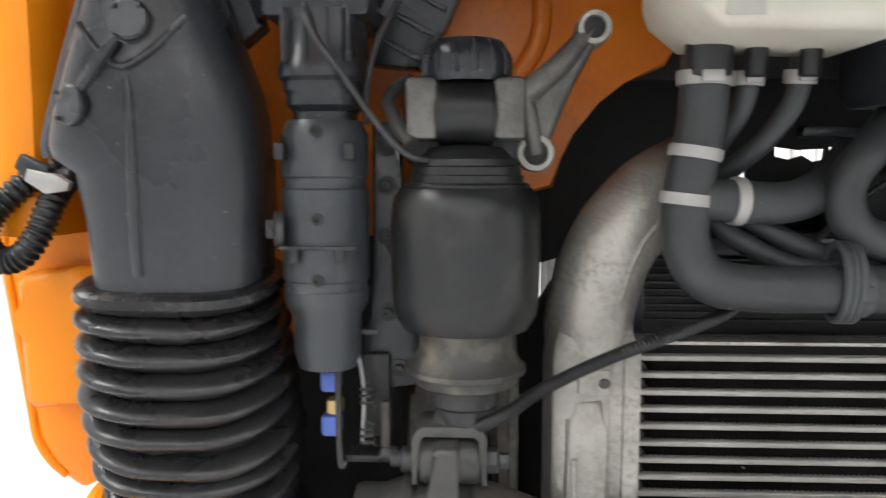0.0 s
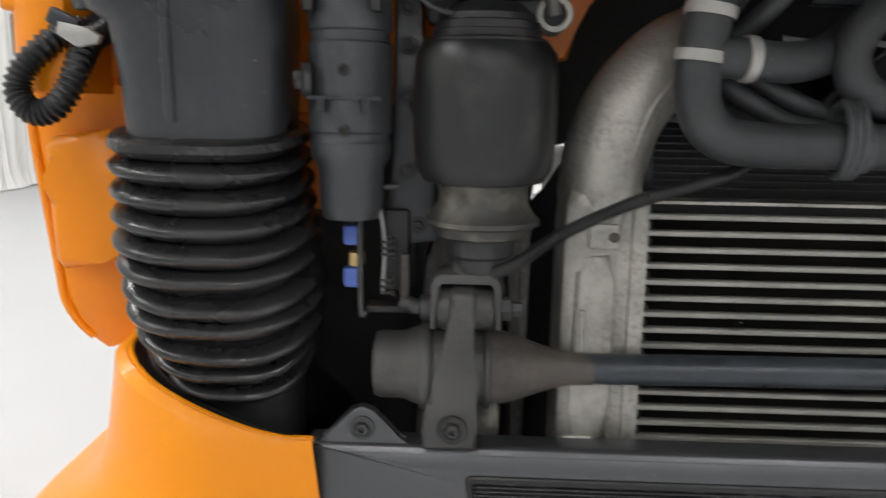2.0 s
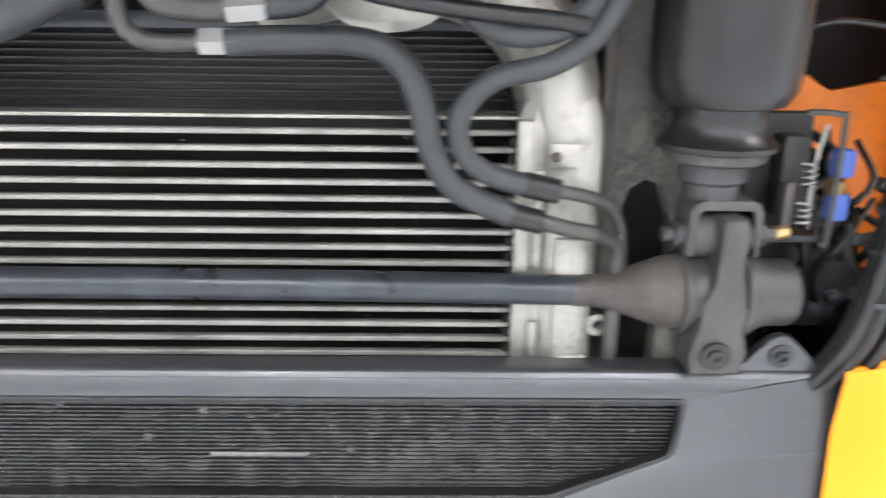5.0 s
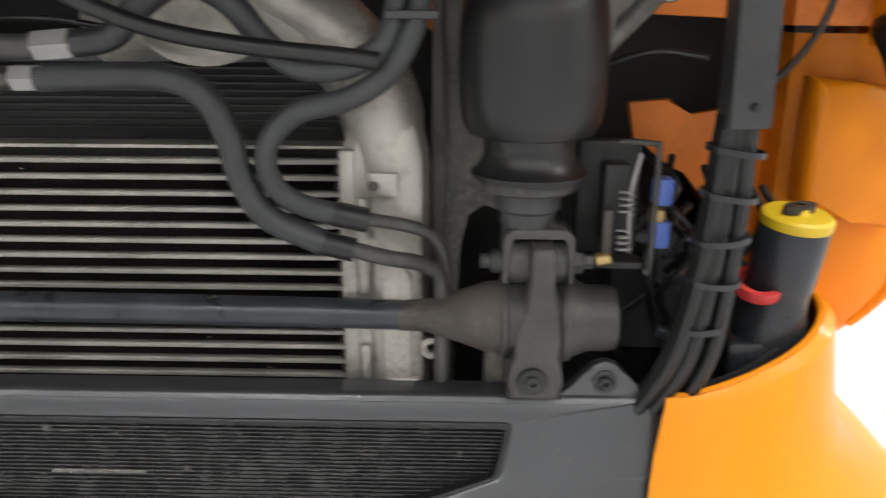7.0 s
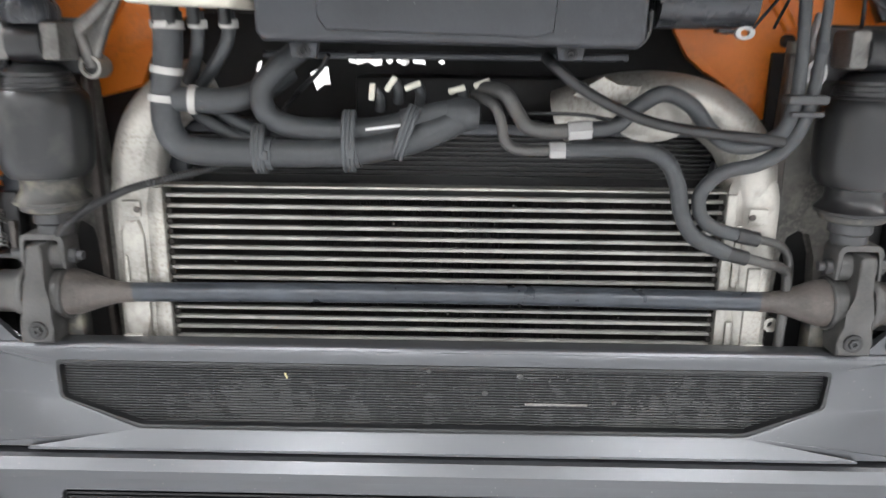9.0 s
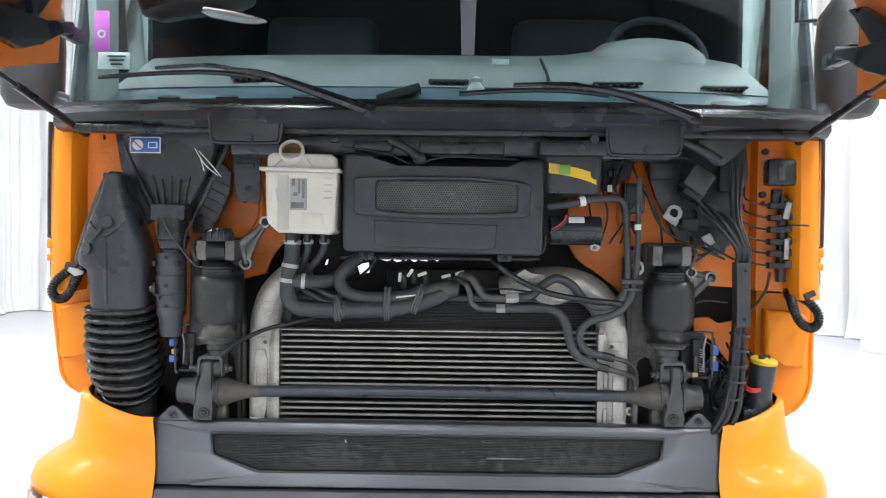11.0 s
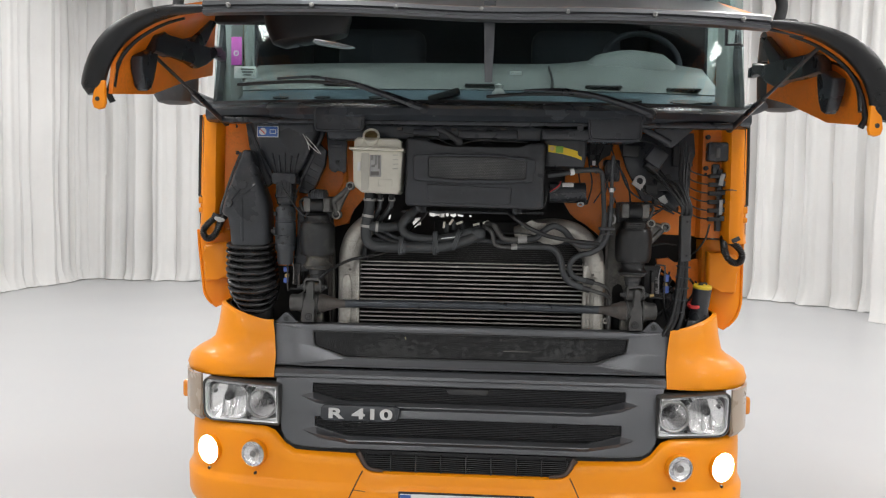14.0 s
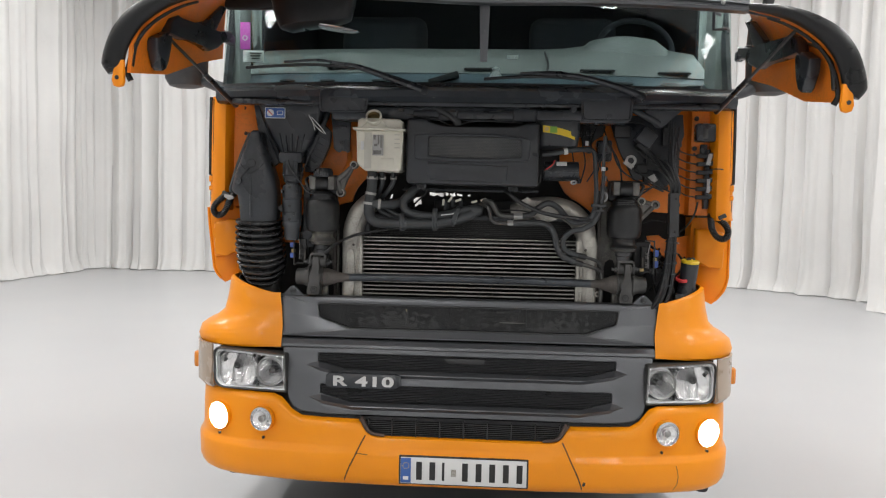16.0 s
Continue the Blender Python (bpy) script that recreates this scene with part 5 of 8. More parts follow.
        bm = prism([(s * x, z) for x, z in ((1.128, 1.945), (1.156, 1.945), (1.166, 1.880), (1.160, 1.862), (1.146, 1.857), (1.130, 1.862), (1.125, 1.878))], -0.885, -0.868, 0.004)
        bm.transform(hang)
        tip = part("tip_bracket", bm, ORANGE_POST, g, "orange tip bracket with a hole")
        bm = rod((s * 1.148, -0.888, 1.888), (s * 1.148, -0.864, 1.888), 0.007)
        bm.transform(hang)
        part("tip_hole", bm, BLACK_SHADE, tip)
        hook = [(-.64, 2.09), (-.70, 2.075), (-.77, 2.04), (-.765, 2.0), (-.735, 1.95), (-.715, 1.94), (-.69, 1.952), (-.683, 1.985), (-.66, 2.03)]
        bm = prism(hook, -s * 1.106, -s * 1.066, 0.007, quarter, seg=3)
        bm.transform(hang)
        part("hook_bracket", bm, PLASTIC, g, "black hooked bracket inside the flap")
        stay = [(-.05, 2.222), (-.20, 2.186), (-.31, 2.178), (-.52, 2.145), (-.61, 2.155), (-.67, 2.13), (-.70, 2.065), (-.57, 2.08), (-.49, 2.095), (-.38, 2.095), (-.30, 2.088), (-.205, 2.120), (-.15, 2.168), (-.05, 2.186)]
        bm = prism(stay, -s * 1.098, -s * 1.058, 0.010, quarter, seg=3)
        bm.transform(hang)
        part("side_stay", bm, PLASTIC, g, "black folded stay along the flap's side")
        if s < 0:
            sheet = [(-.33, 2.185), (-.52, 2.15), (-.67, 2.13), (-.76, 2.075), (-.74, 2.115), (-.69, 2.16), (-.60, 2.195), (-.52, 2.23), (-.44, 2.235), (-.36, 2.27), (-.30, 2.25)]
            bm = prism(sheet, -s * 1.100, -s * 1.084, 0.003, quarter)
            bm.transform(hang)
            part("torn_lining", bm, PLASTIC, g, "ragged black lining inside the flap")
        bm = box((s * 1.104, 0.0, 2.205), (0.035, 0.16, 0.042), 0.008)
        bm.transform(hang)
        part("hinge_arm", bm, PLASTIC, g, "black hinge arm")
        st = thing("gas_strut", (s * 1.05, 0.06, 1.94), "thin black gas strut holding the flap open", "gas strut", "gas struts")
        a, c = Vector((s * 1.045, 0.05, 1.945)), Vector((s * 1.07, -0.72, 2.12))
        mid = a.lerp(c, 0.45)
        part("cylinder", rod(a, mid, 0.011), PLASTIC, st)
        part("piston_rod", rod(mid, c, 0.006), STEEL_DARK, st)
        part("ball_end", lathe([(0, -0.012), (0.01, -0.008), (0.013, 0), (0.01, 0.008), (0, 0.012)], Matrix.Translation(a), 14), PLASTIC, st)
    strap = thing("pull_strap", (0.07, -0.86, 2.2), "dark grey woven pull strap hanging from the flap", "strap")
    part("webbing", skin([[(0.055 + dx * (1 - 0.4 * t), -0.865 - 0.02 * t, 2.215 - 0.24 * t) for dx in (-0.018, 0.018)] for t in (0, 0.3, 0.6, 0.85, 1.0)], 0.003), PLASTIC_DUSTY, strap)


def wiper(pts, arm, label):
    g = thing("wiper", pts[0], label, "wiper", "wipers")
    part("blade", tube(pts, 0.007, 8, 6), BLACK_RUBBER, g)
    part("arm", tube(arm, lambda t: 0.007 + 0.011 * t, 8, 6), PLASTIC, g)
    part("pivot", lathe([(0, -0.02), (0.022, -0.02), (0.024, 0.005), (0.015, 0.014), (0, 0.016)], axis(arm[-1], Vector(arm[-1]) + Vector((0, -1, 0.6))), 18), PLASTIC, g)
    part("bridge", tube([Vector(pts[1]) + Vector((0, -0.015, 0.012)), Vector(pts[2]) + Vector((0, -0.018, 0.016)), Vector(pts[2]).lerp(Vector(pts[3]), 0.7) + Vector((0, -0.015, 0.012))], 0.006, 8, 5), PLASTIC, g)


def front_mirror():
    g = thing("front_mirror", (-0.66, -0.15, 2.35), "black front-view mirror housing hanging before the windscreen", "mirror")
    lv = [(2.235, 0.10, 0.03), (2.25, 0.145, 0.06), (2.30, 0.165, 0.07), (2.40, 0.18, 0.075), (2.50, 0.18, 0.07), (2.58, 0.12, 0.05)]
    rings = []
    for z, a, b in lv:
        rings.append([(-0.655 + a * math.copysign(abs(math.cos(t)) ** 0.6, math.cos(t)) + 0.06 * (2.5 - z), -0.17 + b * math.copysign(abs(math.sin(t)) ** 0.7, math.sin(t)), z + 0.02 * math.cos(t)) for t in [2 * math.pi * k / 28 for k in range(28)]])
    part("housing", loft(rings), BLACK_RUBBER, g)
    part("mirror_glass", lathe([(0.115, 0), (0.10, -0.006), (0, -0.010)], Matrix.Translation((-0.575, -0.165, 2.238)) @ Matrix.Rotation(0.15, 4, "Y"), 28, squash=(1, 0.45)), CHROME, g, "convex mirror glass")
    part("bracket", box((-0.90, -0.09, 2.36), (0.30, 0.05, 0.07), 0.02), BLACK_RUBBER, g)


def side_mirror(s):
    g = thing("side_mirror", (s * 1.30, 0.35, 2.1), "grey rounded side mirror housing beside the cab", "mirror", "side mirrors")
    rings = []
    cx = 1.42 if s > 0 else -1.455
    for z, a, b in ((2.085, 0.05, 0.03), (2.095, 0.085, 0.06), (2.13, 0.105, 0.08), (2.3, 0.11, 0.085), (2.44, 0.10, 0.08), (2.50, 0.06, 0.05)):
        rings.append([(cx + a * math.copysign(abs(math.cos(t)) ** 0.7, math.cos(t)), 0.52 + b * math.sin(t), z) for t in [2 * math.pi * k / 24 for k in range(24)]])
    part("housing", loft(rings), STEEL_DARK, g)
    part("arm", tube([(s * 1.38, 0.52, 2.13), (s * 1.25, 0.46, 2.08), (s * 1.12, 0.40, 2.06)], 0.028, 12, 6), PLASTIC_DUSTY, g)
    part("upper_arm", tube([(cx - s * 0.03, 0.52, 2.48), (cx - s * 0.02, 0.50, 2.58), (cx - s * 0.10, 0.46, 2.68), (s * 1.13, 0.40, 2.72)], 0.026, 12, 6), STEEL_DARK, g)


upper_grille()
main_grille()
bumper()
number_plate()
cab()
firewall()
front_flap()
for side in (-1, 1):
    headlight(side)
    fender(side)
    cab_side(side)
    side_mirror(side)
wiper([(-0.98, -0.005, 2.100), (-0.80, -0.035, 2.107), (-0.65, -0.050, 2.108), (-0.50, -0.055, 2.095)], [(-0.60, -0.066, 2.116), (-0.48, -0.080, 2.095), (-0.33, -0.092, 2.045), (-0.195, -0.09, 1.998)], "black wiper lying along the windscreen's base")
wiper([(0.05, -0.055, 2.055), (0.20, -0.055, 2.066), (0.35, -0.050, 2.068), (0.47, -0.042, 2.058)], [(0.28, -0.070, 2.078), (0.44, -0.082, 2.066), (0.59, -0.085, 2.028), (0.697, -0.08, 1.990)], "long black wiper lying along the windscreen's base")
front_mirror()


# ---- the cooling pack ----
BAR_Z = [1.359 - 0.0181 * k for k in range(22)]


def intercooler():
    g = thing("intercooler", (0, 0.09, 1.07), "weathered aluminium intercooler with pale bars and dark dirty fins", "intercooler")
    for z in BAR_Z:
        part("bar", box((0.0, 0.0635, z), (0.936, 0.011, 0.0064), 0.0014, seg=1), BAR_ALLOY, g)
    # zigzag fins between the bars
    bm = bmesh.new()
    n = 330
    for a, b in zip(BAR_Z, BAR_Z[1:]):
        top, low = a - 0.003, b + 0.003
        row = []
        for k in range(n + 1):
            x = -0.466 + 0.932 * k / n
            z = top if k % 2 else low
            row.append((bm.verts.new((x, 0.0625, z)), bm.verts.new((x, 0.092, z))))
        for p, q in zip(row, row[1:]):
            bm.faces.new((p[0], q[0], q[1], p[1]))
    tagged(part("cooling_fin", bm, FIN, g, "dirty zigzag cooling fins, darkened between the bars"), kind="stuff")
    rnd = random.Random(12)
    for k in range(11):
        z = BAR_Z[rnd.randrange(len(BAR_Z) - 1)] - 0.008
        part("debris", box((rnd.uniform(-0.42, 0.42), 0.0615, z + rnd.uniform(-0.003, 0.003)), (rnd.uniform(0.002, 0.006), 0.003, rnd.uniform(0.0015, 0.003)), 0.0006, Matrix.Rotation(rnd.uniform(-0.6, 0.6), 4, "Y"), seg=1), DIRTY_STEEL, g, "pale scrap caught between the fins")
    part("core_back", box((0, 0.094, 1.168), (0.94, 0.006, 0.42), 0), BLACK_SHADE, g)
    part("top_plate", box((0, 0.078, 1.3745), (0.945, 0.036, 0.004), 0.001), ALLOY, g)
    for s in (-1, 1):
        t = part("end_tank", mirror(loft([[(x, y, z) for x, y in ((0.470, 0.052), (0.485, 0.044), (0.498, 0.047), (0.512, 0.038), (0.54, 0.036), (0.556, 0.046), (0.564, 0.075), (0.556, 0.12), (0.47, 0.12))]
                                          for z in (0.97, 0.985, 1.09, 1.2, 1.30, 1.355)] + [[(0.516 + (x - 0.516) * q, 0.08 + (y - 0.08) * q, z) for x, y in ((0.470, 0.052), (0.485, 0.044), (0.498, 0.047), (0.512, 0.038), (0.54, 0.036), (0.556, 0.046), (0.564, 0.075), (0.556, 0.12), (0.47, 0.12))] for z, q in ((1.372, 0.97), (1.39, 0.88), (1.41, 0.7))]), s), ALLOY, g, "cast aluminium end tank")
        part("flange", mirror(box((0.477, 0.047, 1.175), (0.018, 0.014, 0.40), 0.003), s), ALLOY, t)
        # dark discs paint the shade in the slots' rounded ends between the bars
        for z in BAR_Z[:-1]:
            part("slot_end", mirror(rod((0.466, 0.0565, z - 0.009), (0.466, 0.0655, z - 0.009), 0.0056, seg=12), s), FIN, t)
        if s < 0:
            pad = [(0.506, 1.095), (0.543, 1.095), (0.546, 1.150), (0.546, 1.300), (0.536, 1.322), (0.508, 1.322), (0.503, 1.290), (0.503, 1.150)]
            part("cast_pad", mirror(prism(pad, 0.0345, 0.050, 0.010, seg=4), s), ALLOY, t, "raised cast pad")
            part("cast_mark", mirror(tube([(0.512, 0.032, 1.103), (0.522, 0.031, 1.1075), (0.534, 0.031, 1.1075), (0.541, 0.032, 1.103)], 0.0026, 8, 4), s), ALLOY, t)
        else:
            for k, (x, z) in enumerate(((0.492, 1.30), (0.492, 1.24), (0.492, 1.13))):
                part("cast_step", box((x, 0.041, z), (0.012, 0.008, 0.05), 0.004), ALLOY, t)
            part("cast_pad", prism([(0.512, 1.02), (0.545, 1.02), (0.545, 1.24), (0.536, 1.252), (0.512, 1.252)], 0.0325, 0.044, 0.004), ALLOY, t, "raised cast pad")
        part("tab", mirror(box((0.517, 0.031, 1.341), (0.032, 0.006, 0.026), 0.004), s), ALLOY, t)
        part("tab_hole", mirror(rod((0.507, 0.0265, 1.340), (0.507, 0.036, 1.340), 0.006), s), RUST, t)
        part("rib", mirror(box((0.535, 0.034, 1.22), (0.007, 0.006, 0.08), 0.003), s), ALLOY, t)
        part("rib", mirror(box((0.535, 0.034, 1.112), (0.035, 0.008, 0.012), 0.003), s), ALLOY, t)
        if s > 0:
            part("lug", lathe([(0.006, -0.005), (0.013, -0.005), (0.013, 0.005), (0.006, 0.005)], axis((0.566, 0.05, 1.148), (0.566, -1, 1.148)), 18), ALLOY, t)
    # charge air pipes rising from the tanks
    left = [(-0.518, 0.080, 1.31), (-0.518, 0.08, 1.365), (-0.512, 0.082, 1.42), (-0.492, 0.085, 1.475), (-0.452, 0.10, 1.520), (-0.405, 0.13, 1.545)]
    right = [(0.516, 0.080, 1.31), (0.516, 0.08, 1.365), (0.508, 0.082, 1.42), (0.480, 0.085, 1.470), (0.43, 0.09, 1.508), (0.36, 0.10, 1.524), (0.28, 0.12, 1.518), (0.20, 0.15, 1.49)]
    for pts in (left, right):
        p = part("charge_pipe", tube(pts, lambda t: 0.034 + 0.012 * min(1.0, t / 0.26), 22, 8), ALLOY, g, "mottled cast aluminium charge pipe")
        part("weld_seam", tube([Vector(q) + Vector((0.02 if pts is left else -0.02, -0.0415, 0.0)) for q in pts[2:-1]], 0.003, 6, 8), ALLOY, p)
    part("pipe_mouth", lathe([(0.062, 0), (0.066, 0.006), (0.05, 0.012), (0.03, 0.010), (0, 0.010)], axis((0.335, 0.055, 1.500), (0.335, -1, 1.56)), 28, squash=(1, 0.62)), ALLOY, g)


def radiator():
    g = thing("radiator", (0, 0.16, 1.05), "dark radiator with fine horizontal tubes behind the intercooler", "radiator")
    part("core", box((0, 0.165, 1.27), (0.96, 0.03, 0.42), 0.002), BLACK_SHADE, g)
    for k in range(9):
        part("tube", box((0, 0.146, 1.383 + 0.0085 * k), (0.95, 0.012, 0.0017), 0), CAST, g)
    part("top_frame", box((0.0, 0.145, 1.468), (0.96, 0.05, 0.020), 0.004), PLASTIC, g)
    for s in (-1, 1):
        part("side_frame", box((s * 0.475, 0.145, 1.42), (0.016 if s > 0 else 0.05, 0.05, 0.10), 0.003), PLASTIC, g)


def stabiliser():
    g = thing("stabiliser_bar", (0, 0.03, 1.15), "blue-grey steel cab stabiliser bar with rusty ends", "stabiliser bar")
    part("bar", tube([(-0.56, 0.03, 1.195), (-0.3, 0.03, 1.1985), (0, 0.03, 1.2), (0.3, 0.03, 1.1985), (0.57, 0.03, 1.195)], 0.0168, 20, 6), BAR_STEEL, g)
    for s, cx in ((-1, 0.652), (1, 0.662)):
        ax = Matrix.Translation((s * cx, 0.03, 1.195)) @ Matrix.Rotation(radians(90) * s, 4, "Y")
        part("end_cone", lathe([(0.0170, -0.13), (0.0176, -0.108), (0.0195, -0.096), (0.025, -0.076), (0.033, -0.052), (0.0385, -0.036), (0.040, -0.018), (0.0, -0.016)], ax, 32), RUST, g, "rusty flared bar end")
        part("collar", lathe([(0, -0.020), (0.044, -0.020), (0.046, -0.018), (0.046, -0.014), (0.042, -0.012), (0.042, -0.009), (0.0, -0.009)], ax, 28), CAST, g)
        part("bush_housing", lathe([(0, -0.010), (0.041, -0.010), (0.043, -0.006), (0.043, 0.040), (0.041, 0.044), (0, 0.044)], ax, 32), CAST, g, "grey cast bush housing")
        part("collar", lathe([(0, 0.044), (0.047, 0.044), (0.048, 0.047), (0.048, 0.053), (0.046, 0.056), (0, 0.056)], ax, 32), CAST, g)
        part("end_cap", lathe([(0.043, 0.056), (0.041, 0.064), (0.0365, 0.074), (0.0365, 0.098), (0.034, 0.104), (0.026, 0.106), (0, 0.106)], ax, 32), CAST, g)


def strut(s, x):
    """One cab air spring with its top mount, bump stop, fork and link."""
    g = thing("air_spring_strut", (x, 0.03, 1.13), "dusty black rubber air spring strut on a grey steel fork", "air spring", "cab air springs")
    c = Matrix.Translation((x, 0.03, 0))
    part("air_bellows", lathe([(0.0, 1.396), (0.050, 1.394), (0.062, 1.397), (0.070, 1.410), (0.0725, 1.43), (0.0735, 1.47), (0.073, 1.505), (0.071, 1.524), (0.064, 1.534), (0.0, 1.536)], c, 44), AIR_RUBBER if s < 0 else BLACK_RUBBER, g, "dusty rubber air bellows")
    cup = part("top_cup", lathe([(0.061, 1.531), (0.062, 1.5365), (0.0605, 1.5385), (0.0555, 1.539), (0.0555, 1.5455), (0.0535, 1.5465), (0.0535, 1.5535), (0.050, 1.555), (0.049, 1.561), (0.041, 1.567), (0.036, 1.572), (0.020, 1.575), (0, 1.576)], c, 44), BLACK_RUBBER, g, "glossy black ribbed top cup")
    part("skirt", lathe([(0.0, 1.398), (0.050, 1.398), (0.046, 1.386), (0.047, 1.374), (0.055, 1.362), (0.060, 1.358), (0.060, 1.353), (0.050, 1.350), (0.0, 1.350)], c, 36), WORN if s < 0 else BLACK_RUBBER, g, "worn flared rubber skirt with pale dirt" if s < 0 else "glossy black flared rubber skirt")
    part("skirt_ring", lathe([(0.0, 1.353), (0.052, 1.353), (0.053, 1.349), (0.050, 1.341), (0.044, 1.338), (0.0, 1.338)], c, 36), WORN, g, "worn steel ring")
    part("piston", lathe([(0.0, 1.298), (0.026, 1.298), (0.029, 1.303), (0.029, 1.316), (0.034, 1.320), (0.034, 1.347), (0.0, 1.347)], c, 30), STEEL_DARK, g)
    # fork, the link hanging in it and the link's bolted foot
    fx, tx = (-0.660, -0.671) if s < 0 else (0.679, 0.675)
    u = [(-0.037, 1.243), (-0.037, 1.290), (-0.033, 1.298), (-0.026, 1.302), (0.026, 1.302), (0.033, 1.298), (0.037, 1.290), (0.037, 1.243), (0.0305, 1.243), (0.0305, 1.288), (0.026, 1.294), (-0.026, 1.294), (-0.0305, 1.288), (-0.0305, 1.243)]
    f = part("fork", prism([(fx + a, z) for a, z in u], 0.002, 0.055, 0.002), CAST, g, "grey forged fork")
    part("neck", lathe([(0, 1.300), (0.026, 1.300), (0.024, 1.306), (0.022, 1.312), (0, 1.313)], Matrix.Translation(((fx + x) / 2, 0.03, 0)), 24), CAST, f)
    for d in (-1, 1):
        part("nut", lathe([(0, 0), (0.013, 0), (0.013, 0.010), (0.010, 0.012), (0.008, 0.012), (0.008, 0.022), (0, 0.023)], axis((fx + d * 0.037, 0.022, 1.262), (fx + d, 0.022, 1.262)), 6 if d > 0 else 18), STEEL_DARK, f)
    part("bush", lathe([(0, -0.030), (0.023, -0.030), (0.025, -0.026), (0.025, 0.026), (0.023, 0.030), (0, 0.030)], axis((fx, 0.026, 1.262), (fx + 1, 0.026, 1.262)), 24), CAST, g)
    arm = [(-0.013, 1.282), (-0.009, 1.288), (0.009, 1.288), (0.013, 1.282), (0.0145, 1.222), (0.019, 1.190), (0.026, 1.170), (0.029, 1.142), (0.028, 1.119), (-0.028, 1.119), (-0.029, 1.142), (-0.026, 1.170), (-0.018, 1.190), (-0.0135, 1.222)]
    lean = lambda z: fx + 0.003 * s + (tx - fx) * min(1.0, max(0.0, (1.24 - z) / 0.08))
    part("link", prism([(lean(z) + a, z) for a, z in arm], -0.020, 0.030, 0.005, seg=3), CAST, g, "forged grey link plate")
    part("socket_ring", lathe([(0.0105, 0.002), (0.0150, 0.003), (0.0160, 0.001), (0.0160, -0.004), (0.0105, -0.004)], axis((tx, -0.0205, 1.142), (tx, -1, 1.142)), 28), BLACK_SHADE, g)
    part("link_bolt", bolt((tx, -0.0205, 1.142), (0, -1, 0), 0.0085, 0.005), STEEL_DARK, g)
    part("foot", box((tx + s * 0.004, 0.062, 1.098), (0.066, 0.05, 0.05), 0.006), RUST, g)
    part("spacer", prism([(tx - s * 0.034 + a, z) for a, z in ((-0.015, 1.095), (-0.015, 1.160), (-0.008, 1.170), (0.010, 1.170), (0.016, 1.158), (0.016, 1.095))], 0.03, 0.07, 0.006), WORN, g, "pale dirty rubber block")
    # top mount
    part("mount_cheek", box((x - 0.041, 0.03, 1.608), (0.030, 0.066, 0.058), 0.006), MOUNT, g)
    part("mount_cheek", box((x + 0.041, 0.03, 1.608), (0.030, 0.066, 0.058), 0.006), MOUNT, g)
    part("mount_bush", lathe([(0, -0.027), (0.030, -0.027), (0.032, -0.022), (0.032, 0.022), (0.030, 0.027), (0, 0.027)], axis((x, 0.022, 1.606), (x + 1, 0.022, 1.606)), 28), BLACK_RUBBER, g, "black rubber top bush")
    if s < 0:
        part("cap", lathe([(0.038, 1.634), (0.0415, 1.640), (0.042, 1.652), (0.039, 1.666), (0.032, 1.673), (0, 1.675)], c, 20), PLASTIC, g, "ribbed dusty black cap")
        for k in range(14):
            a = 2 * math.pi * k / 14
            part("cap_rib", tube([(x + 0.0405 * math.cos(a), 0.03 + 0.0405 * math.sin(a), 1.640), (x + 0.041 * math.cos(a), 0.03 + 0.041 * math.sin(a), 1.655), (x + 0.033 * math.cos(a), 0.03 + 0.033 * math.sin(a), 1.671)], 0.003, 6, 3), PLASTIC, g)
    part("stud", lathe([(0, 1.572), (0.012, 1.572), (0.012, 1.582), (0.0, 1.584)], c, 6), STEEL_DARK, g)
    part("bracket_back", box((x, 0.09, 1.60), (0.13, 0.05, 0.09), 0.012), STEEL_DARK, g)
    part("air_pipe", tube([(x - s * -0.05, 0.0, 1.575), (x + s * 0.062, 0.01, 1.59), (x + s * 0.075, 0.03, 1.62), (x + s * 0.055, 0.05, 1.64)], 0.007, 10, 6), CAST, g)
    return g


def arm_bracket(s, ring, top, hub):
    """A light alloy tripod bracket with two eyes, beside a strut."""
    g = thing("alloy_bracket", hub, "cast aluminium bracket arm with two round eyes", "bracket", "strut brackets")
    for p, r in ((ring, 0.0195), (top, 0.0175)):
        m = axis(p, Vector(p) + Vector((0, -1, 0)))
        part("eye", lathe([(r * 0.6, -0.03), (r, -0.03), (r, 0.006), (r * 0.93, 0.010), (r * 0.66, 0.010), (r * 0.62, 0.004), (r * 0.6, -0.03)], m, 28), ALLOY, g)
        part("bush", lathe([(0, -0.02), (r * 0.63, -0.02), (r * 0.63, 0.003), (0, 0.004)], m, 20), BLACK_SHADE, g)
    h, a, b = Vector(hub), Vector(ring), Vector(top)
    part("rail", tube([h, h.lerp(b, 0.5) + Vector((0, -0.004, -0.004)), b + (h - b).normalized() * 0.014], lambda t: 0.013 - 0.003 * t, 10, 6), MOUNT, g)
    part("rail", tube([a + (b - a).normalized() * 0.015, a.lerp(b, 0.5) + Vector((0.003 * s, 0, 0)), b - (b - a).normalized() * 0.013], 0.009, 10, 6), MOUNT, g)
    part("web", prism([(h.x, h.z), (b.x, b.z), (a.x, a.z)], h.y + 0.004, h.y + 0.012, 0.001), MOUNT, g)
    part("stay", tube([h, a], 0.011, 10, 4), MOUNT, g)


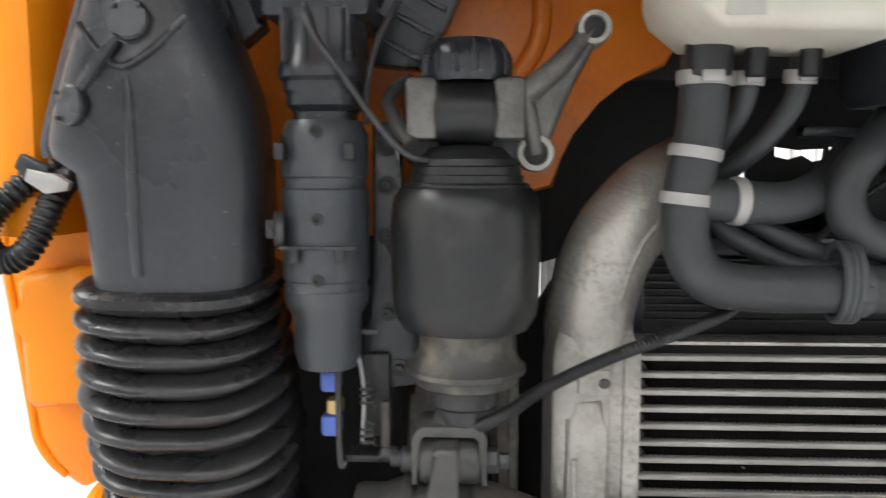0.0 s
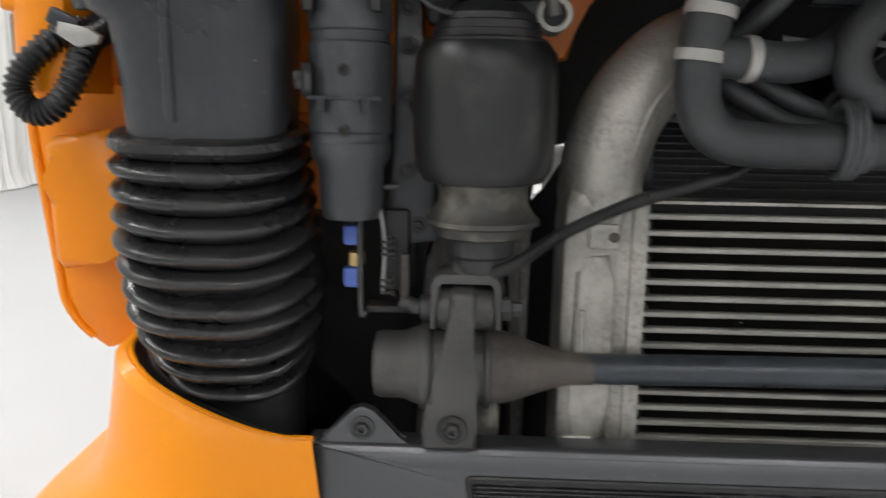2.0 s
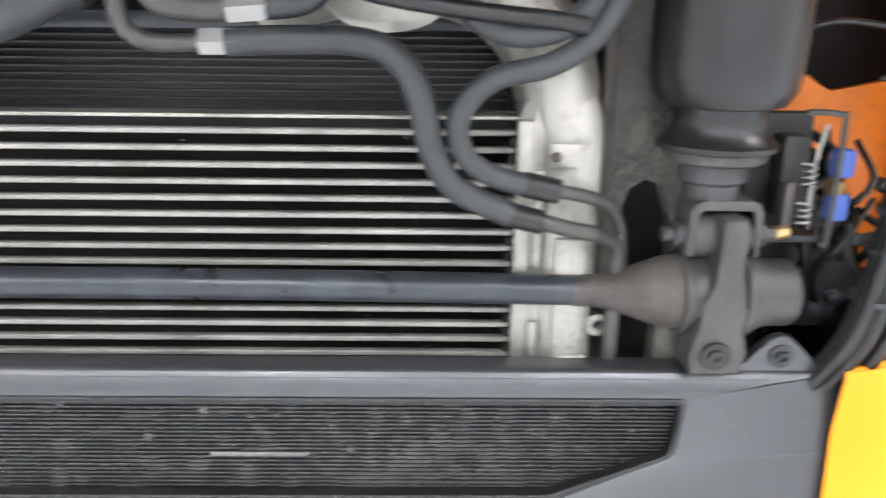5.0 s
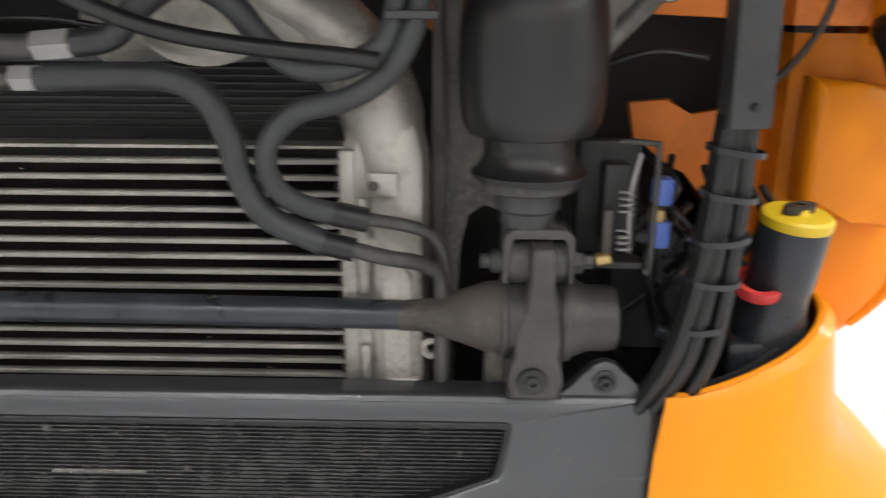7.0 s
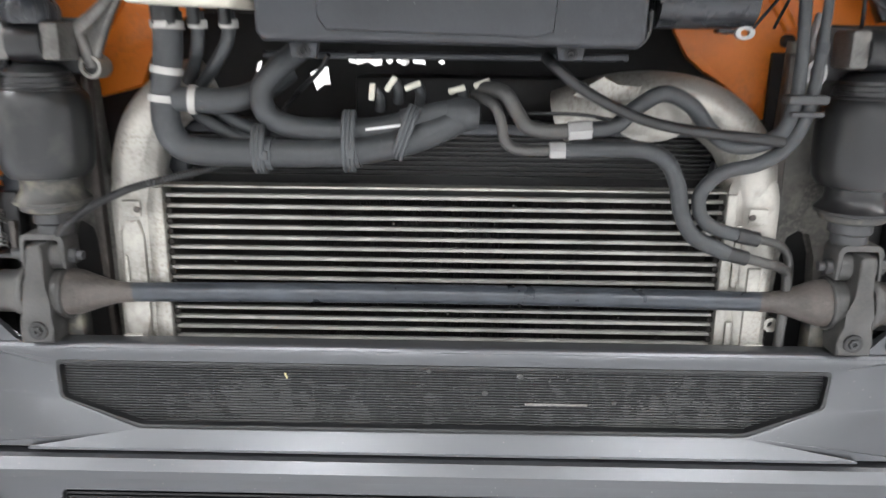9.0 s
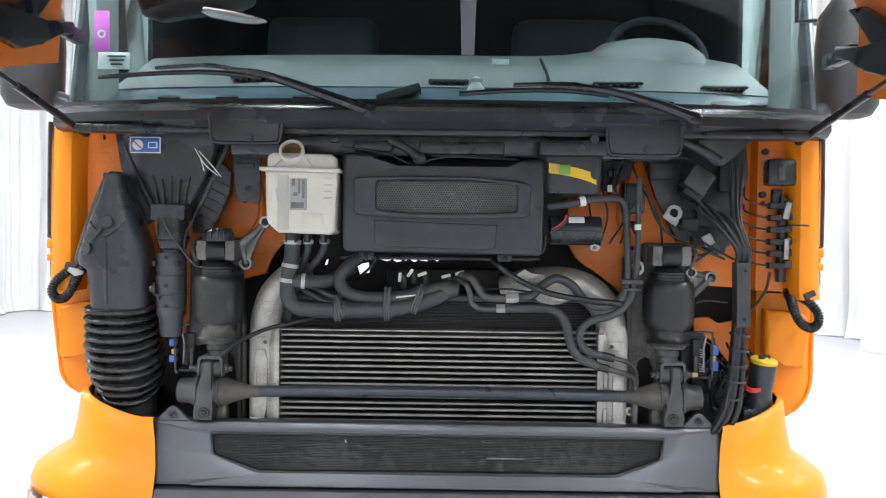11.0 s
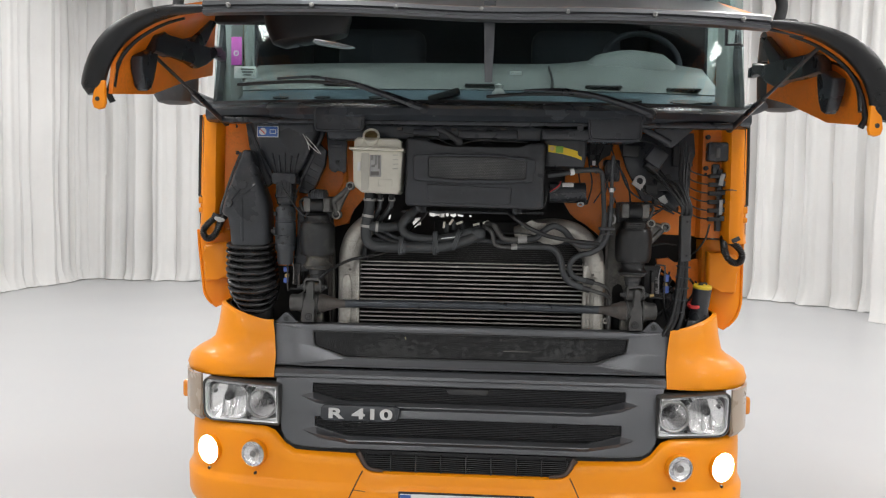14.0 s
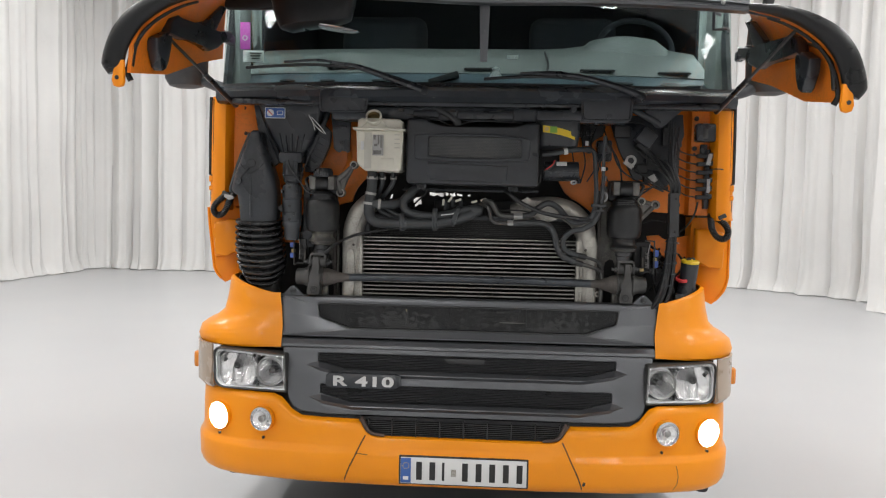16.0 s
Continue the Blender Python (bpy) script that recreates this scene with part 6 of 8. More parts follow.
def side_member(s):
    """The dusty grey upright beside the cooling pack, arched at its foot."""
    g = thing("frame_upright", (s * 0.61, 0.14, 1.0), "dusty grey steel upright beside the cooling pack", "frame", "frame uprights")
    pts = [(0.575, 1.62), (0.66, 1.62), (0.675, 1.40), (0.69, 1.30), (0.70, 1.02), (0.672, 1.02), (0.665, 1.25), (0.650, 1.295), (0.625, 1.305), (0.602, 1.29), (0.592, 1.25), (0.590, 1.02), (0.568, 1.02), (0.566, 1.30)]
    if s < 0:
        pts = [(max(x, 0.605) if z > 1.31 else x + 0.02, z) for x, z in pts]
    part("plate", prism([(s * x, z) for x, z in pts], 0.12, 0.15, 0.006), DIRTY_STEEL, g)
    part("edge_rib", prism([(s * (x if s > 0 else x + 0.034), z) for x, z in [(0.566, 1.60), (0.578, 1.60), (0.580, 1.32), (0.572, 1.05), (0.562, 1.05)]], 0.10, 0.122, 0.004), RUST, g)
    if s > 0:
        part("dark_liner", prism([(s * x, z) for x, z in [(0.568, 1.6), (0.60, 1.6), (0.60, 1.0), (0.568, 1.0)]], 0.18, 0.19), BLACK_SHADE, g)


def underbody():
    g = thing("underbody", (0, 1.2, 0.4), "black truck underbody with added panels that block light", "chassis")
    # tray added to shut out light from below the bay
    part("tray", box((0, 0.22, 0.915), (2.10, 0.46, 0.05), 0.01), BLACK_SHADE, g)
    part("front_crossmember", box((0, 0.05, 0.905), (1.50, 0.06, 0.10), 0.01), BLACK_SHADE, g)
    part("front_crossmember", box((0, -0.01, 0.55), (1.9, 0.14, 0.30), 0.02), BLACK_SHADE, g)
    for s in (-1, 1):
        part("side_wall", box((s * 0.985, 0.30, 1.03), (0.02, 0.40, 0.22), 0.004), BLACK_SHADE, g)
        part("rail", box((s * 0.45, 1.6, 0.72), (0.09, 3.0, 0.28), 0.01), BLACK_SHADE, g)
        m = axis((s * 0.98, 1.35, 0.502), (s * 2, 1.35, 0.502))
        w = part("tyre", lathe([(0.29, -0.14), (0.40, -0.155), (0.47, -0.145), (0.498, -0.11), (0.50, 0.0), (0.498, 0.11), (0.47, 0.145), (0.40, 0.155), (0.29, 0.14), (0.28, 0.0), (0.29, -0.14)], m, 48), BLACK_RUBBER, g, "black truck tyre")
        part("rim", lathe([(0, 0.06), (0.12, 0.06), (0.16, 0.02), (0.24, 0.03), (0.275, 0.10), (0.292, 0.13), (0.285, 0.0), (0.2, -0.02), (0, -0.02)], m, 40), CAST, w)
    # unseen plate and boxes added to keep the floor under the truck dark
    part("belly_plate", box((0, 1.78, 0.42), (2.0, 3.2, 0.03), 0.01), BLACK_SHADE, g)
    part("rear_body", box((0, 3.3, 0.38), (2.1, 0.10, 0.66), 0.02), BLACK_SHADE, g)
    for s in (-1, 1):
        part("entry_step", box((s * 1.10, 0.52, 0.56), (0.06, 0.62, 0.68), 0.02), BLACK_SHADE, g)
        part("step_box", box((s * 1.06, 2.55, 0.55), (0.10, 1.5, 0.80), 0.02), BLACK_SHADE, g)
    part("engine", box((0, 1.2, 0.9), (0.85, 1.3, 0.9), 0.05), BLACK_SHADE, g)


# ---- air intake ----
def squircle(cx, cy, a, b, z, n=32, p=0.62, skew=0.0):
    out = []
    for k in range(n):
        t = 2 * math.pi * k / n
        out.append((cx + a * math.copysign(abs(math.cos(t)) ** p, math.cos(t)), cy + b * math.copysign(abs(math.sin(t)) ** p, math.sin(t)) , z + skew * math.sin(t)))
    return out


def intake_duct():
    g = thing("intake_duct", (-0.93, 0.05, 1.15), "black plastic air intake duct on worn ribbed rubber bellows", "air duct")
    lv = [(1.832, -0.957, -0.930, 0.040), (1.824, -0.966, -0.919, 0.048), (1.78, -0.984, -0.908, 0.052), (1.72, -1.006, -0.888, 0.058), (1.67, -1.024, -0.868, 0.064),
          (1.63, -1.036, -0.854, 0.068), (1.60, -1.046, -0.847, 0.069), (1.575, -1.050, -0.845, 0.069), (1.562, -1.046, -0.843, 0.069), (1.548, -1.024, -0.843, 0.069), (1.50, -1.015, -0.844, 0.069), (1.43, -1.010, -0.847, 0.068)]
    part("duct", loft([squircle((a + b) / 2, 0.045, (b - a) / 2, d, z, p=0.55) for z, a, b, d in lv]), DUCT_PLASTIC, g)
    part("ridge", tube([(-0.957, -0.014, 1.645), (-0.953, -0.020, 1.62), (-0.952, -0.022, 1.55), (-0.951, -0.022, 1.47), (-0.950, -0.021, 1.452)], 0.006, 10, 6), DUCT_PLASTIC, g)
    part("crease", tube([(-0.900, -0.012, 1.690), (-0.93, -0.020, 1.66), (-0.957, -0.022, 1.645), (-0.975, -0.020, 1.655), (-1.003, -0.010, 1.685)], 0.004, 8, 6), DUCT_PLASTIC, g)
    for x, z in ((-0.950, 1.687), (-1.008, 1.610)):
        d = part("disc", lathe([(0, -0.004), (0.0185, -0.004), (0.019, 0.002), (0.017, 0.004), (0, 0.004)], axis((x, -0.021, z), (x - (0.5 if z < 1.65 else 0.0), -1, z + 0.12)), 26), DUCT_PLASTIC, g, "round moulded boss")
        for k in range(4):
            a = math.pi / 4 + k * math.pi / 2
            part("dimple", box((x + 0.0165 * math.cos(a), -0.0246 + (0.008 * math.cos(a) + 0.006 if z < 1.65 else 0.0), z + 0.0165 * math.sin(a)), (0.004, 0.003, 0.004), 0.0005), BLACK_SHADE, d)
    part("strip", tube([(-0.998, -0.020, 1.626), (-0.980, -0.023, 1.648), (-0.962, -0.022, 1.670)], 0.0065, 8, 4), DUCT_PLASTIC, g)
    part("outer_flange", tube([(-0.972, 0.035, 1.822), (-1.012, 0.03, 1.72), (-1.054, 0.03, 1.59), (-1.056, 0.03, 1.563)], 0.010, 8, 6), DUCT_PLASTIC, g)
    # ribbed bellows: broad flattened ribs with deep folds between
    ribs, top, low = 10, 1.426, 1.180
    rings = []
    n = ribs * 14
    for i in range(n + 1):
        t = i / n
        z = top + (low - top) * t
        w = (0.5 - 0.5 * math.cos(2 * math.pi * ribs * t)) ** 0.42
        uneven = 0.0025 * noise.noise((math.floor(ribs * t) * 1.7, 3, 5))
        squeeze = 0.024 * max(0, t - 0.70) / 0.30
        a = 0.082 + (0.021 + uneven) * w + 0.004 * math.sin(math.pi * t) - squeeze
        b = 0.066 + (0.021 + uneven) * w + 0.004 * math.sin(math.pi * t) - squeeze * 0.8
        ring = squircle(-0.932 + 0.016 * t * t, 0.045 + 0.045 * t * t, a, b, z, 44, 0.74, skew=0.012 + 0.030 * t)
        sag = 0.006 * noise.noise((math.floor(ribs * t) * 0.9, 8, 1))
        rings.append([(x, y, zz + sag * math.cos(2 * math.pi * k / 44 + 1.0) + 0.0016 * noise.noise((x * 30, y * 30, math.floor(ribs * t)))) for k, (x, y, zz) in enumerate(ring)])
    part("bellows", loft(rings), BELLOWS, g, "worn black ribbed rubber bellows", sharp=70)
    part("bellows_band", loft([squircle(-0.931, 0.045, 0.090 + d, 0.075 + d, z, 44, 0.62, skew=0.012) for z, d in ((1.447, 0.0), (1.446, 0.004), (1.442, 0.009), (1.434, 0.010), (1.430, 0.006), (1.426, 0.0))]), BELLOWS, g, "glossy collar on the bellows")
    part("outlet", loft([squircle(-0.92, 0.085, 0.07, 0.045, z, 32, 0.75) for z in (1.20, 1.10, 1.0)]), BLACK_SHADE, g)


def dust_separator():
    """The black funnel with its dust-valve cylinder."""
    g = thing("cyclone_funnel", (-0.77, 0.05, 1.6), "black plastic air funnel with moulded ribs", "air duct")
    lv = [(1.968, -0.915, -0.615), (1.94, -0.915, -0.617), (1.88, -0.895, -0.635), (1.82, -0.868, -0.662), (1.77, -0.838, -0.690), (1.73, -0.815, -0.712), (1.70, -0.812, -0.716)]
    part("funnel", loft([squircle((a + b) / 2, 0.07, (b - a) / 2, 0.075 - 0.02 * (1.968 - z) / 0.27, z, 36, 0.4) for z, a, b in lv]), PLASTIC, g)
    for s in (-1, 1):
        part("flange", tube([(-0.765 + s * 0.155, 0.06, 1.968), (-0.765 + s * 0.150, 0.05, 1.92), (-0.765 + s * 0.10, 0.045, 1.80), (-0.765 + s * 0.058, 0.045, 1.71)], 0.012, 8, 6), PLASTIC, g)
    for k in range(5):
        x = -0.80 + 0.018 * k
        part("rib", tube([(x + 0.5 * (x + 0.764), 0.006, 1.82 - 0.01 * (k % 2)), (x + 0.2 * (x + 0.764), 0.004, 1.77), (x, 0.008, 1.725)], 0.004, 8, 4), PLASTIC, g)
    for name, pts in (("wing", [(-0.665, 1.90), (-0.600, 1.835), (-0.606, 1.775), (-0.640, 1.700), (-0.662, 1.655), (-0.715, 1.660), (-0.712, 1.74), (-0.69, 1.80)]),
                      ("wing", [(-0.945, 1.968), (-0.925, 1.845), (-0.885, 1.750), (-0.850, 1.680), (-0.826, 1.700), (-0.86, 1.79), (-0.90, 1.86), (-0.905, 1.968)])):
        part(name, prism(pts, 0.04, 0.075, 0.006), PLASTIC, g, "black ribbed funnel edge")
    for k in range(6):
        t = k / 5
        part("wing_rib", box((-0.625 - 0.062 * t, 0.036, 1.80 - 0.125 * t), (0.050, 0.010, 0.005), 0.001, Matrix.Rotation(0.5, 4, "Y")), PLASTIC, g)
    v = thing("dust_valve", (-0.783, 0.03, 1.36), "black plastic cylinder with strap ribs beside the strut", "filter housing")
    part("neck_clip", box((-0.785, 0.045, 1.716), (0.102, 0.09, 0.048), 0.008), PLASTIC, v)
    part("neck", loft([squircle(-0.783, 0.04, r, r + 0.004, z, 30, 0.6) for z, r in ((1.70, 0.040), (1.655, 0.040), (1.648, 0.043), (1.638, 0.043), (1.634, 0.039), (1.626, 0.039), (1.622, 0.036), (1.612, 0.036), (1.606, 0.030), (1.598, 0.030))]), PLASTIC, v)
    for dx in (-0.03, -0.01, 0.01, 0.03):
        part("neck_rib", box((-0.783 + dx, -0.005, 1.675), (0.004, 0.006, 0.05), 0.001), PLASTIC, v)
    part("neck_ring", lathe([(0, 1.598), (0.022, 1.598), (0.024, 1.602), (0.022, 1.607), (0, 1.607)], Matrix.Translation((-0.783, 0.03, 0)), 20), CLAMP, v, "pale clamp ring")
    part("warning_sticker", box((-0.833, -0.010, 1.906), (0.082, 0.003, 0.040), 0.001), BLUE, g, "blue warning sticker")
    part("sticker_edge", box((-0.833, -0.0088, 1.906), (0.088, 0.003, 0.046), 0.001), WHITE, g)
    part("sticker_disc", lathe([(0, 0), (0.015, 0), (0.015, 0.001), (0, 0.001)], axis((-0.853, -0.0120, 1.906), (-0.853, -1, 1.906)), 24), WHITE, g)
    part("sticker_bar", box((-0.853, -0.0135, 1.906), (0.028, 0.001, 0.004), 0, Matrix.Rotation(0.75, 4, "Y")), RED, g)
    part("sticker_book", box((-0.811, -0.0120, 1.906), (0.026, 0.001, 0.018), 0), WHITE, g)
    part("sticker_book", box((-0.811, -0.0128, 1.906), (0.020, 0.001, 0.012), 0), BLUE, g)
    g.location, g.scale = (-0.800, 0.10, 1.598), (1.028, 1, 1.028)
    ties = thing("cable_tie", (-0.65, 0.0, 1.86), "two long white cable tie tails", "cable tie")
    part("tail", tube([(-0.686, -0.005, 1.900), (-0.668, -0.012, 1.872), (-0.650, -0.01, 1.848), (-0.620, 0.0, 1.822)], 0.0018, 6, 5), WHITE, ties)
    part("tail", tube([(-0.674, -0.005, 1.892), (-0.650, -0.014, 1.868), (-0.630, -0.012, 1.845), (-0.612, 0.0, 1.820)], 0.0018, 6, 5), WHITE, ties)
    part("tail", tube([(-0.668, -0.012, 1.872), (-0.660, -0.016, 1.850), (-0.657, -0.012, 1.835)], 0.0018, 6, 5), WHITE, ties)
    ties.location.x -= 0.018
    c = Matrix.Translation((-0.783, 0.03, 0))
    part("barrel", lathe([(0, 1.600), (0.036, 1.598), (0.042, 1.585), (0.0425, 1.545), (0.040, 1.543), (0.040, 1.534), (0.0425, 1.532), (0.0425, 1.445), (0.0405, 1.443), (0.0405, 1.436), (0.042, 1.434), (0.041, 1.420), (0.034, 1.408), (0.033, 1.37), (0.028, 1.355), (0, 1.354)], c, 36), BARREL, v)
    part("strap", box((-0.783, -0.012, 1.478), (0.072, 0.006, 0.004), 0.001), PLASTIC, v)
    for x in (-0.805, -0.762):
        part("clip", box((x, -0.013, 1.472), (0.008, 0.006, 0.016), 0.001), PLASTIC, v)
    for z in (1.587, 1.505, 1.447):
        part("screw", lathe([(0, 0), (0.006, 0), (0.006, 0.004), (0.003, 0.0045), (0.0025, 0.002), (0, 0.002)], axis((-0.783, -0.0115, z), (-0.783, -1, z)), 12), BLACK_SHADE, v)
    for x, z in ((-0.818, 1.568), (-0.752, 1.568)):
        part("notch", box((x, -0.004, z), (0.010, 0.02, 0.016), 0.002), BLACK_SHADE, v)
    part("side_nut", bolt((-0.825, 0.0, 1.495), (-1, -0.3, 0), 0.010, 0.008), STEEL_DARK, v)


def strut_side_plate():
    g = thing("mounting_strip", (-0.725, 0.07, 1.3), "narrow black mounting strip with small bolts", "bracket")
    part("strip", prism([(-0.742, 1.60), (-0.712, 1.60), (-0.710, 1.40), (-0.695, 1.395), (-0.692, 1.325), (-0.745, 1.318), (-0.752, 1.33), (-0.752, 1.385), (-0.740, 1.40)], 0.07, 0.085, 0.003), PLASTIC, g)
    for z in (1.575, 1.535, 1.483, 1.402):
        part("bolt", bolt((-0.727, 0.070, z), (0, -1, 0), 0.006, 0.005), STEEL_DARK, g)
    part("bolt", bolt((-0.715, 0.069, 1.342), (0, -1, 0), 0.006, 0.005), STEEL_DARK, g)
    part("air_line", tube([(-0.722, 0.05, 1.475), (-0.712, 0.035, 1.455), (-0.706, 0.03, 1.435), (-0.708, 0.04, 1.41)], 0.004, 8, 5), CAST, g)


def valve_unit(s, x, y):
    """The small levelling valve with blue connectors and springs."""
    g = thing("levelling_valve", (x, y, 1.25), "small steel levelling valve with blue connectors and springs", "valve", "levelling valves")
    part("body", box((x + s * 0.006, y + 0.02, 1.315), (0.03, 0.03, 0.09), 0.004), BLACK_SHADE, g)
    part("rod", tube([(x - s * 0.024, y - 0.01, 1.247), (x - s * 0.03, y - 0.012, 1.255), (x - s * 0.030, y - 0.012, 1.372), (x - s * 0.024, y - 0.012, 1.385), (x + s * 0.010, y - 0.01, 1.387)], 0.0032, 8, 6), CAST, g)
    part("rod", tube([(x - s * 0.012, y - 0.012, 1.375), (x - s * 0.004, y - 0.014, 1.33), (x - s * 0.006, y - 0.014, 1.27)], 0.0022, 8, 5), ZINC, g)
    for z in (1.345, 1.298):
        part("connector", box((x - s * 0.040, y, z - 0.012), (0.020, 0.022, 0.030 if s < 0 else 0.022), 0.004), BLUE_PLASTIC, g, "blue plastic connector")
    part("brass_fitting", box((x - s * 0.036, y, 1.306), (0.016, 0.018, 0.016), 0.003), BRASS, g)
    for z in (1.310, 1.268):
        coil = [(x + 0.007 * math.cos(a), y - 0.014 + 0.007 * math.sin(a), z + 0.0011 * a) for a in [k * math.pi / 5 for k in range(36)]]
        part("spring", tube(coil, 0.0015, 6, 1, smooth=False), ZINC if s < 0 else CAST, g)
    part("lever", box((x + s * 0.018, y - 0.01, 1.29), (0.010, 0.012, 0.05), 0.003), RUST, g)
    part("foot", box((x, y + 0.01, 1.25), (0.05, 0.03, 0.008), 0.002), BLACK_SHADE, g)
    part("back_plate", box((x + s * 0.01, y + 0.05, 1.315), (0.07 if s < 0 else 0.034, 0.02, 0.13 if s < 0 else 0.10), 0.005), BLACK_SHADE, g)
    part("joint", rod((x + s * 0.012, y - 0.012, 1.262), (x + s * 0.03, y - 0.012, 1.258), 0.008), BRASS if s < 0 else CAST, g)


# ---- tank, cover box and other units ----
def reservoir():
    g = thing("coolant_reservoir", (-0.385, -0.03, 1.66), "ivory plastic coolant reservoir with an open filler neck", "reservoir")
    low = [(-0.442, 1.662), (-0.30, 1.658), (-0.288, 1.668), (-0.281, 1.80), (-0.280, 1.832), (-0.480, 1.832), (-0.476, 1.70), (-0.470, 1.685)]
    part("tank", prism(low, -0.105, 0.06, 0.014, seg=3), TANK, g)
    up = [(-0.476, 1.836), (-0.284, 1.832), (-0.284, 1.868), (-0.300, 1.880), (-0.460, 1.882), (-0.474, 1.872)]
    part("upper_tank", prism(up, -0.10, 0.06, 0.010, seg=3), TANK, g)
    part("seam_rim", prism([(-0.492, 1.842), (-0.272, 1.837), (-0.272, 1.828), (-0.492, 1.832)], -0.118, 0.07, 0.003), TANK, g)
    m = axis((-0.406, -0.070, 1.866), (-0.405, -0.112, 1.890))
    part("neck", lathe([(0.030, -0.02), (0.031, 0.028), (0.034, 0.030), (0.034, 0.046), (0.032, 0.048), (0.0265, 0.048), (0.0255, 0.0)], m, 36), TANK, g, "open ribbed filler neck")
    part("neck_inside", lathe([(0.0262, 0.040), (0.0258, 0.020), (0, 0.018)], m, 28), NECK, g, "brown stained inside of the neck")
    for s in (-1, 1):
        part("gusset", prism([(-0.404 + s * 0.030, 1.880), (-0.404 + s * 0.056, 1.845), (-0.404 + s * 0.050, 1.843), (-0.404 + s * 0.026, 1.865)], -0.108, -0.09, 0.001), TANK, g)
    part("label", box((-0.386, -0.1065, 1.768), (0.046, 0.002, 0.086), 0.0005), ZINC, g, "silver foil label with dark print")
    for x, z, w, h in ((-0.400, 1.800, 0.008, 0.018), (-0.384, 1.790, 0.005, 0.040), (-0.372, 1.782, 0.008, 0.050), (-0.395, 1.768, 0.014, 0.010), (-0.388, 1.738, 0.034, 0.016)):
        part("print_bar", box((x, -0.1080, z), (w, 0.001, h), 0), MOUNT, g)
    part("level_band", box((-0.428, -0.1055, 1.745), (0.030, 0.002, 0.150), 0.0006), BAND, g, "grey translucent level band")
    for k in range(4):
        part("level_mark", box((-0.306, -0.1058, 1.812 - 0.018 * k), (0.022, 0.002, 0.004), 0.0005), BAND, g)
    part("mould_mark", box((-0.452, -0.1065, 1.765), (0.012, 0.002, 0.036), 0.0005), WHITE, g)
    fr = [(-0.375, 1.715), (-0.318, 1.715), (-0.318, 1.685), (-0.375, 1.685)]
    part("mould_panel", prism(fr, -0.1068, -0.10, 0.0012), TANK, g)
    for x, w in ((-0.424, 0.056), (-0.381, 0.026), (-0.333, 0.026)):
        part("outlet", rod((x, 0.0, 1.672), (x, 0.003, 1.635), w * 0.38), BLACK_RUBBER, g)


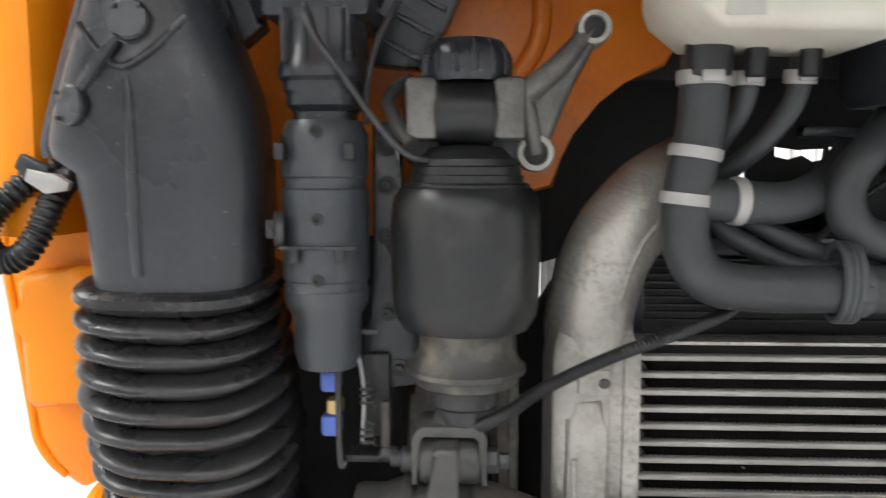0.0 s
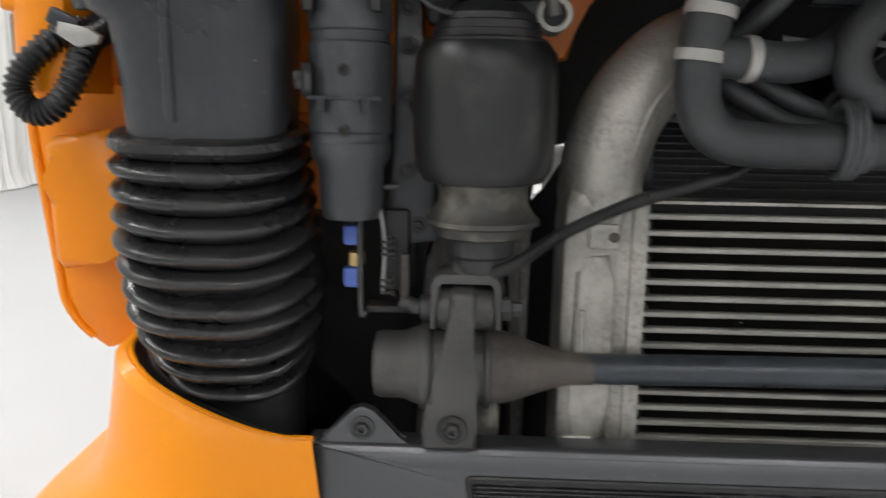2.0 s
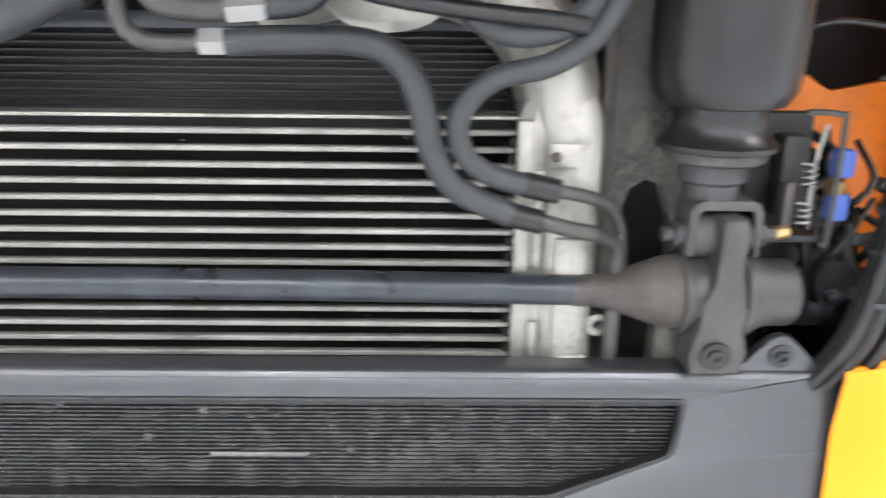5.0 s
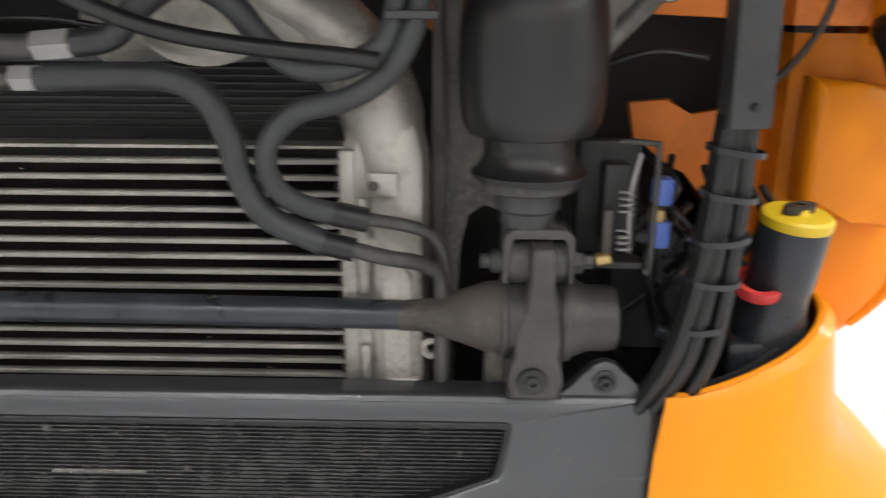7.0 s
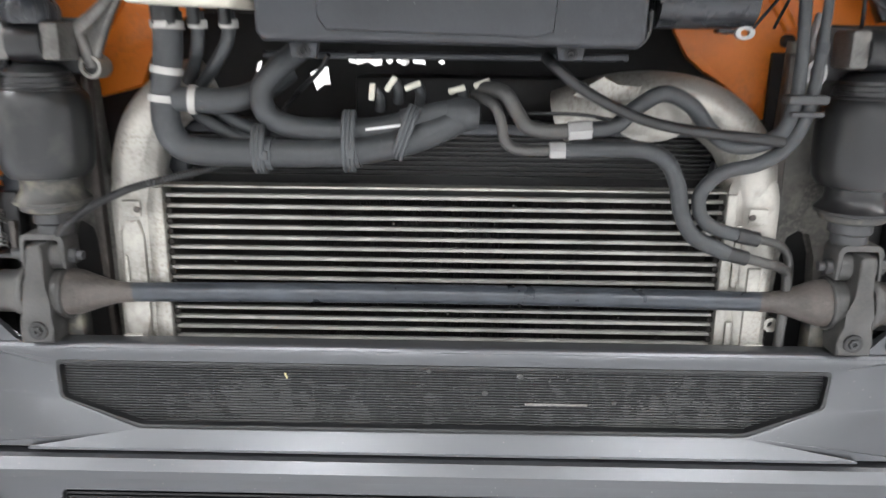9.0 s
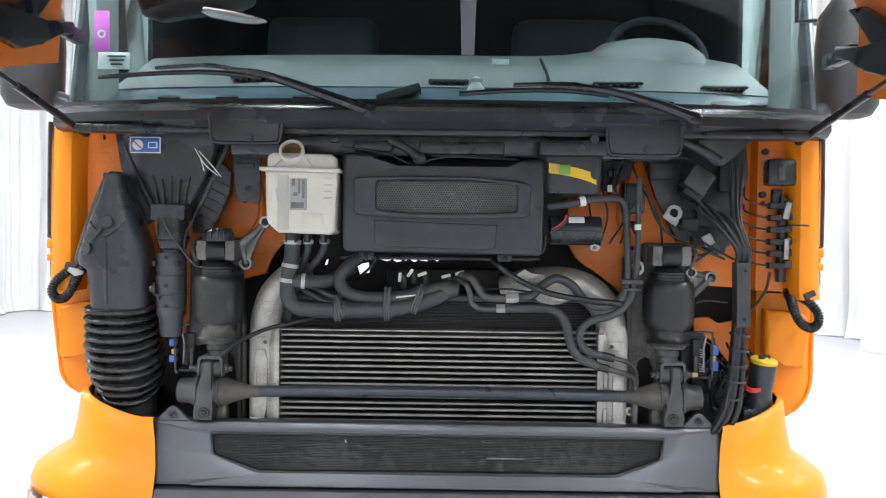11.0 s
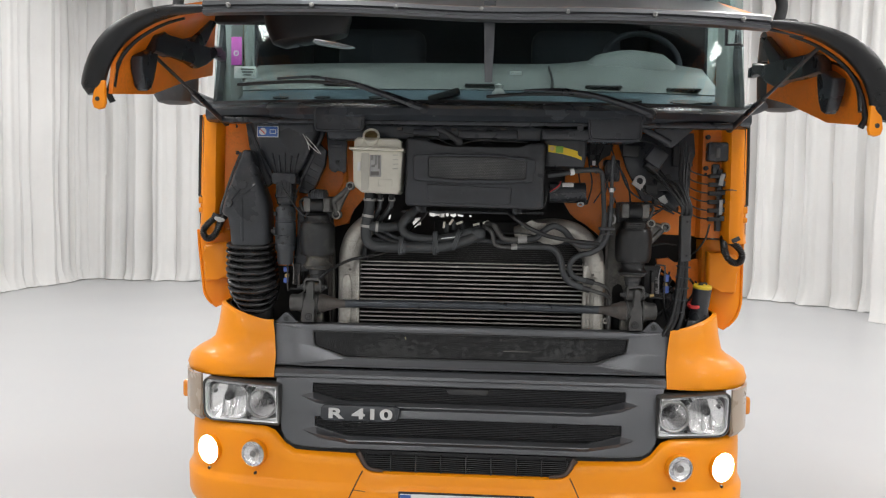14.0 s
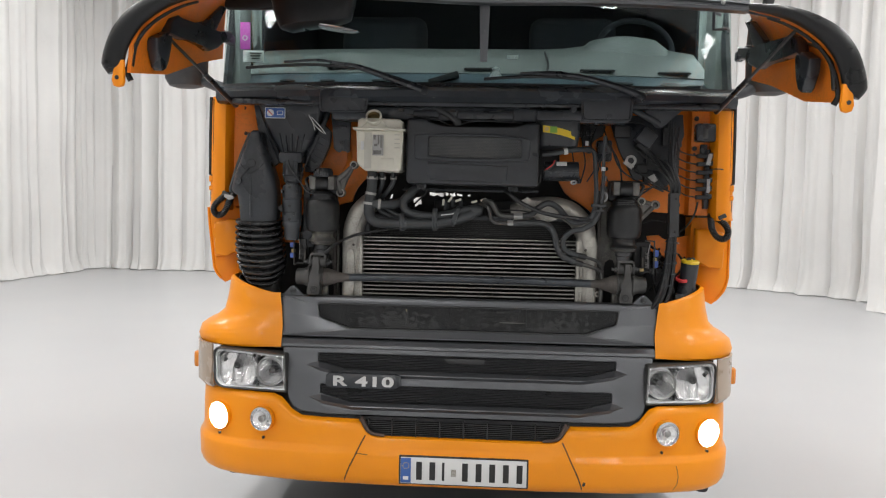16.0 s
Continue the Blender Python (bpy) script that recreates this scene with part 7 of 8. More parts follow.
def cover_box():
    g = thing("heater_cover", (0.01, 0.0, 1.61), "dusty dark grey plastic cover box with a perforated inlet", "cover")
    out = [(-0.268, 1.625), (-0.258, 1.612), (0.276, 1.606), (0.287, 1.618), (0.290, 1.862), (0.278, 1.874), (0.240, 1.874), (0.226, 1.866), (0.192, 1.838), (-0.122, 1.838), (-0.150, 1.850), (-0.176, 1.880), (-0.190, 1.886), (-0.258, 1.886), (-0.270, 1.876)]
    part("shell", prism(out, -0.085, 0.10, 0.012, seg=3), PLASTIC_DUSTY, g)
    part("lower_pad", prism([(-0.18, 1.70), (0.16, 1.69), (0.155, 1.628), (0.13, 1.620), (-0.165, 1.628), (-0.178, 1.645)], -0.092, -0.08, 0.006), PLASTIC_DUSTY, g)
    frame = [(-0.236, 1.806), (-0.226, 1.817), (-0.10, 1.822), (0.10, 1.822), (0.24, 1.806), (0.251, 1.797), (0.248, 1.722), (0.238, 1.712), (0.10, 1.706), (-0.10, 1.706), (-0.222, 1.714), (-0.233, 1.722)]
    hole = [(-0.175, 1.800), (-0.166, 1.808), (-0.08, 1.812), (0.09, 1.812), (0.206, 1.800), (0.214, 1.792), (0.212, 1.732), (0.204, 1.726), (0.09, 1.721), (-0.08, 1.721), (-0.165, 1.728), (-0.174, 1.735)]
    bm = ring_panel(frame, hole, 0.03, 0.005)
    bm.transform(Matrix.Translation((0, -0.108, 0)))
    part("inlet_frame", bm, PLASTIC_DUSTY, g, "rounded raised inlet frame")
    # perforated sheet
    bm = bmesh.new()
    pitch = 0.0068
    rows_n, cols_n = 14, 58
    for r in range(rows_n):
        for c in range(cols_n):
            x = -0.174 + pitch * (c + 0.5 * (r % 2))
            z = 1.722 + pitch * 0.88 * r + 0.35 * 0.0068
            ring_o = [bm.verts.new((x + pitch * 0.577 * math.cos(math.pi / 6 + math.pi / 3 * k), -0.096, z + pitch * 0.577 * math.sin(math.pi / 6 + math.pi / 3 * k))) for k in range(6)]
            ring_i = [bm.verts.new((x + pitch * 0.36 * math.cos(math.pi / 6 + math.pi / 3 * k), -0.0955, z + pitch * 0.36 * math.sin(math.pi / 6 + math.pi / 3 * k))) for k in range(6)]
            for k in range(6):
                bm.faces.new((ring_o[k], ring_o[(k + 1) % 6], ring_i[(k + 1) % 6], ring_i[k]))
    part("perforated_sheet", bm, MESH, g, "perforated grey sheet")
    part("sheet_back", box((0.02, -0.088, 1.767), (0.40, 0.004, 0.10), 0), BLACK_SHADE, g)
    for x in (-0.205, 0.185):
        part("foot_tab", prism([(x - 0.022, 1.612), (x + 0.022, 1.612), (x + 0.018, 1.588), (x - 0.018, 1.588)], -0.05, -0.035, 0.003), PLASTIC, g)
        part("foot_screw", bolt((x, -0.051, 1.598), (0, -1, 0), 0.006, 0.004), BLACK_SHADE, g)
    u = thing("blower_housing", (0.34, -0.02, 1.77), "dusty dark grey blower housing with a yellow and green label", "housing")
    part("shell", loft([squircle(0.368, 0.02, a, b, z, 32, 0.5) for z, a, b in ((1.772, 0.07, 0.05), (1.782, 0.086, 0.075), (1.83, 0.092, 0.085), (1.90, 0.092, 0.085), (1.925, 0.085, 0.078))]), PLASTIC_DUSTY, u)
    part("label", skin([[(0.302 + 0.135 * t, -0.068 + 0.06 * max(0, t - 0.7) ** 1.6 * 1.5, z + 0.012 * (1 - t) - 0.018 * t * t) for t in (0.0, 0.2, 0.4, 0.55, 0.7, 0.85, 1.0)] for z in (1.825, 1.853)], 0.0015), YELLOW, u, "yellow label")
    part("label_green", box((0.346, -0.0705, 1.847), (0.030, 0.002, 0.026), 0.0005), GREEN, u)
    part("label_disc", lathe([(0, 0), (0.009, 0), (0.009, 0.0012), (0, 0.0012)], axis((0.317, -0.0705, 1.850), (0.317, -1, 1.849)), 18), BRASS, u)
    part("flange", box((0.368, -0.025, 1.905), (0.19, 0.12, 0.044), 0.010), PLASTIC_DUSTY, u)
    for x, z in ((0.39, 1.905), (0.425, 1.93)):
        part("screw_boss", rod((x, -0.065, z), (x, -0.088, z), 0.013), PLASTIC, u)
    w = thing("filter_canister", (0.39, -0.01, 1.63), "black washer pump canister with a white label and eye ring", "canister")
    part("body", loft([[(x, 0.02 + 0.048 * math.cos(t), 1.678 + 0.042 * math.sin(t)) for t in [2 * math.pi * k / 24 for k in range(24)]] for x in (0.318, 0.326, 0.45, 0.462)]), PLASTIC, w)
    part("ridge", box((0.392, -0.024, 1.676), (0.14, 0.012, 0.006), 0.002), PLASTIC, w)
    part("label", box((0.388, -0.026, 1.708), (0.045, 0.003, 0.018), 0.0005, Matrix.Rotation(-0.45, 4, "X")), WHITE, w)
    part("eye_ring", lathe([(0.006, -0.004), (0.012, -0.004), (0.012, 0.004), (0.006, 0.004)], axis((0.440, -0.03, 1.630), (0.440, -1, 1.64)), 20, squash=(1.2, 0.8)), ZINC, w)
    part("pipe_stub", tube([(0.305, -0.03, 1.745), (0.36, -0.035, 1.752), (0.42, -0.03, 1.765), (0.47, -0.02, 1.770), (0.505, -0.015, 1.772)], 0.011, 12, 6), RUBBER, w)
    part("pipe_clamp", band([(0.36, -0.035, 1.752), (0.42, -0.03, 1.765), (0.47, -0.02, 1.770)], 0.35, 0.0125, 0.016), WHITE, w)
    lead = thing("plug_lead", (0.33, -0.04, 1.70), "short red and grey plug leads", "cable")
    part("red_lead", tube([(0.315, -0.045, 1.678), (0.335, -0.05, 1.692), (0.35, -0.05, 1.705), (0.357, -0.045, 1.722)], 0.003, 6, 5), RED, lead)
    part("grey_lead", tube([(0.310, -0.045, 1.672), (0.333, -0.052, 1.684), (0.352, -0.052, 1.700), (0.362, -0.045, 1.722)], 0.003, 6, 5), CAST, lead)
    part("grey_lead", tube([(0.300, -0.04, 1.66), (0.296, -0.05, 1.63), (0.285, -0.05, 1.612), (0.272, -0.045, 1.610)], 0.003, 6, 5), CAST, lead)


def lid_box(x, z, w, h, label):
    g = thing("fluid_box_lid", (x, -0.03, z), label, "lid", "cross beam lids")
    part("lid", prism([(x - w / 2, z + h * 0.42), (x - w * 0.42, z + h / 2), (x + w * 0.42, z + h / 2), (x + w / 2, z + h * 0.42), (x + w * 0.47, z - h * 0.4), (x + w * 0.40, z - h / 2), (x - w * 0.40, z - h / 2), (x - w * 0.47, z - h * 0.4)], -0.085, 0.02, 0.008, seg=3), PLASTIC, g)
    part("rim", tube([(x + w * 0.5 * a, -0.080, z + h * 0.5 * b) for a, b in ((-1, 0.6), (-0.95, -0.75), (-0.75, -1.0), (0, -1.03), (0.75, -1.0), (0.95, -0.75), (1, 0.6))], 0.006, 8, 5), PLASTIC, g)
    part("thumb_latch", lathe([(0, 0), (0.012, 0), (0.012, 0.006), (0, 0.007)], axis((x + 0.01, -0.085, z - h * 0.36), (x, -1, z - h * 0.36)), 18), PLASTIC, g)


def linkage():
    """Wiper linkage crank and thin wires under the cross beam."""
    g = thing("wiper_linkage", (-0.05, -0.05, 1.90), "grey wiper linkage crank with thin wires", "linkage")
    part("crank", tube([(-0.14, -0.045, 1.925), (-0.10, -0.055, 1.905), (-0.06, -0.06, 1.875)], 0.012, 10, 5), STEEL_DARK, g)
    part("joint", lathe([(0, -0.01), (0.017, -0.01), (0.018, 0.006), (0.010, 0.012), (0, 0.012)], axis((-0.058, -0.055, 1.873), (-0.058, -1, 1.9)), 18), STEEL_DARK, g)
    part("plate", box((-0.19, -0.04, 1.908), (0.11, 0.02, 0.03), 0.008), PLASTIC, g)
    part("wire", tube([(-0.28, -0.05, 1.905), (-0.15, -0.06, 1.885), (-0.07, -0.06, 1.855), (-0.02, -0.06, 1.872), (0.05, -0.05, 1.88), (0.22, -0.045, 1.875)], 0.003, 6, 6), BLACK_RUBBER, g)
    part("rail", box((0.06, -0.035, 1.905), (0.24, 0.03, 0.035), 0.006), PLASTIC_DUSTY, g)
    r = thing("support_arm", (0.80, -0.02, 1.88), "dusty black support arm under the cowl", "bracket")
    part("arm", tube([(0.66, 0.0, 1.955), (0.74, -0.02, 1.91), (0.79, -0.02, 1.882)], 0.014, 10, 5), PLASTIC_DUSTY, r)
    part("gusset", prism([(0.72, 1.95), (0.90, 1.955), (0.84, 1.90), (0.80, 1.865), (0.775, 1.87)], -0.02, 0.0, 0.005), PLASTIC_DUSTY, r)


intercooler()
radiator()
stabiliser()
strut(-1, -0.645)
strut(1, 0.668)
arm_bracket(-1, (-0.575, 0.072, 1.568), (-0.518, 0.072, 1.692), (-0.588, 0.06, 1.625))
arm_bracket(1, (0.810, 0.09, 1.543), (0.750, 0.09, 1.557), (0.742, 0.085, 1.475))
for side in (-1, 1):
    side_member(side)
underbody()
intake_duct()
dust_separator()
strut_side_plate()
valve_unit(1, -0.745, 0.055)
valve_unit(-1, 0.772, 0.05)
reservoir()
cover_box()
lid_box(-0.538, 1.958, 0.20, 0.095, "black rounded lid under the windscreen cowl")
lid_box(0.562, 1.938, 0.205, 0.10, "black rounded lid with a thumb latch under the cowl")
linkage()


# ---- hoses and cables ----
def hose(name, pts, r, material, label, seg=16, category="hose", n=8):
    g = thing(name, pts[0], label, category)
    part("tube", tube(pts, r, seg, n), material, g)
    return g


def clamps(g, pts, items, r, material, width=0.014, lug=0.0):
    for at in items:
        part("clamp", band(pts, at, r, width, lug=lug), material, g, "pale metal hose clamp" if material in (ZINC, CLAMP) else "black cable tie")


MAIN = [(-0.424, 0.010, 1.655), (-0.426, 0.010, 1.602), (-0.432, 0.010, 1.559), (-0.438, 0.010, 1.516), (-0.436, 0.010, 1.478), (-0.419, 0.010, 1.451), (-0.383, 0.010, 1.440), (-0.296, 0.010, 1.439),
        (-0.208, 0.010, 1.440), (-0.143, 0.010, 1.443), (-0.078, 0.010, 1.455), (-0.019, 0.012, 1.474), (0.030, 0.02, 1.499)]
SECOND = [(-0.223, 0.060, 1.605), (-0.259, 0.03, 1.573), (-0.284, 0.022, 1.544), (-0.287, 0.02, 1.515), (-0.268, 0.02, 1.490), (-0.221, 0.02, 1.477), (-0.156, 0.02, 1.474), (-0.101, 0.02, 1.480), (-0.057, 0.02, 1.490),
          (-0.003, 0.02, 1.505), (0.046, 0.022, 1.507)]
h = hose("coolant_hose", MAIN, 0.0225, RUBBER, "thick dusty grey coolant hose running below the reservoir")
clamps(h, MAIN, (0.036,), 0.0234, CLAMP, 0.013, 0.020)
clamps(h, MAIN, (0.155, 0.235), 0.0228, CLAMP, 0.011)
clamps(h, MAIN, (0.60, 0.755), 0.0240, TIE, 0.018, 0.01)
h2 = hose("coolant_hose", SECOND, 0.0185, RUBBER, "curved dusty grey coolant hose under the cover box")
clamps(h2, SECOND, (0.62, 0.80), 0.0195, TIE, 0.016, 0.008)
part("end_bulb", lathe([(0, -0.03), (0.020, -0.026), (0.026, -0.012), (0.026, 0.012), (0.020, 0.026), (0, 0.03)], axis((0.030, 0.02, 1.503), (0.10, 0.02, 1.499)), 20), RUBBER, h2)
part("print_bar", box((-0.085, 0.0005, 1.484), (0.075, 0.001, 0.004), 0, Matrix.Rotation(-0.13, 4, "Y")), WHITE, h2, "faded white print")
TEE = [(-0.430, 0.012, 1.524), (-0.395, 0.008, 1.522), (-0.345, 0.02, 1.520), (-0.30, 0.045, 1.532), (-0.255, 0.08, 1.565)]
h3 = hose("branch_hose", TEE, 0.020, RUBBER, "short grey branch hose from the coolant tee")
clamps(h3, TEE, (0.27,), 0.0205, CLAMP, 0.011)
for pts, r in (([(-0.381, 0.02, 1.655), (-0.384, 0.025, 1.612), (-0.400, 0.05, 1.575), (-0.418, 0.07, 1.546)], 0.0105), ([(-0.333, 0.02, 1.655), (-0.337, 0.025, 1.615), (-0.362, 0.035, 1.576), (-0.396, 0.06, 1.541)], 0.0105)):
    k = hose("vent_hose", pts, r, RUBBER, "narrow grey vent hose below the reservoir")
    clamps(k, pts, (0.16,), r + 0.0022, CLAMP, 0.013, 0.014)
for pts in ([(-0.418, 0.06, 1.525), (-0.405, 0.045, 1.505), (-0.383, 0.04, 1.486), (-0.339, 0.04, 1.462), (-0.300, 0.035, 1.455), (-0.25, 0.035, 1.452)], [(-0.392, 0.06, 1.522), (-0.355, 0.045, 1.496), (-0.311, 0.04, 1.474), (-0.270, 0.04, 1.464), (-0.22, 0.04, 1.458)]):
    hose("heater_hose", pts, 0.0105, RUBBER, "narrow grey heater hose beside the thick one")

t1 = thing("cable_tie", (-0.29, 0.0, 1.44), "black strap tie round the hose bundle", "cable tie", "hose straps")
for dx in (-0.0065, 0.0, 0.0065):
    part("strap", tube([(-0.290 + dx, 0.010 + 0.027 * math.sin(a), 1.446 + 0.036 * math.cos(a)) for a in [2 * math.pi * k / 16 for k in range(16)]], 0.0042, 8, 2, closed=True), TIE, t1)
t2 = copy_thing(t1, Matrix.Translation((-0.148, 0.0, 1.452)) @ Matrix.Diagonal((1, 1, 1.25, 1)))
t3 = copy_thing(t1, Matrix.Translation((-0.062, 0.0, 1.468)) @ Matrix.Rotation(0.35, 4, "Y") @ Matrix.Diagonal((1, 1, 1.15, 1)))

AC1 = [(0.049, 0.05, 1.532), (0.077, 0.0, 1.520), (0.089, -0.005, 1.496), (0.096, -0.008, 1.466), (0.121, -0.008, 1.451), (0.180, -0.008, 1.452)]
AC1B = [(0.19, -0.008, 1.452), (0.244, -0.008, 1.454), (0.313, -0.008, 1.453), (0.348, -0.008, 1.437), (0.368, -0.008, 1.402), (0.380, -0.008, 1.353), (0.403, -0.008, 1.316), (0.458, -0.008, 1.289)]
AC1C = [(0.45, -0.007, 1.292), (0.518, -0.006, 1.274), (0.558, 0.015, 1.259), (0.577, 0.03, 1.231), (0.578, 0.035, 1.11)]
g = hose("air_con_pipe", AC1, 0.0085, CAST, "bent grey metal air conditioning pipe joined to a rubber hose")
part("fitting", rod((0.165, -0.008, 1.452), (0.200, -0.008, 1.4525), 0.0135, seg=6), ZINC, g)
part("rubber_hose", tube(AC1B, 0.0135, 16, 8), RUBBER, g, "dusty rubber hose")
part("sleeve", tube([(0.200, -0.008, 1.4525), (0.235, -0.008, 1.4535)], 0.0125, 14, 2), RUBBER, g)
part("sleeve", tube([(0.455, -0.008, 1.290), (0.49, -0.007, 1.281)], 0.0125, 14, 2), BLACK_RUBBER, g)
part("tail_pipe", tube(AC1C, 0.0085, 14, 8), CAST, g)
AC2 = [(0.057, 0.05, 1.543), (0.093, 0.0, 1.538), (0.113, -0.005, 1.510), (0.131, -0.008, 1.487), (0.168, -0.008, 1.481), (0.211, -0.008, 1.483)]
AC2B = [(0.215, -0.008, 1.483), (0.264, -0.008, 1.490), (0.294, -0.008, 1.517), (0.336, -0.006, 1.540), (0.379, -0.006, 1.523), (0.412, -0.008, 1.485), (0.445, -0.010, 1.464), (0.487, -0.010, 1.465), (0.522, -0.008, 1.484), (0.536, -0.006, 1.521), (0.540, -0.005, 1.579),
        (0.534, -0.005, 1.683), (0.526, -0.008, 1.755), (0.500, -0.012, 1.774)]
g = hose("air_con_pipe", AC2, 0.012, CAST, "thicker grey metal air conditioning pipe with a looping rubber hose")
part("fitting", rod((0.192, -0.008, 1.482), (0.230, -0.008, 1.485), 0.0155, seg=6), ZINC, g)
part("rubber_hose", tube(AC2B, lambda t: 0.0130 - 0.0035 * min(1, max(0, (t - 0.55) * 4)), 16, 8), RUBBER, g)
AC3 = [(0.570, -0.008, 1.83), (0.566, -0.008, 1.754), (0.567, -0.008, 1.683), (0.566, -0.008, 1.611), (0.562, -0.008, 1.548), (0.552, -0.010, 1.500), (0.527, -0.012, 1.458), (0.488, -0.012, 1.434), (0.441, -0.010, 1.422), (0.412, -0.008, 1.397), (0.405, -0.008, 1.370), (0.416, -0.008, 1.343), (0.446, -0.008, 1.326), (0.494, -0.006, 1.315)]
g = hose("air_con_hose", AC3, lambda t: 0.0075 + 0.004 * min(1, max(0, (t - 0.2) * 5)), RUBBER, "long dusty rubber air conditioning hose looping before the cooler")
part("sleeve", tube([(0.47, -0.007, 1.320), (0.505, -0.005, 1.312)], 0.0128, 14, 2), BLACK_RUBBER, g)
part("tail_pipe", tube([(0.494, -0.005, 1.315), (0.546, 0.02, 1.299), (0.571, 0.035, 1.281), (0.582, 0.04, 1.25), (0.584, 0.04, 1.20)], 0.007, 12, 8), CAST, g)
for z in (1.60, 1.68):
    part("tape", lathe([(0.0085, -0.008), (0.0095, -0.008), (0.0095, 0.008), (0.0085, 0.008)], Matrix.Translation((0.5665, -0.008, z + 0.01)), 16), WHITE if z > 1.65 else PLASTIC, g)
tie = thing("hose_clip", (0.55, -0.01, 1.53), "grey plastic clip joining the upright hoses", "clip")
part("clip", box((0.551, -0.008, 1.534), (0.062, 0.036, 0.014), 0.005), STEEL_DARK, tie)
part("clip", box((0.551, -0.008, 1.512), (0.050, 0.036, 0.008), 0.003), STEEL_DARK, tie)
ring = thing("zinc_eye", (0.570, 0.03, 1.57), "bright zinc eye beside the upright hoses", "bracket")
part("eye", lathe([(0.011, -0.004), (0.017, -0.004), (0.018, 0.0), (0.017, 0.004), (0.011, 0.004)], axis((0.578, 0.03, 1.572), (0.578, -1, 1.59)), 24, squash=(1, 1.25)), ZINC, ring)
part("shank", tube([(0.578, 0.035, 1.59), (0.575, 0.05, 1.62), (0.59, 0.07, 1.66)], 0.006, 8, 5), ZINC, ring)

hose("black_cable", [(0.155, 0.0, 1.592), (0.169, -0.03, 1.577), (0.201, -0.035, 1.551), (0.259, -0.035, 1.520), (0.323, -0.032, 1.497), (0.407, -0.03, 1.483), (0.485, -0.026, 1.475), (0.52, -0.02, 1.470)], 0.0085, BLACK_RUBBER, "black cable slung across the cooling pack", category="cable")
hose("thin_cable", [(0.10, 0.02, 1.505), (0.2, 0.0, 1.507), (0.26, -0.01, 1.500)], 0.003, BLACK_RUBBER, "thin black wire by the pipes", category="cable")
conduit = [(-0.635, 0.01, 1.300), (-0.606, -0.015, 1.322), (-0.575, -0.018, 1.345), (-0.534, -0.018, 1.367), (-0.488, -0.015, 1.386), (-0.423, 0.02, 1.400), (-0.372, 0.06, 1.412), (-0.32, 0.10, 1.44)]
g = thing("corrugated_conduit", conduit[0], "black corrugated cable conduit rising past the end tank", "cable")
part("conduit", tube(conduit, lambda t: 0.0064 + 0.0006 * math.sin(2 * math.pi * 105 * t), 12, 72), BLACK_RUBBER, g)
hose("black_cable", [(-0.30, 0.09, 1.46), (-0.25, 0.07, 1.52), (-0.20, 0.04, 1.565), (-0.18, 0.02, 1.592)], 0.004, BLACK_RUBBER, "thin black cable running up to the cover box", category="cable")

# corrugated door loops
for s, pts in ((-1, [(-1.075, 0.12, 1.552), (-1.076, 0.08, 1.535), (-1.077, 0.055, 1.511), (-1.085, 0.045, 1.484), (-1.103, 0.042, 1.462), (-1.125, 0.042, 1.459), (-1.141, 0.045, 1.479), (-1.136, 0.052, 1.505), (-1.116, 0.064, 1.530), (-1.098, 0.09, 1.550), (-1.092, 0.12, 1.556)]),
               (1, [(1.060, 0.12, 1.488), (1.050, 0.08, 1.472), (1.047, 0.052, 1.445), (1.062, 0.043, 1.415), (1.088, 0.042, 1.402), (1.110, 0.046, 1.412), (1.116, 0.055, 1.440), (1.102, 0.070, 1.468), (1.082, 0.095, 1.488), (1.076, 0.12, 1.492)])):
    g = thing("door_cable_loop", pts[0], "black corrugated door cable loop at the cab corner", "cable", "door cable loops")
    part("loop", tube(pts, lambda t: 0.0132 + 0.0016 * math.sin(2 * math.pi * 42 * t), 16, 56), BLACK_RUBBER, g)
    part("grommet", lathe([(0, -0.02), (0.022, -0.02), (0.024, 0.0), (0.018, 0.012), (0, 0.013)], axis((pts[0][0] + s * 0.01, 0.12, pts[0][2] + 0.01), (pts[0][0], -1, pts[0][2])), 20), BLACK_RUBBER, g)
    part("strap", box((s * 1.088, 0.050, 1.553 if s < 0 else 1.498), (0.034, 0.012, 0.018), 0.003, Matrix.Rotation(-s * 0.45, 4, "Y")), PLASTIC, g)
    if s < 0:
        part("strap_end", prism([(-1.090, 1.552), (-1.060, 1.546), (-1.046, 1.538), (-1.050, 1.530), (-1.072, 1.526), (-1.094, 1.540)], 0.040, 0.050, 0.002), CLAMP, g, "pale strap end")

# ---- the electric side ----
g = thing("cable_backplate", (0.75, 0.15, 1.6), "black plastic backplate behind the wiring", "panel")
part("plate", prism([(0.60, 1.93), (0.925, 1.94), (0.934, 1.852), (0.912, 1.788), (0.916, 1.669), (0.839, 1.604), (0.774, 1.655), (0.719, 1.65), (0.652, 1.784)], 0.13, 0.15, 0.004), PLASTIC, g)
for x, z, w, hh in ((0.66, 1.86, 0.07, 0.05), (0.80, 1.73, 0.06, 0.07), (0.86, 1.84, 0.05, 0.08), (0.75, 1.70, 0.05, 0.04), (0.78, 1.65, 0.045, 0.03)):
    part("module", box((x, 0.115, z), (w, 0.03, hh), 0.006), BLACK_SHADE, g)
part("white_ring", lathe([(0.014, -0.004), (0.024, -0.004), (0.024, 0.004), (0.014, 0.004)], axis((0.700, 0.10, 1.734), (0.700, -1, 1.76)), 24), ZINC, g, "bright metal ring plate")
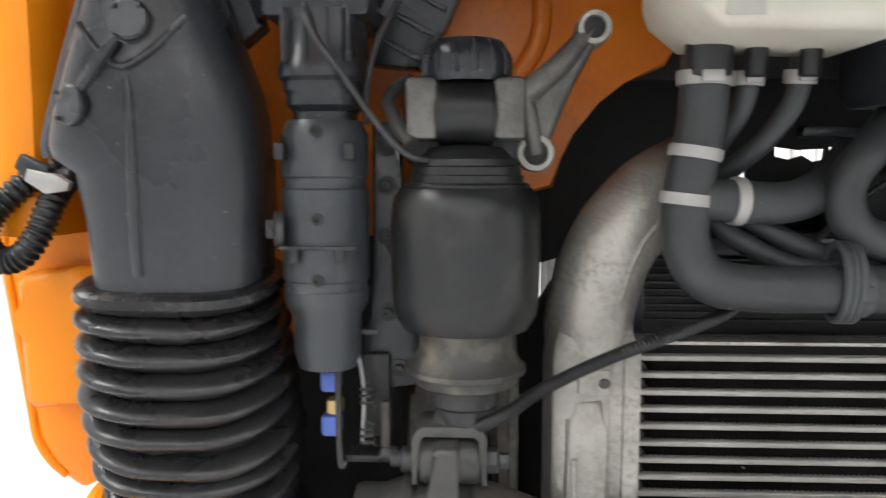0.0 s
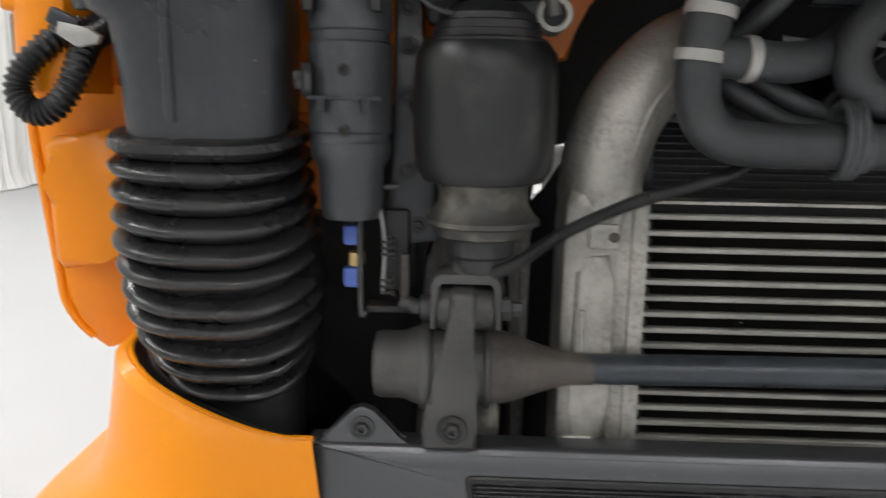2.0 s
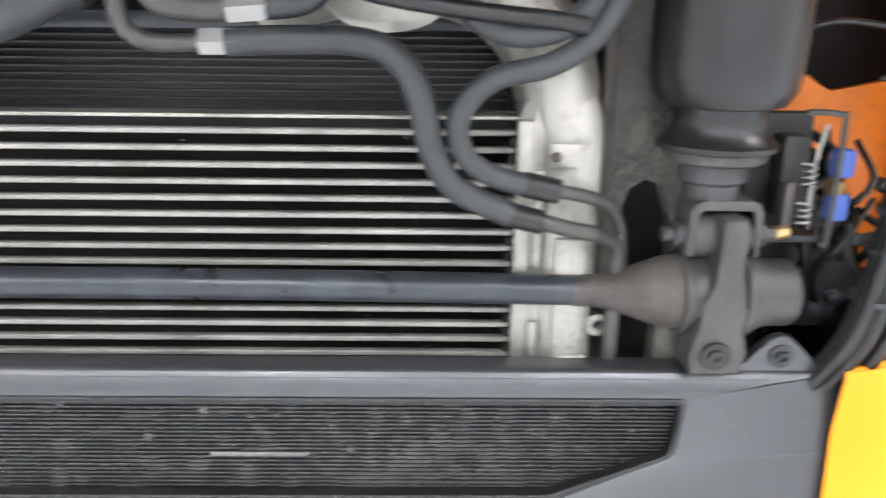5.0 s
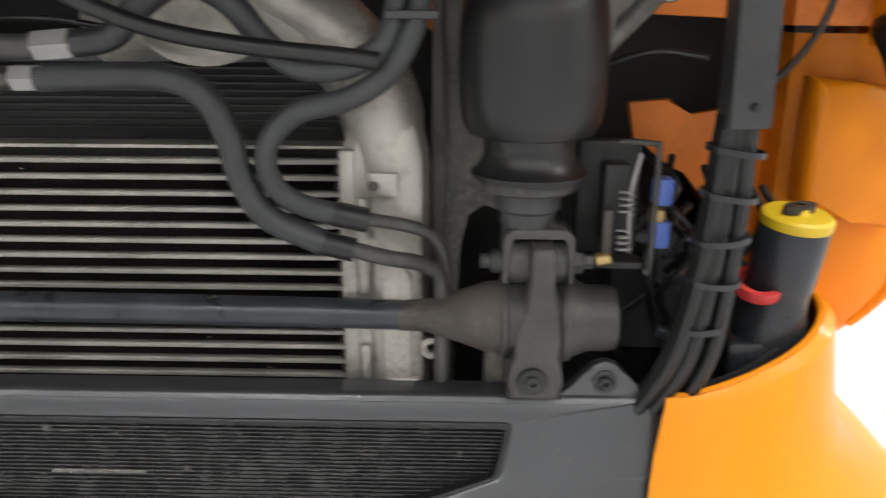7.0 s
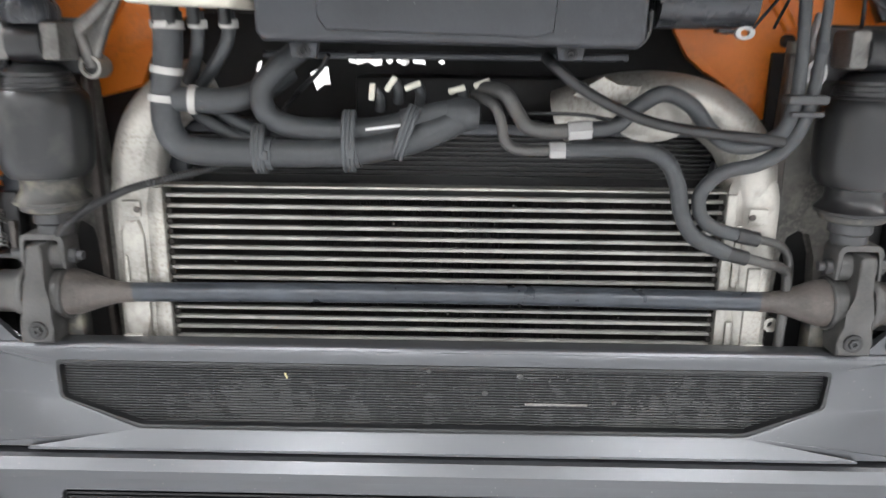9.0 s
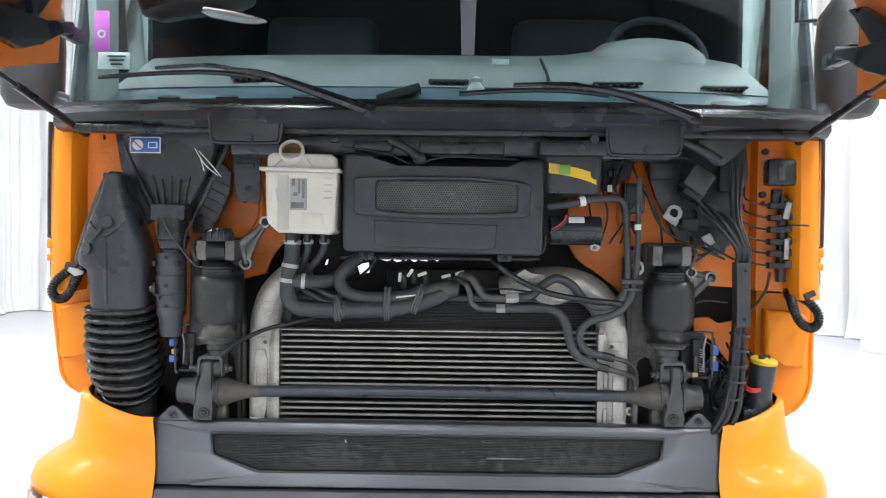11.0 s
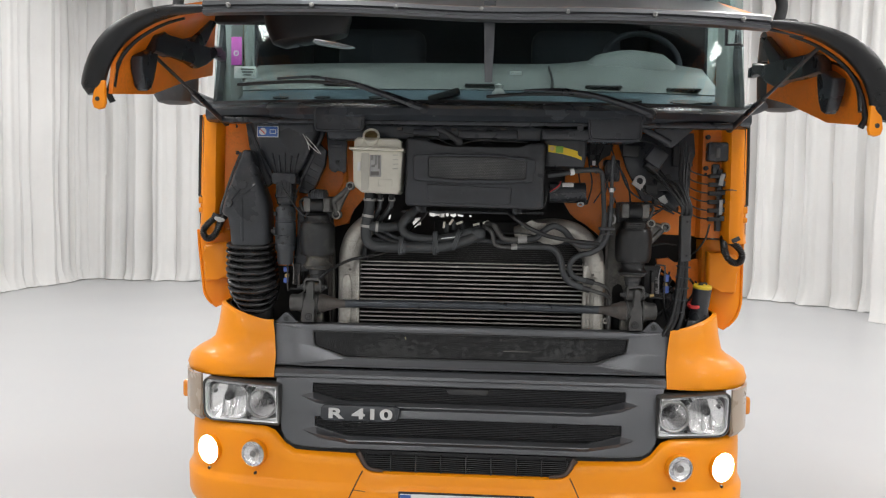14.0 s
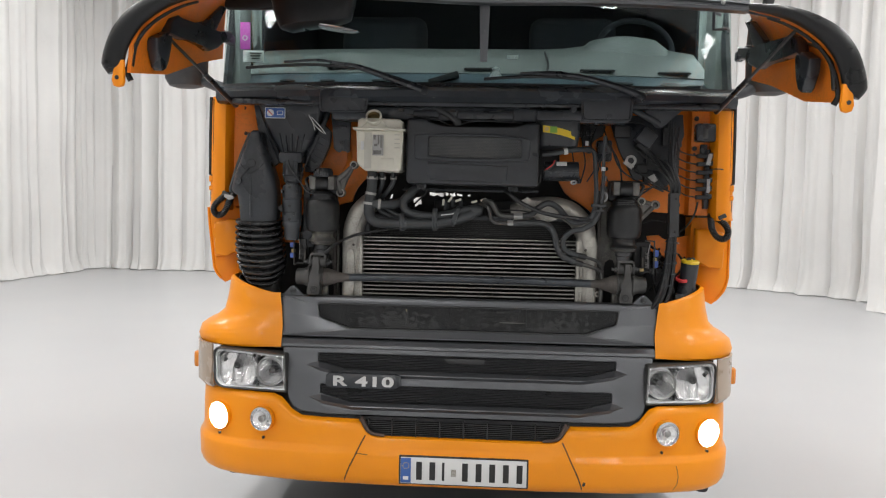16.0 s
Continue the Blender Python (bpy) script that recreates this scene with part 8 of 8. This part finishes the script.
part("metal_tab", box((0.690, 0.098, 1.716), (0.05, 0.004, 0.02), 0.002, Matrix.Rotation(0.6, 4, "Y")), ZINC, g)
part("metal_tab", box((0.787, 0.05, 1.655), (0.030, 0.006, 0.034), 0.003, Matrix.Rotation(-0.5, 4, "Y")), ZINC, g)
relay = thing("relay_box", (0.74, 0.06, 1.78), "dark grey square relay cover standing on its corner", "relay box")
part("cover", box((0.752, 0.06, 1.830), (0.070, 0.07, 0.070), 0.006, Matrix.Rotation(0.62, 4, "Y")), PLASTIC_DUSTY, relay)
part("base", box((0.750, 0.085, 1.80), (0.06, 0.06, 0.05), 0.006, Matrix.Rotation(0.62, 4, "Y")), BLACK_SHADE, relay)
chan = thing("cable_channel", (0.866, 0.02, 1.4), "grey plastic cable channel with two rivets", "cable channel")
part("channel", prism([(0.846, 1.592), (0.885, 1.594), (0.890, 1.410), (0.850, 1.408)], -0.022, 0.02, 0.003), STEEL_DARK, chan)
for z in (1.57, 1.43):
    part("rivet", rod((0.872, -0.020, z), (0.872, -0.026, z), 0.005, seg=12), BLACK_SHADE, chan)
rnd = random.Random(4)
bundle = thing("wiring_bundle", (0.86, 0.02, 1.15), "thick bundle of black cables with ties", "cables")
for k in range(7):
    dx, dy = 0.010 * (k % 3 - 1) + 0.004 * rnd.uniform(-1, 1), 0.012 * (k // 3 - 1)
    part("cable", tube([(0.868 + dx, 0.01 + dy, 1.42), (0.866 + dx * 1.3, 0.01 + dy, 1.33), (0.858 + dx * 1.5, 0.005 + dy, 1.24), (0.842 + dx * 1.8, 0.0 + dy, 1.16), (0.81 + dx * 2, 0.02 + dy, 1.08)], 0.0085, 8, 5), BLACK_RUBBER, bundle)
for z, x in ((1.385, 0.868), (1.34, 0.866), (1.295, 0.863), (1.25, 0.859), (1.20, 0.850)):
    part("tie", lathe([(0.026, -0.003), (0.029, -0.003), (0.029, 0.003), (0.026, 0.003)], Matrix.Translation((x, 0.005, z)) @ Matrix.Rotation(rnd.uniform(-0.2, 0.2), 4, "Y"), 18), PLASTIC_DUSTY, bundle)
for k in range(8):
    x = 0.852 + 0.0055 * k
    end = (0.735 + 0.012 * k + rnd.uniform(-0.02, 0.02), 0.07, 1.79 - 0.012 * k + rnd.uniform(-0.02, 0.02)) if k < 5 else (0.86 + 0.02 * (k - 5), 0.09, 1.88 - 0.02 * k + 0.14)
    mid = (0.80 + 0.010 * k, 0.02 + 0.01 * (k % 2), 1.70 + 0.004 * k)
    part("cable", tube([(x, 0.0 + 0.006 * (k % 3), 1.585), (x - 0.002, -0.002, 1.63), mid, end], 0.0055, 8, 6), BLACK_RUBBER, bundle)
for a, b, c in (((0.60, 0.05, 1.80), (0.66, 0.04, 1.68), (0.83, 0.03, 1.60)), ((0.58, 0.06, 1.83), (0.64, 0.05, 1.72), (0.66, 0.07, 1.63)), ((0.66, 0.07, 1.63), (0.70, 0.06, 1.60), (0.78, 0.04, 1.615)), ((0.70, 0.06, 1.70), (0.78, 0.03, 1.64), (0.85, 0.01, 1.60)),
                ((0.69, 0.04, 1.52), (0.73, 0.03, 1.58), (0.80, 0.03, 1.63)), ((0.65, 0.10, 1.90), (0.74, 0.09, 1.895), (0.80, 0.08, 1.86)), ((0.75, 0.10, 1.46), (0.80, 0.08, 1.475), (0.85, 0.06, 1.47))):
    hose("thin_wire", [a, b, c], 0.0035, BLACK_RUBBER, "thin black wire in the wiring bay", category="cable")

rail = thing("connector_rail", (1.0, 0.12, 1.55), "row of black cable connectors on the cab post", "connectors")
part("rail", box((1.035, 0.13, 1.66), (0.022, 0.03, 0.26), 0.004), PLASTIC, rail)
for k in range(6):
    z = 1.76 - 0.036 * k
    part("connector", box((1.012, 0.112, z), (0.05, 0.028, 0.018), 0.004), BLACK_SHADE, rail)
    part("plug", box((1.045, 0.108, z + 0.004), (0.026, 0.024, 0.022), 0.004), PLASTIC, rail)
    part("wire", tube([(0.990, 0.112, z), (0.945, 0.10, z + 0.006), (0.90, 0.07, z + 0.02), (0.878, 0.02, z + 0.05 - 0.015 * k)], 0.003, 6, 5), BLACK_RUBBER, rail)
part("silver_label", box((1.036, 0.095, 1.745), (0.018, 0.004, 0.05), 0.001, Matrix.Rotation(0.2, 4, "Y")), ZINC, rail)
part("silver_label", box((1.036, 0.095, 1.63), (0.014, 0.004, 0.06), 0.001), ZINC, rail)
part("wire", tube([(1.02, 0.10, 1.70), (1.06, 0.05, 1.702), (1.10, 0.08, 1.70)], 0.0025, 6, 5), BLACK_RUBBER, rail)
part("wire", tube([(1.0, 0.12, 1.56), (0.985, 0.12, 1.50), (0.95, 0.14, 1.44), (0.90, 0.16, 1.41)], 0.004, 6, 5), BLACK_RUBBER, rail)
sw = thing("relay_socket", (0.98, 0.10, 1.83), "black relay socket with a grey window on the post", "relay")
part("socket", box((1.022, 0.11, 1.860), (0.095, 0.05, 0.080), 0.010), PLASTIC, sw)
part("window", box((1.012, 0.084, 1.855), (0.022, 0.006, 0.042), 0.008), CAST, sw)
part("lug", box((1.020, 0.135, 1.787), (0.030, 0.02, 0.048), 0.004), PLASTIC, sw)
for x, z, w, hh in ((1.010, 1.541, 0.085, 0.038), (0.87, 1.62, 0.03, 0.02), (0.93, 1.81, 0.016, 0.016), (0.60, 1.70, 0.03, 0.018), (0.595, 1.62, 0.022, 0.022), (0.93, 1.545, 0.02, 0.02)):
    tagged(part("grommet", box((x, 0.190, z), (w, 0.03, hh), min(w, hh) * 0.44, seg=4), BLACK_SHADE), "black rubber grommet in the bulkhead", "grommet", "bulkhead grommets")

fill = thing("washer_filler", (0.93, 0.03, 1.1), "black washer filler neck with a yellow cap and a red ring", "filler neck")
up = Vector((0.06, -0.12, 1.0)).normalized()
c0 = Vector((0.955, 0.085, 1.142))
m = axis(c0, c0 + up)
part("body", lathe([(0, -0.06), (0.040, -0.06), (0.040, 0.04), (0.036, 0.05), (0.034, 0.075), (0.036, 0.08), (0.038, 0.15), (0.036, 0.156), (0, 0.157)], m, 30), PLASTIC, fill)
part("cap", lathe([(0.036, 0.150), (0.0385, 0.154), (0.0385, 0.163), (0.035, 0.166), (0.012, 0.166), (0.010, 0.172), (0, 0.173)], m, 30), YELLOW, fill, "yellow filler cap")
part("cap_mark", lathe([(0.004, 0.1665), (0.012, 0.1668), (0.012, 0.1755), (0.004, 0.1755)], m, 12, squash=(1.9, 0.8)), BLACK_SHADE, fill)
m2 = axis(c0 + up * 0.082 + Vector((-0.028, -0.012, 0)), c0 + up + Vector((-0.12, -0.25, 0)))
part("red_ring", lathe([(0.020, -0.006), (0.027, -0.006), (0.028, 0.0), (0.027, 0.007), (0.020, 0.007)], m2, 26), RED, fill, "red plastic ring")
part("lower_block", box((0.945, 0.08, 1.125), (0.09, 0.07, 0.07), 0.010), PLASTIC, fill)

# engine parts glimpsed through the gap above the hoses
eng = thing("engine_top", (0, 0.3, 1.45), "dark engine top with small pipe fittings", "engine")
part("block", box((0.10, 0.30, 1.50), (0.54, 0.10, 0.10), 0.01), BLACK_SHADE, eng)
part("rail", box((0.0, 0.10, 1.590), (0.60, 0.02, 0.012), 0.003), PLASTIC, eng)
for x, z, a in ((-0.115, 1.535, 0.1), (-0.05, 1.545, 1.2), (0.02, 1.540, 1.3), (-0.085, 1.548, 0.6), (0.06, 1.55, 1.2)):
    part("fitting", box((x, 0.04, z), (0.010, 0.012, 0.028), 0.003, Matrix.Rotation(a, 4, "Y")), TANK, eng, "pale plastic pipe clip")
    part("elbow", tube([(x + 0.01, 0.06, z - 0.03), (x + 0.012, 0.05, z - 0.01), (x + 0.004, 0.05, z + 0.004)], 0.009, 10, 5), RUBBER, eng)
part("crumpled_foil", prism([(0.20, 1.535), (0.25, 1.565), (0.27, 1.548), (0.31, 1.552), (0.30, 1.530), (0.24, 1.522)], 0.02, 0.03, 0.003), ALLOY, eng, "dull crumpled heat shield")


# ---- brackets hanging under the cross beam ----
hang = thing("hanging_bracket", (-0.58, 0.09, 1.91), "black plate bracket hanging from the cross beam beside the expansion tank", "bracket")
part("plate", prism([(-0.626, 1.92), (-0.536, 1.92), (-0.539, 1.752), (-0.552, 1.746), (-0.560, 1.756), (-0.576, 1.758), (-0.586, 1.748), (-0.600, 1.752), (-0.612, 1.765), (-0.616, 1.83)], 0.085, 0.10, 0.003), PLASTIC, hang)
part("rib", box((-0.58, 0.082, 1.86), (0.05, 0.01, 0.012), 0.003), PLASTIC, hang)
part("bolt", bolt((-0.575, 0.084, 1.79), (0, -1, 0), 0.007, 0.005), STEEL_DARK, hang)
hang = thing("wall_bracket", (0.59, 0.14, 1.74), "small black box bracket on the bulkhead", "bracket")
part("body", box((0.59, 0.16, 1.778), (0.066, 0.05, 0.092), 0.008), PLASTIC, hang)
part("lid", box((0.588, 0.13, 1.79), (0.05, 0.014, 0.05), 0.004), PLASTIC_DUSTY, hang)

hose("grey_wire", [(-0.800, 0.02, 1.73), (-0.786, -0.012, 1.680), (-0.757, -0.014, 1.638), (-0.728, -0.012, 1.596), (-0.700, -0.010, 1.566), (-0.672, 0.0, 1.558)], 0.0032, STEEL_DARK, "thin grey wire hanging from the funnel to the strut", category="cable")
hose("black_wire", [(-0.700, 0.03, 1.735), (-0.712, 0.01, 1.70), (-0.728, 0.004, 1.667), (-0.737, 0.006, 1.631), (-0.741, 0.02, 1.595)], 0.0026, BLACK_RUBBER, "thin black wire beside the filter neck", category="cable")

# ---- dark clutter behind the filler neck ----
clutter = thing("valve_harness", (0.86, 0.12, 1.1), "tangle of black air lines and clips behind the filler neck", "cables")
rnd = random.Random(21)
part("carrier", prism([(0.795, 1.22), (0.83, 1.262), (0.875, 1.27), (0.905, 1.23), (0.93, 1.19), (0.955, 1.08), (0.79, 1.08)], 0.20, 0.23, 0.006), BLACK_SHADE, clutter)
for k in range(11):
    x, z = 0.80 + 0.013 * k, 1.10 + 0.012 * (k * 5 % 11)
    part("air_line", tube([(x, 0.14 + 0.01 * (k % 3), z), (x + rnd.uniform(-0.03, 0.03), 0.11 + 0.02 * rnd.random(), z + 0.05), (x + rnd.uniform(-0.02, 0.05), 0.12, z + 0.10), (x + rnd.uniform(-0.02, 0.04), 0.17, z + 0.14)], rnd.uniform(0.003, 0.006), 8, 5), BLACK_RUBBER, clutter)
for k in range(9):
    part("clip", box((0.80 + 0.12 * rnd.random(), 0.13 + 0.03 * rnd.random(), 1.12 + 0.17 * rnd.random()), (0.018, 0.02, 0.014), 0.003, Matrix.Rotation(rnd.uniform(-0.8, 0.8), 4, "Y")), PLASTIC, clutter)

# ---- clutter on the bulkhead behind the upright hoses ----
knot = thing("plug_cluster", (0.50, 0.12, 1.70), "cluster of dark plugs and wires behind the upright hoses", "connectors")
rnd = random.Random(33)
for k in range(9):
    part("plug", box((rnd.uniform(0.44, 0.60), 0.14 + 0.04 * rnd.random(), rnd.uniform(1.64, 1.87)), (rnd.uniform(0.014, 0.034), 0.03, rnd.uniform(0.014, 0.04)), 0.004, Matrix.Rotation(rnd.uniform(-0.5, 0.5), 4, "Y")), PLASTIC if k % 3 else BLACK_SHADE, knot)
for k in range(5):
    x = 0.46 + 0.03 * k
    part("wire", tube([(x, 0.13, 1.88), (x + rnd.uniform(-0.03, 0.03), 0.10, 1.80), (x + rnd.uniform(-0.02, 0.05), 0.11, 1.72), (x + rnd.uniform(-0.02, 0.04), 0.15, 1.64)], 0.003, 6, 6), BLACK_RUBBER, knot)
part("tag", box((0.507, 0.10, 1.806), (0.014, 0.004, 0.020), 0.001), WHITE, knot, "small white tag")
part("bracket", prism([(0.455, 1.90), (0.60, 1.90), (0.585, 1.845), (0.55, 1.83), (0.53, 1.80), (0.50, 1.80), (0.49, 1.85), (0.46, 1.86)], 0.17, 0.185, 0.003), BLACK_SHADE, knot)
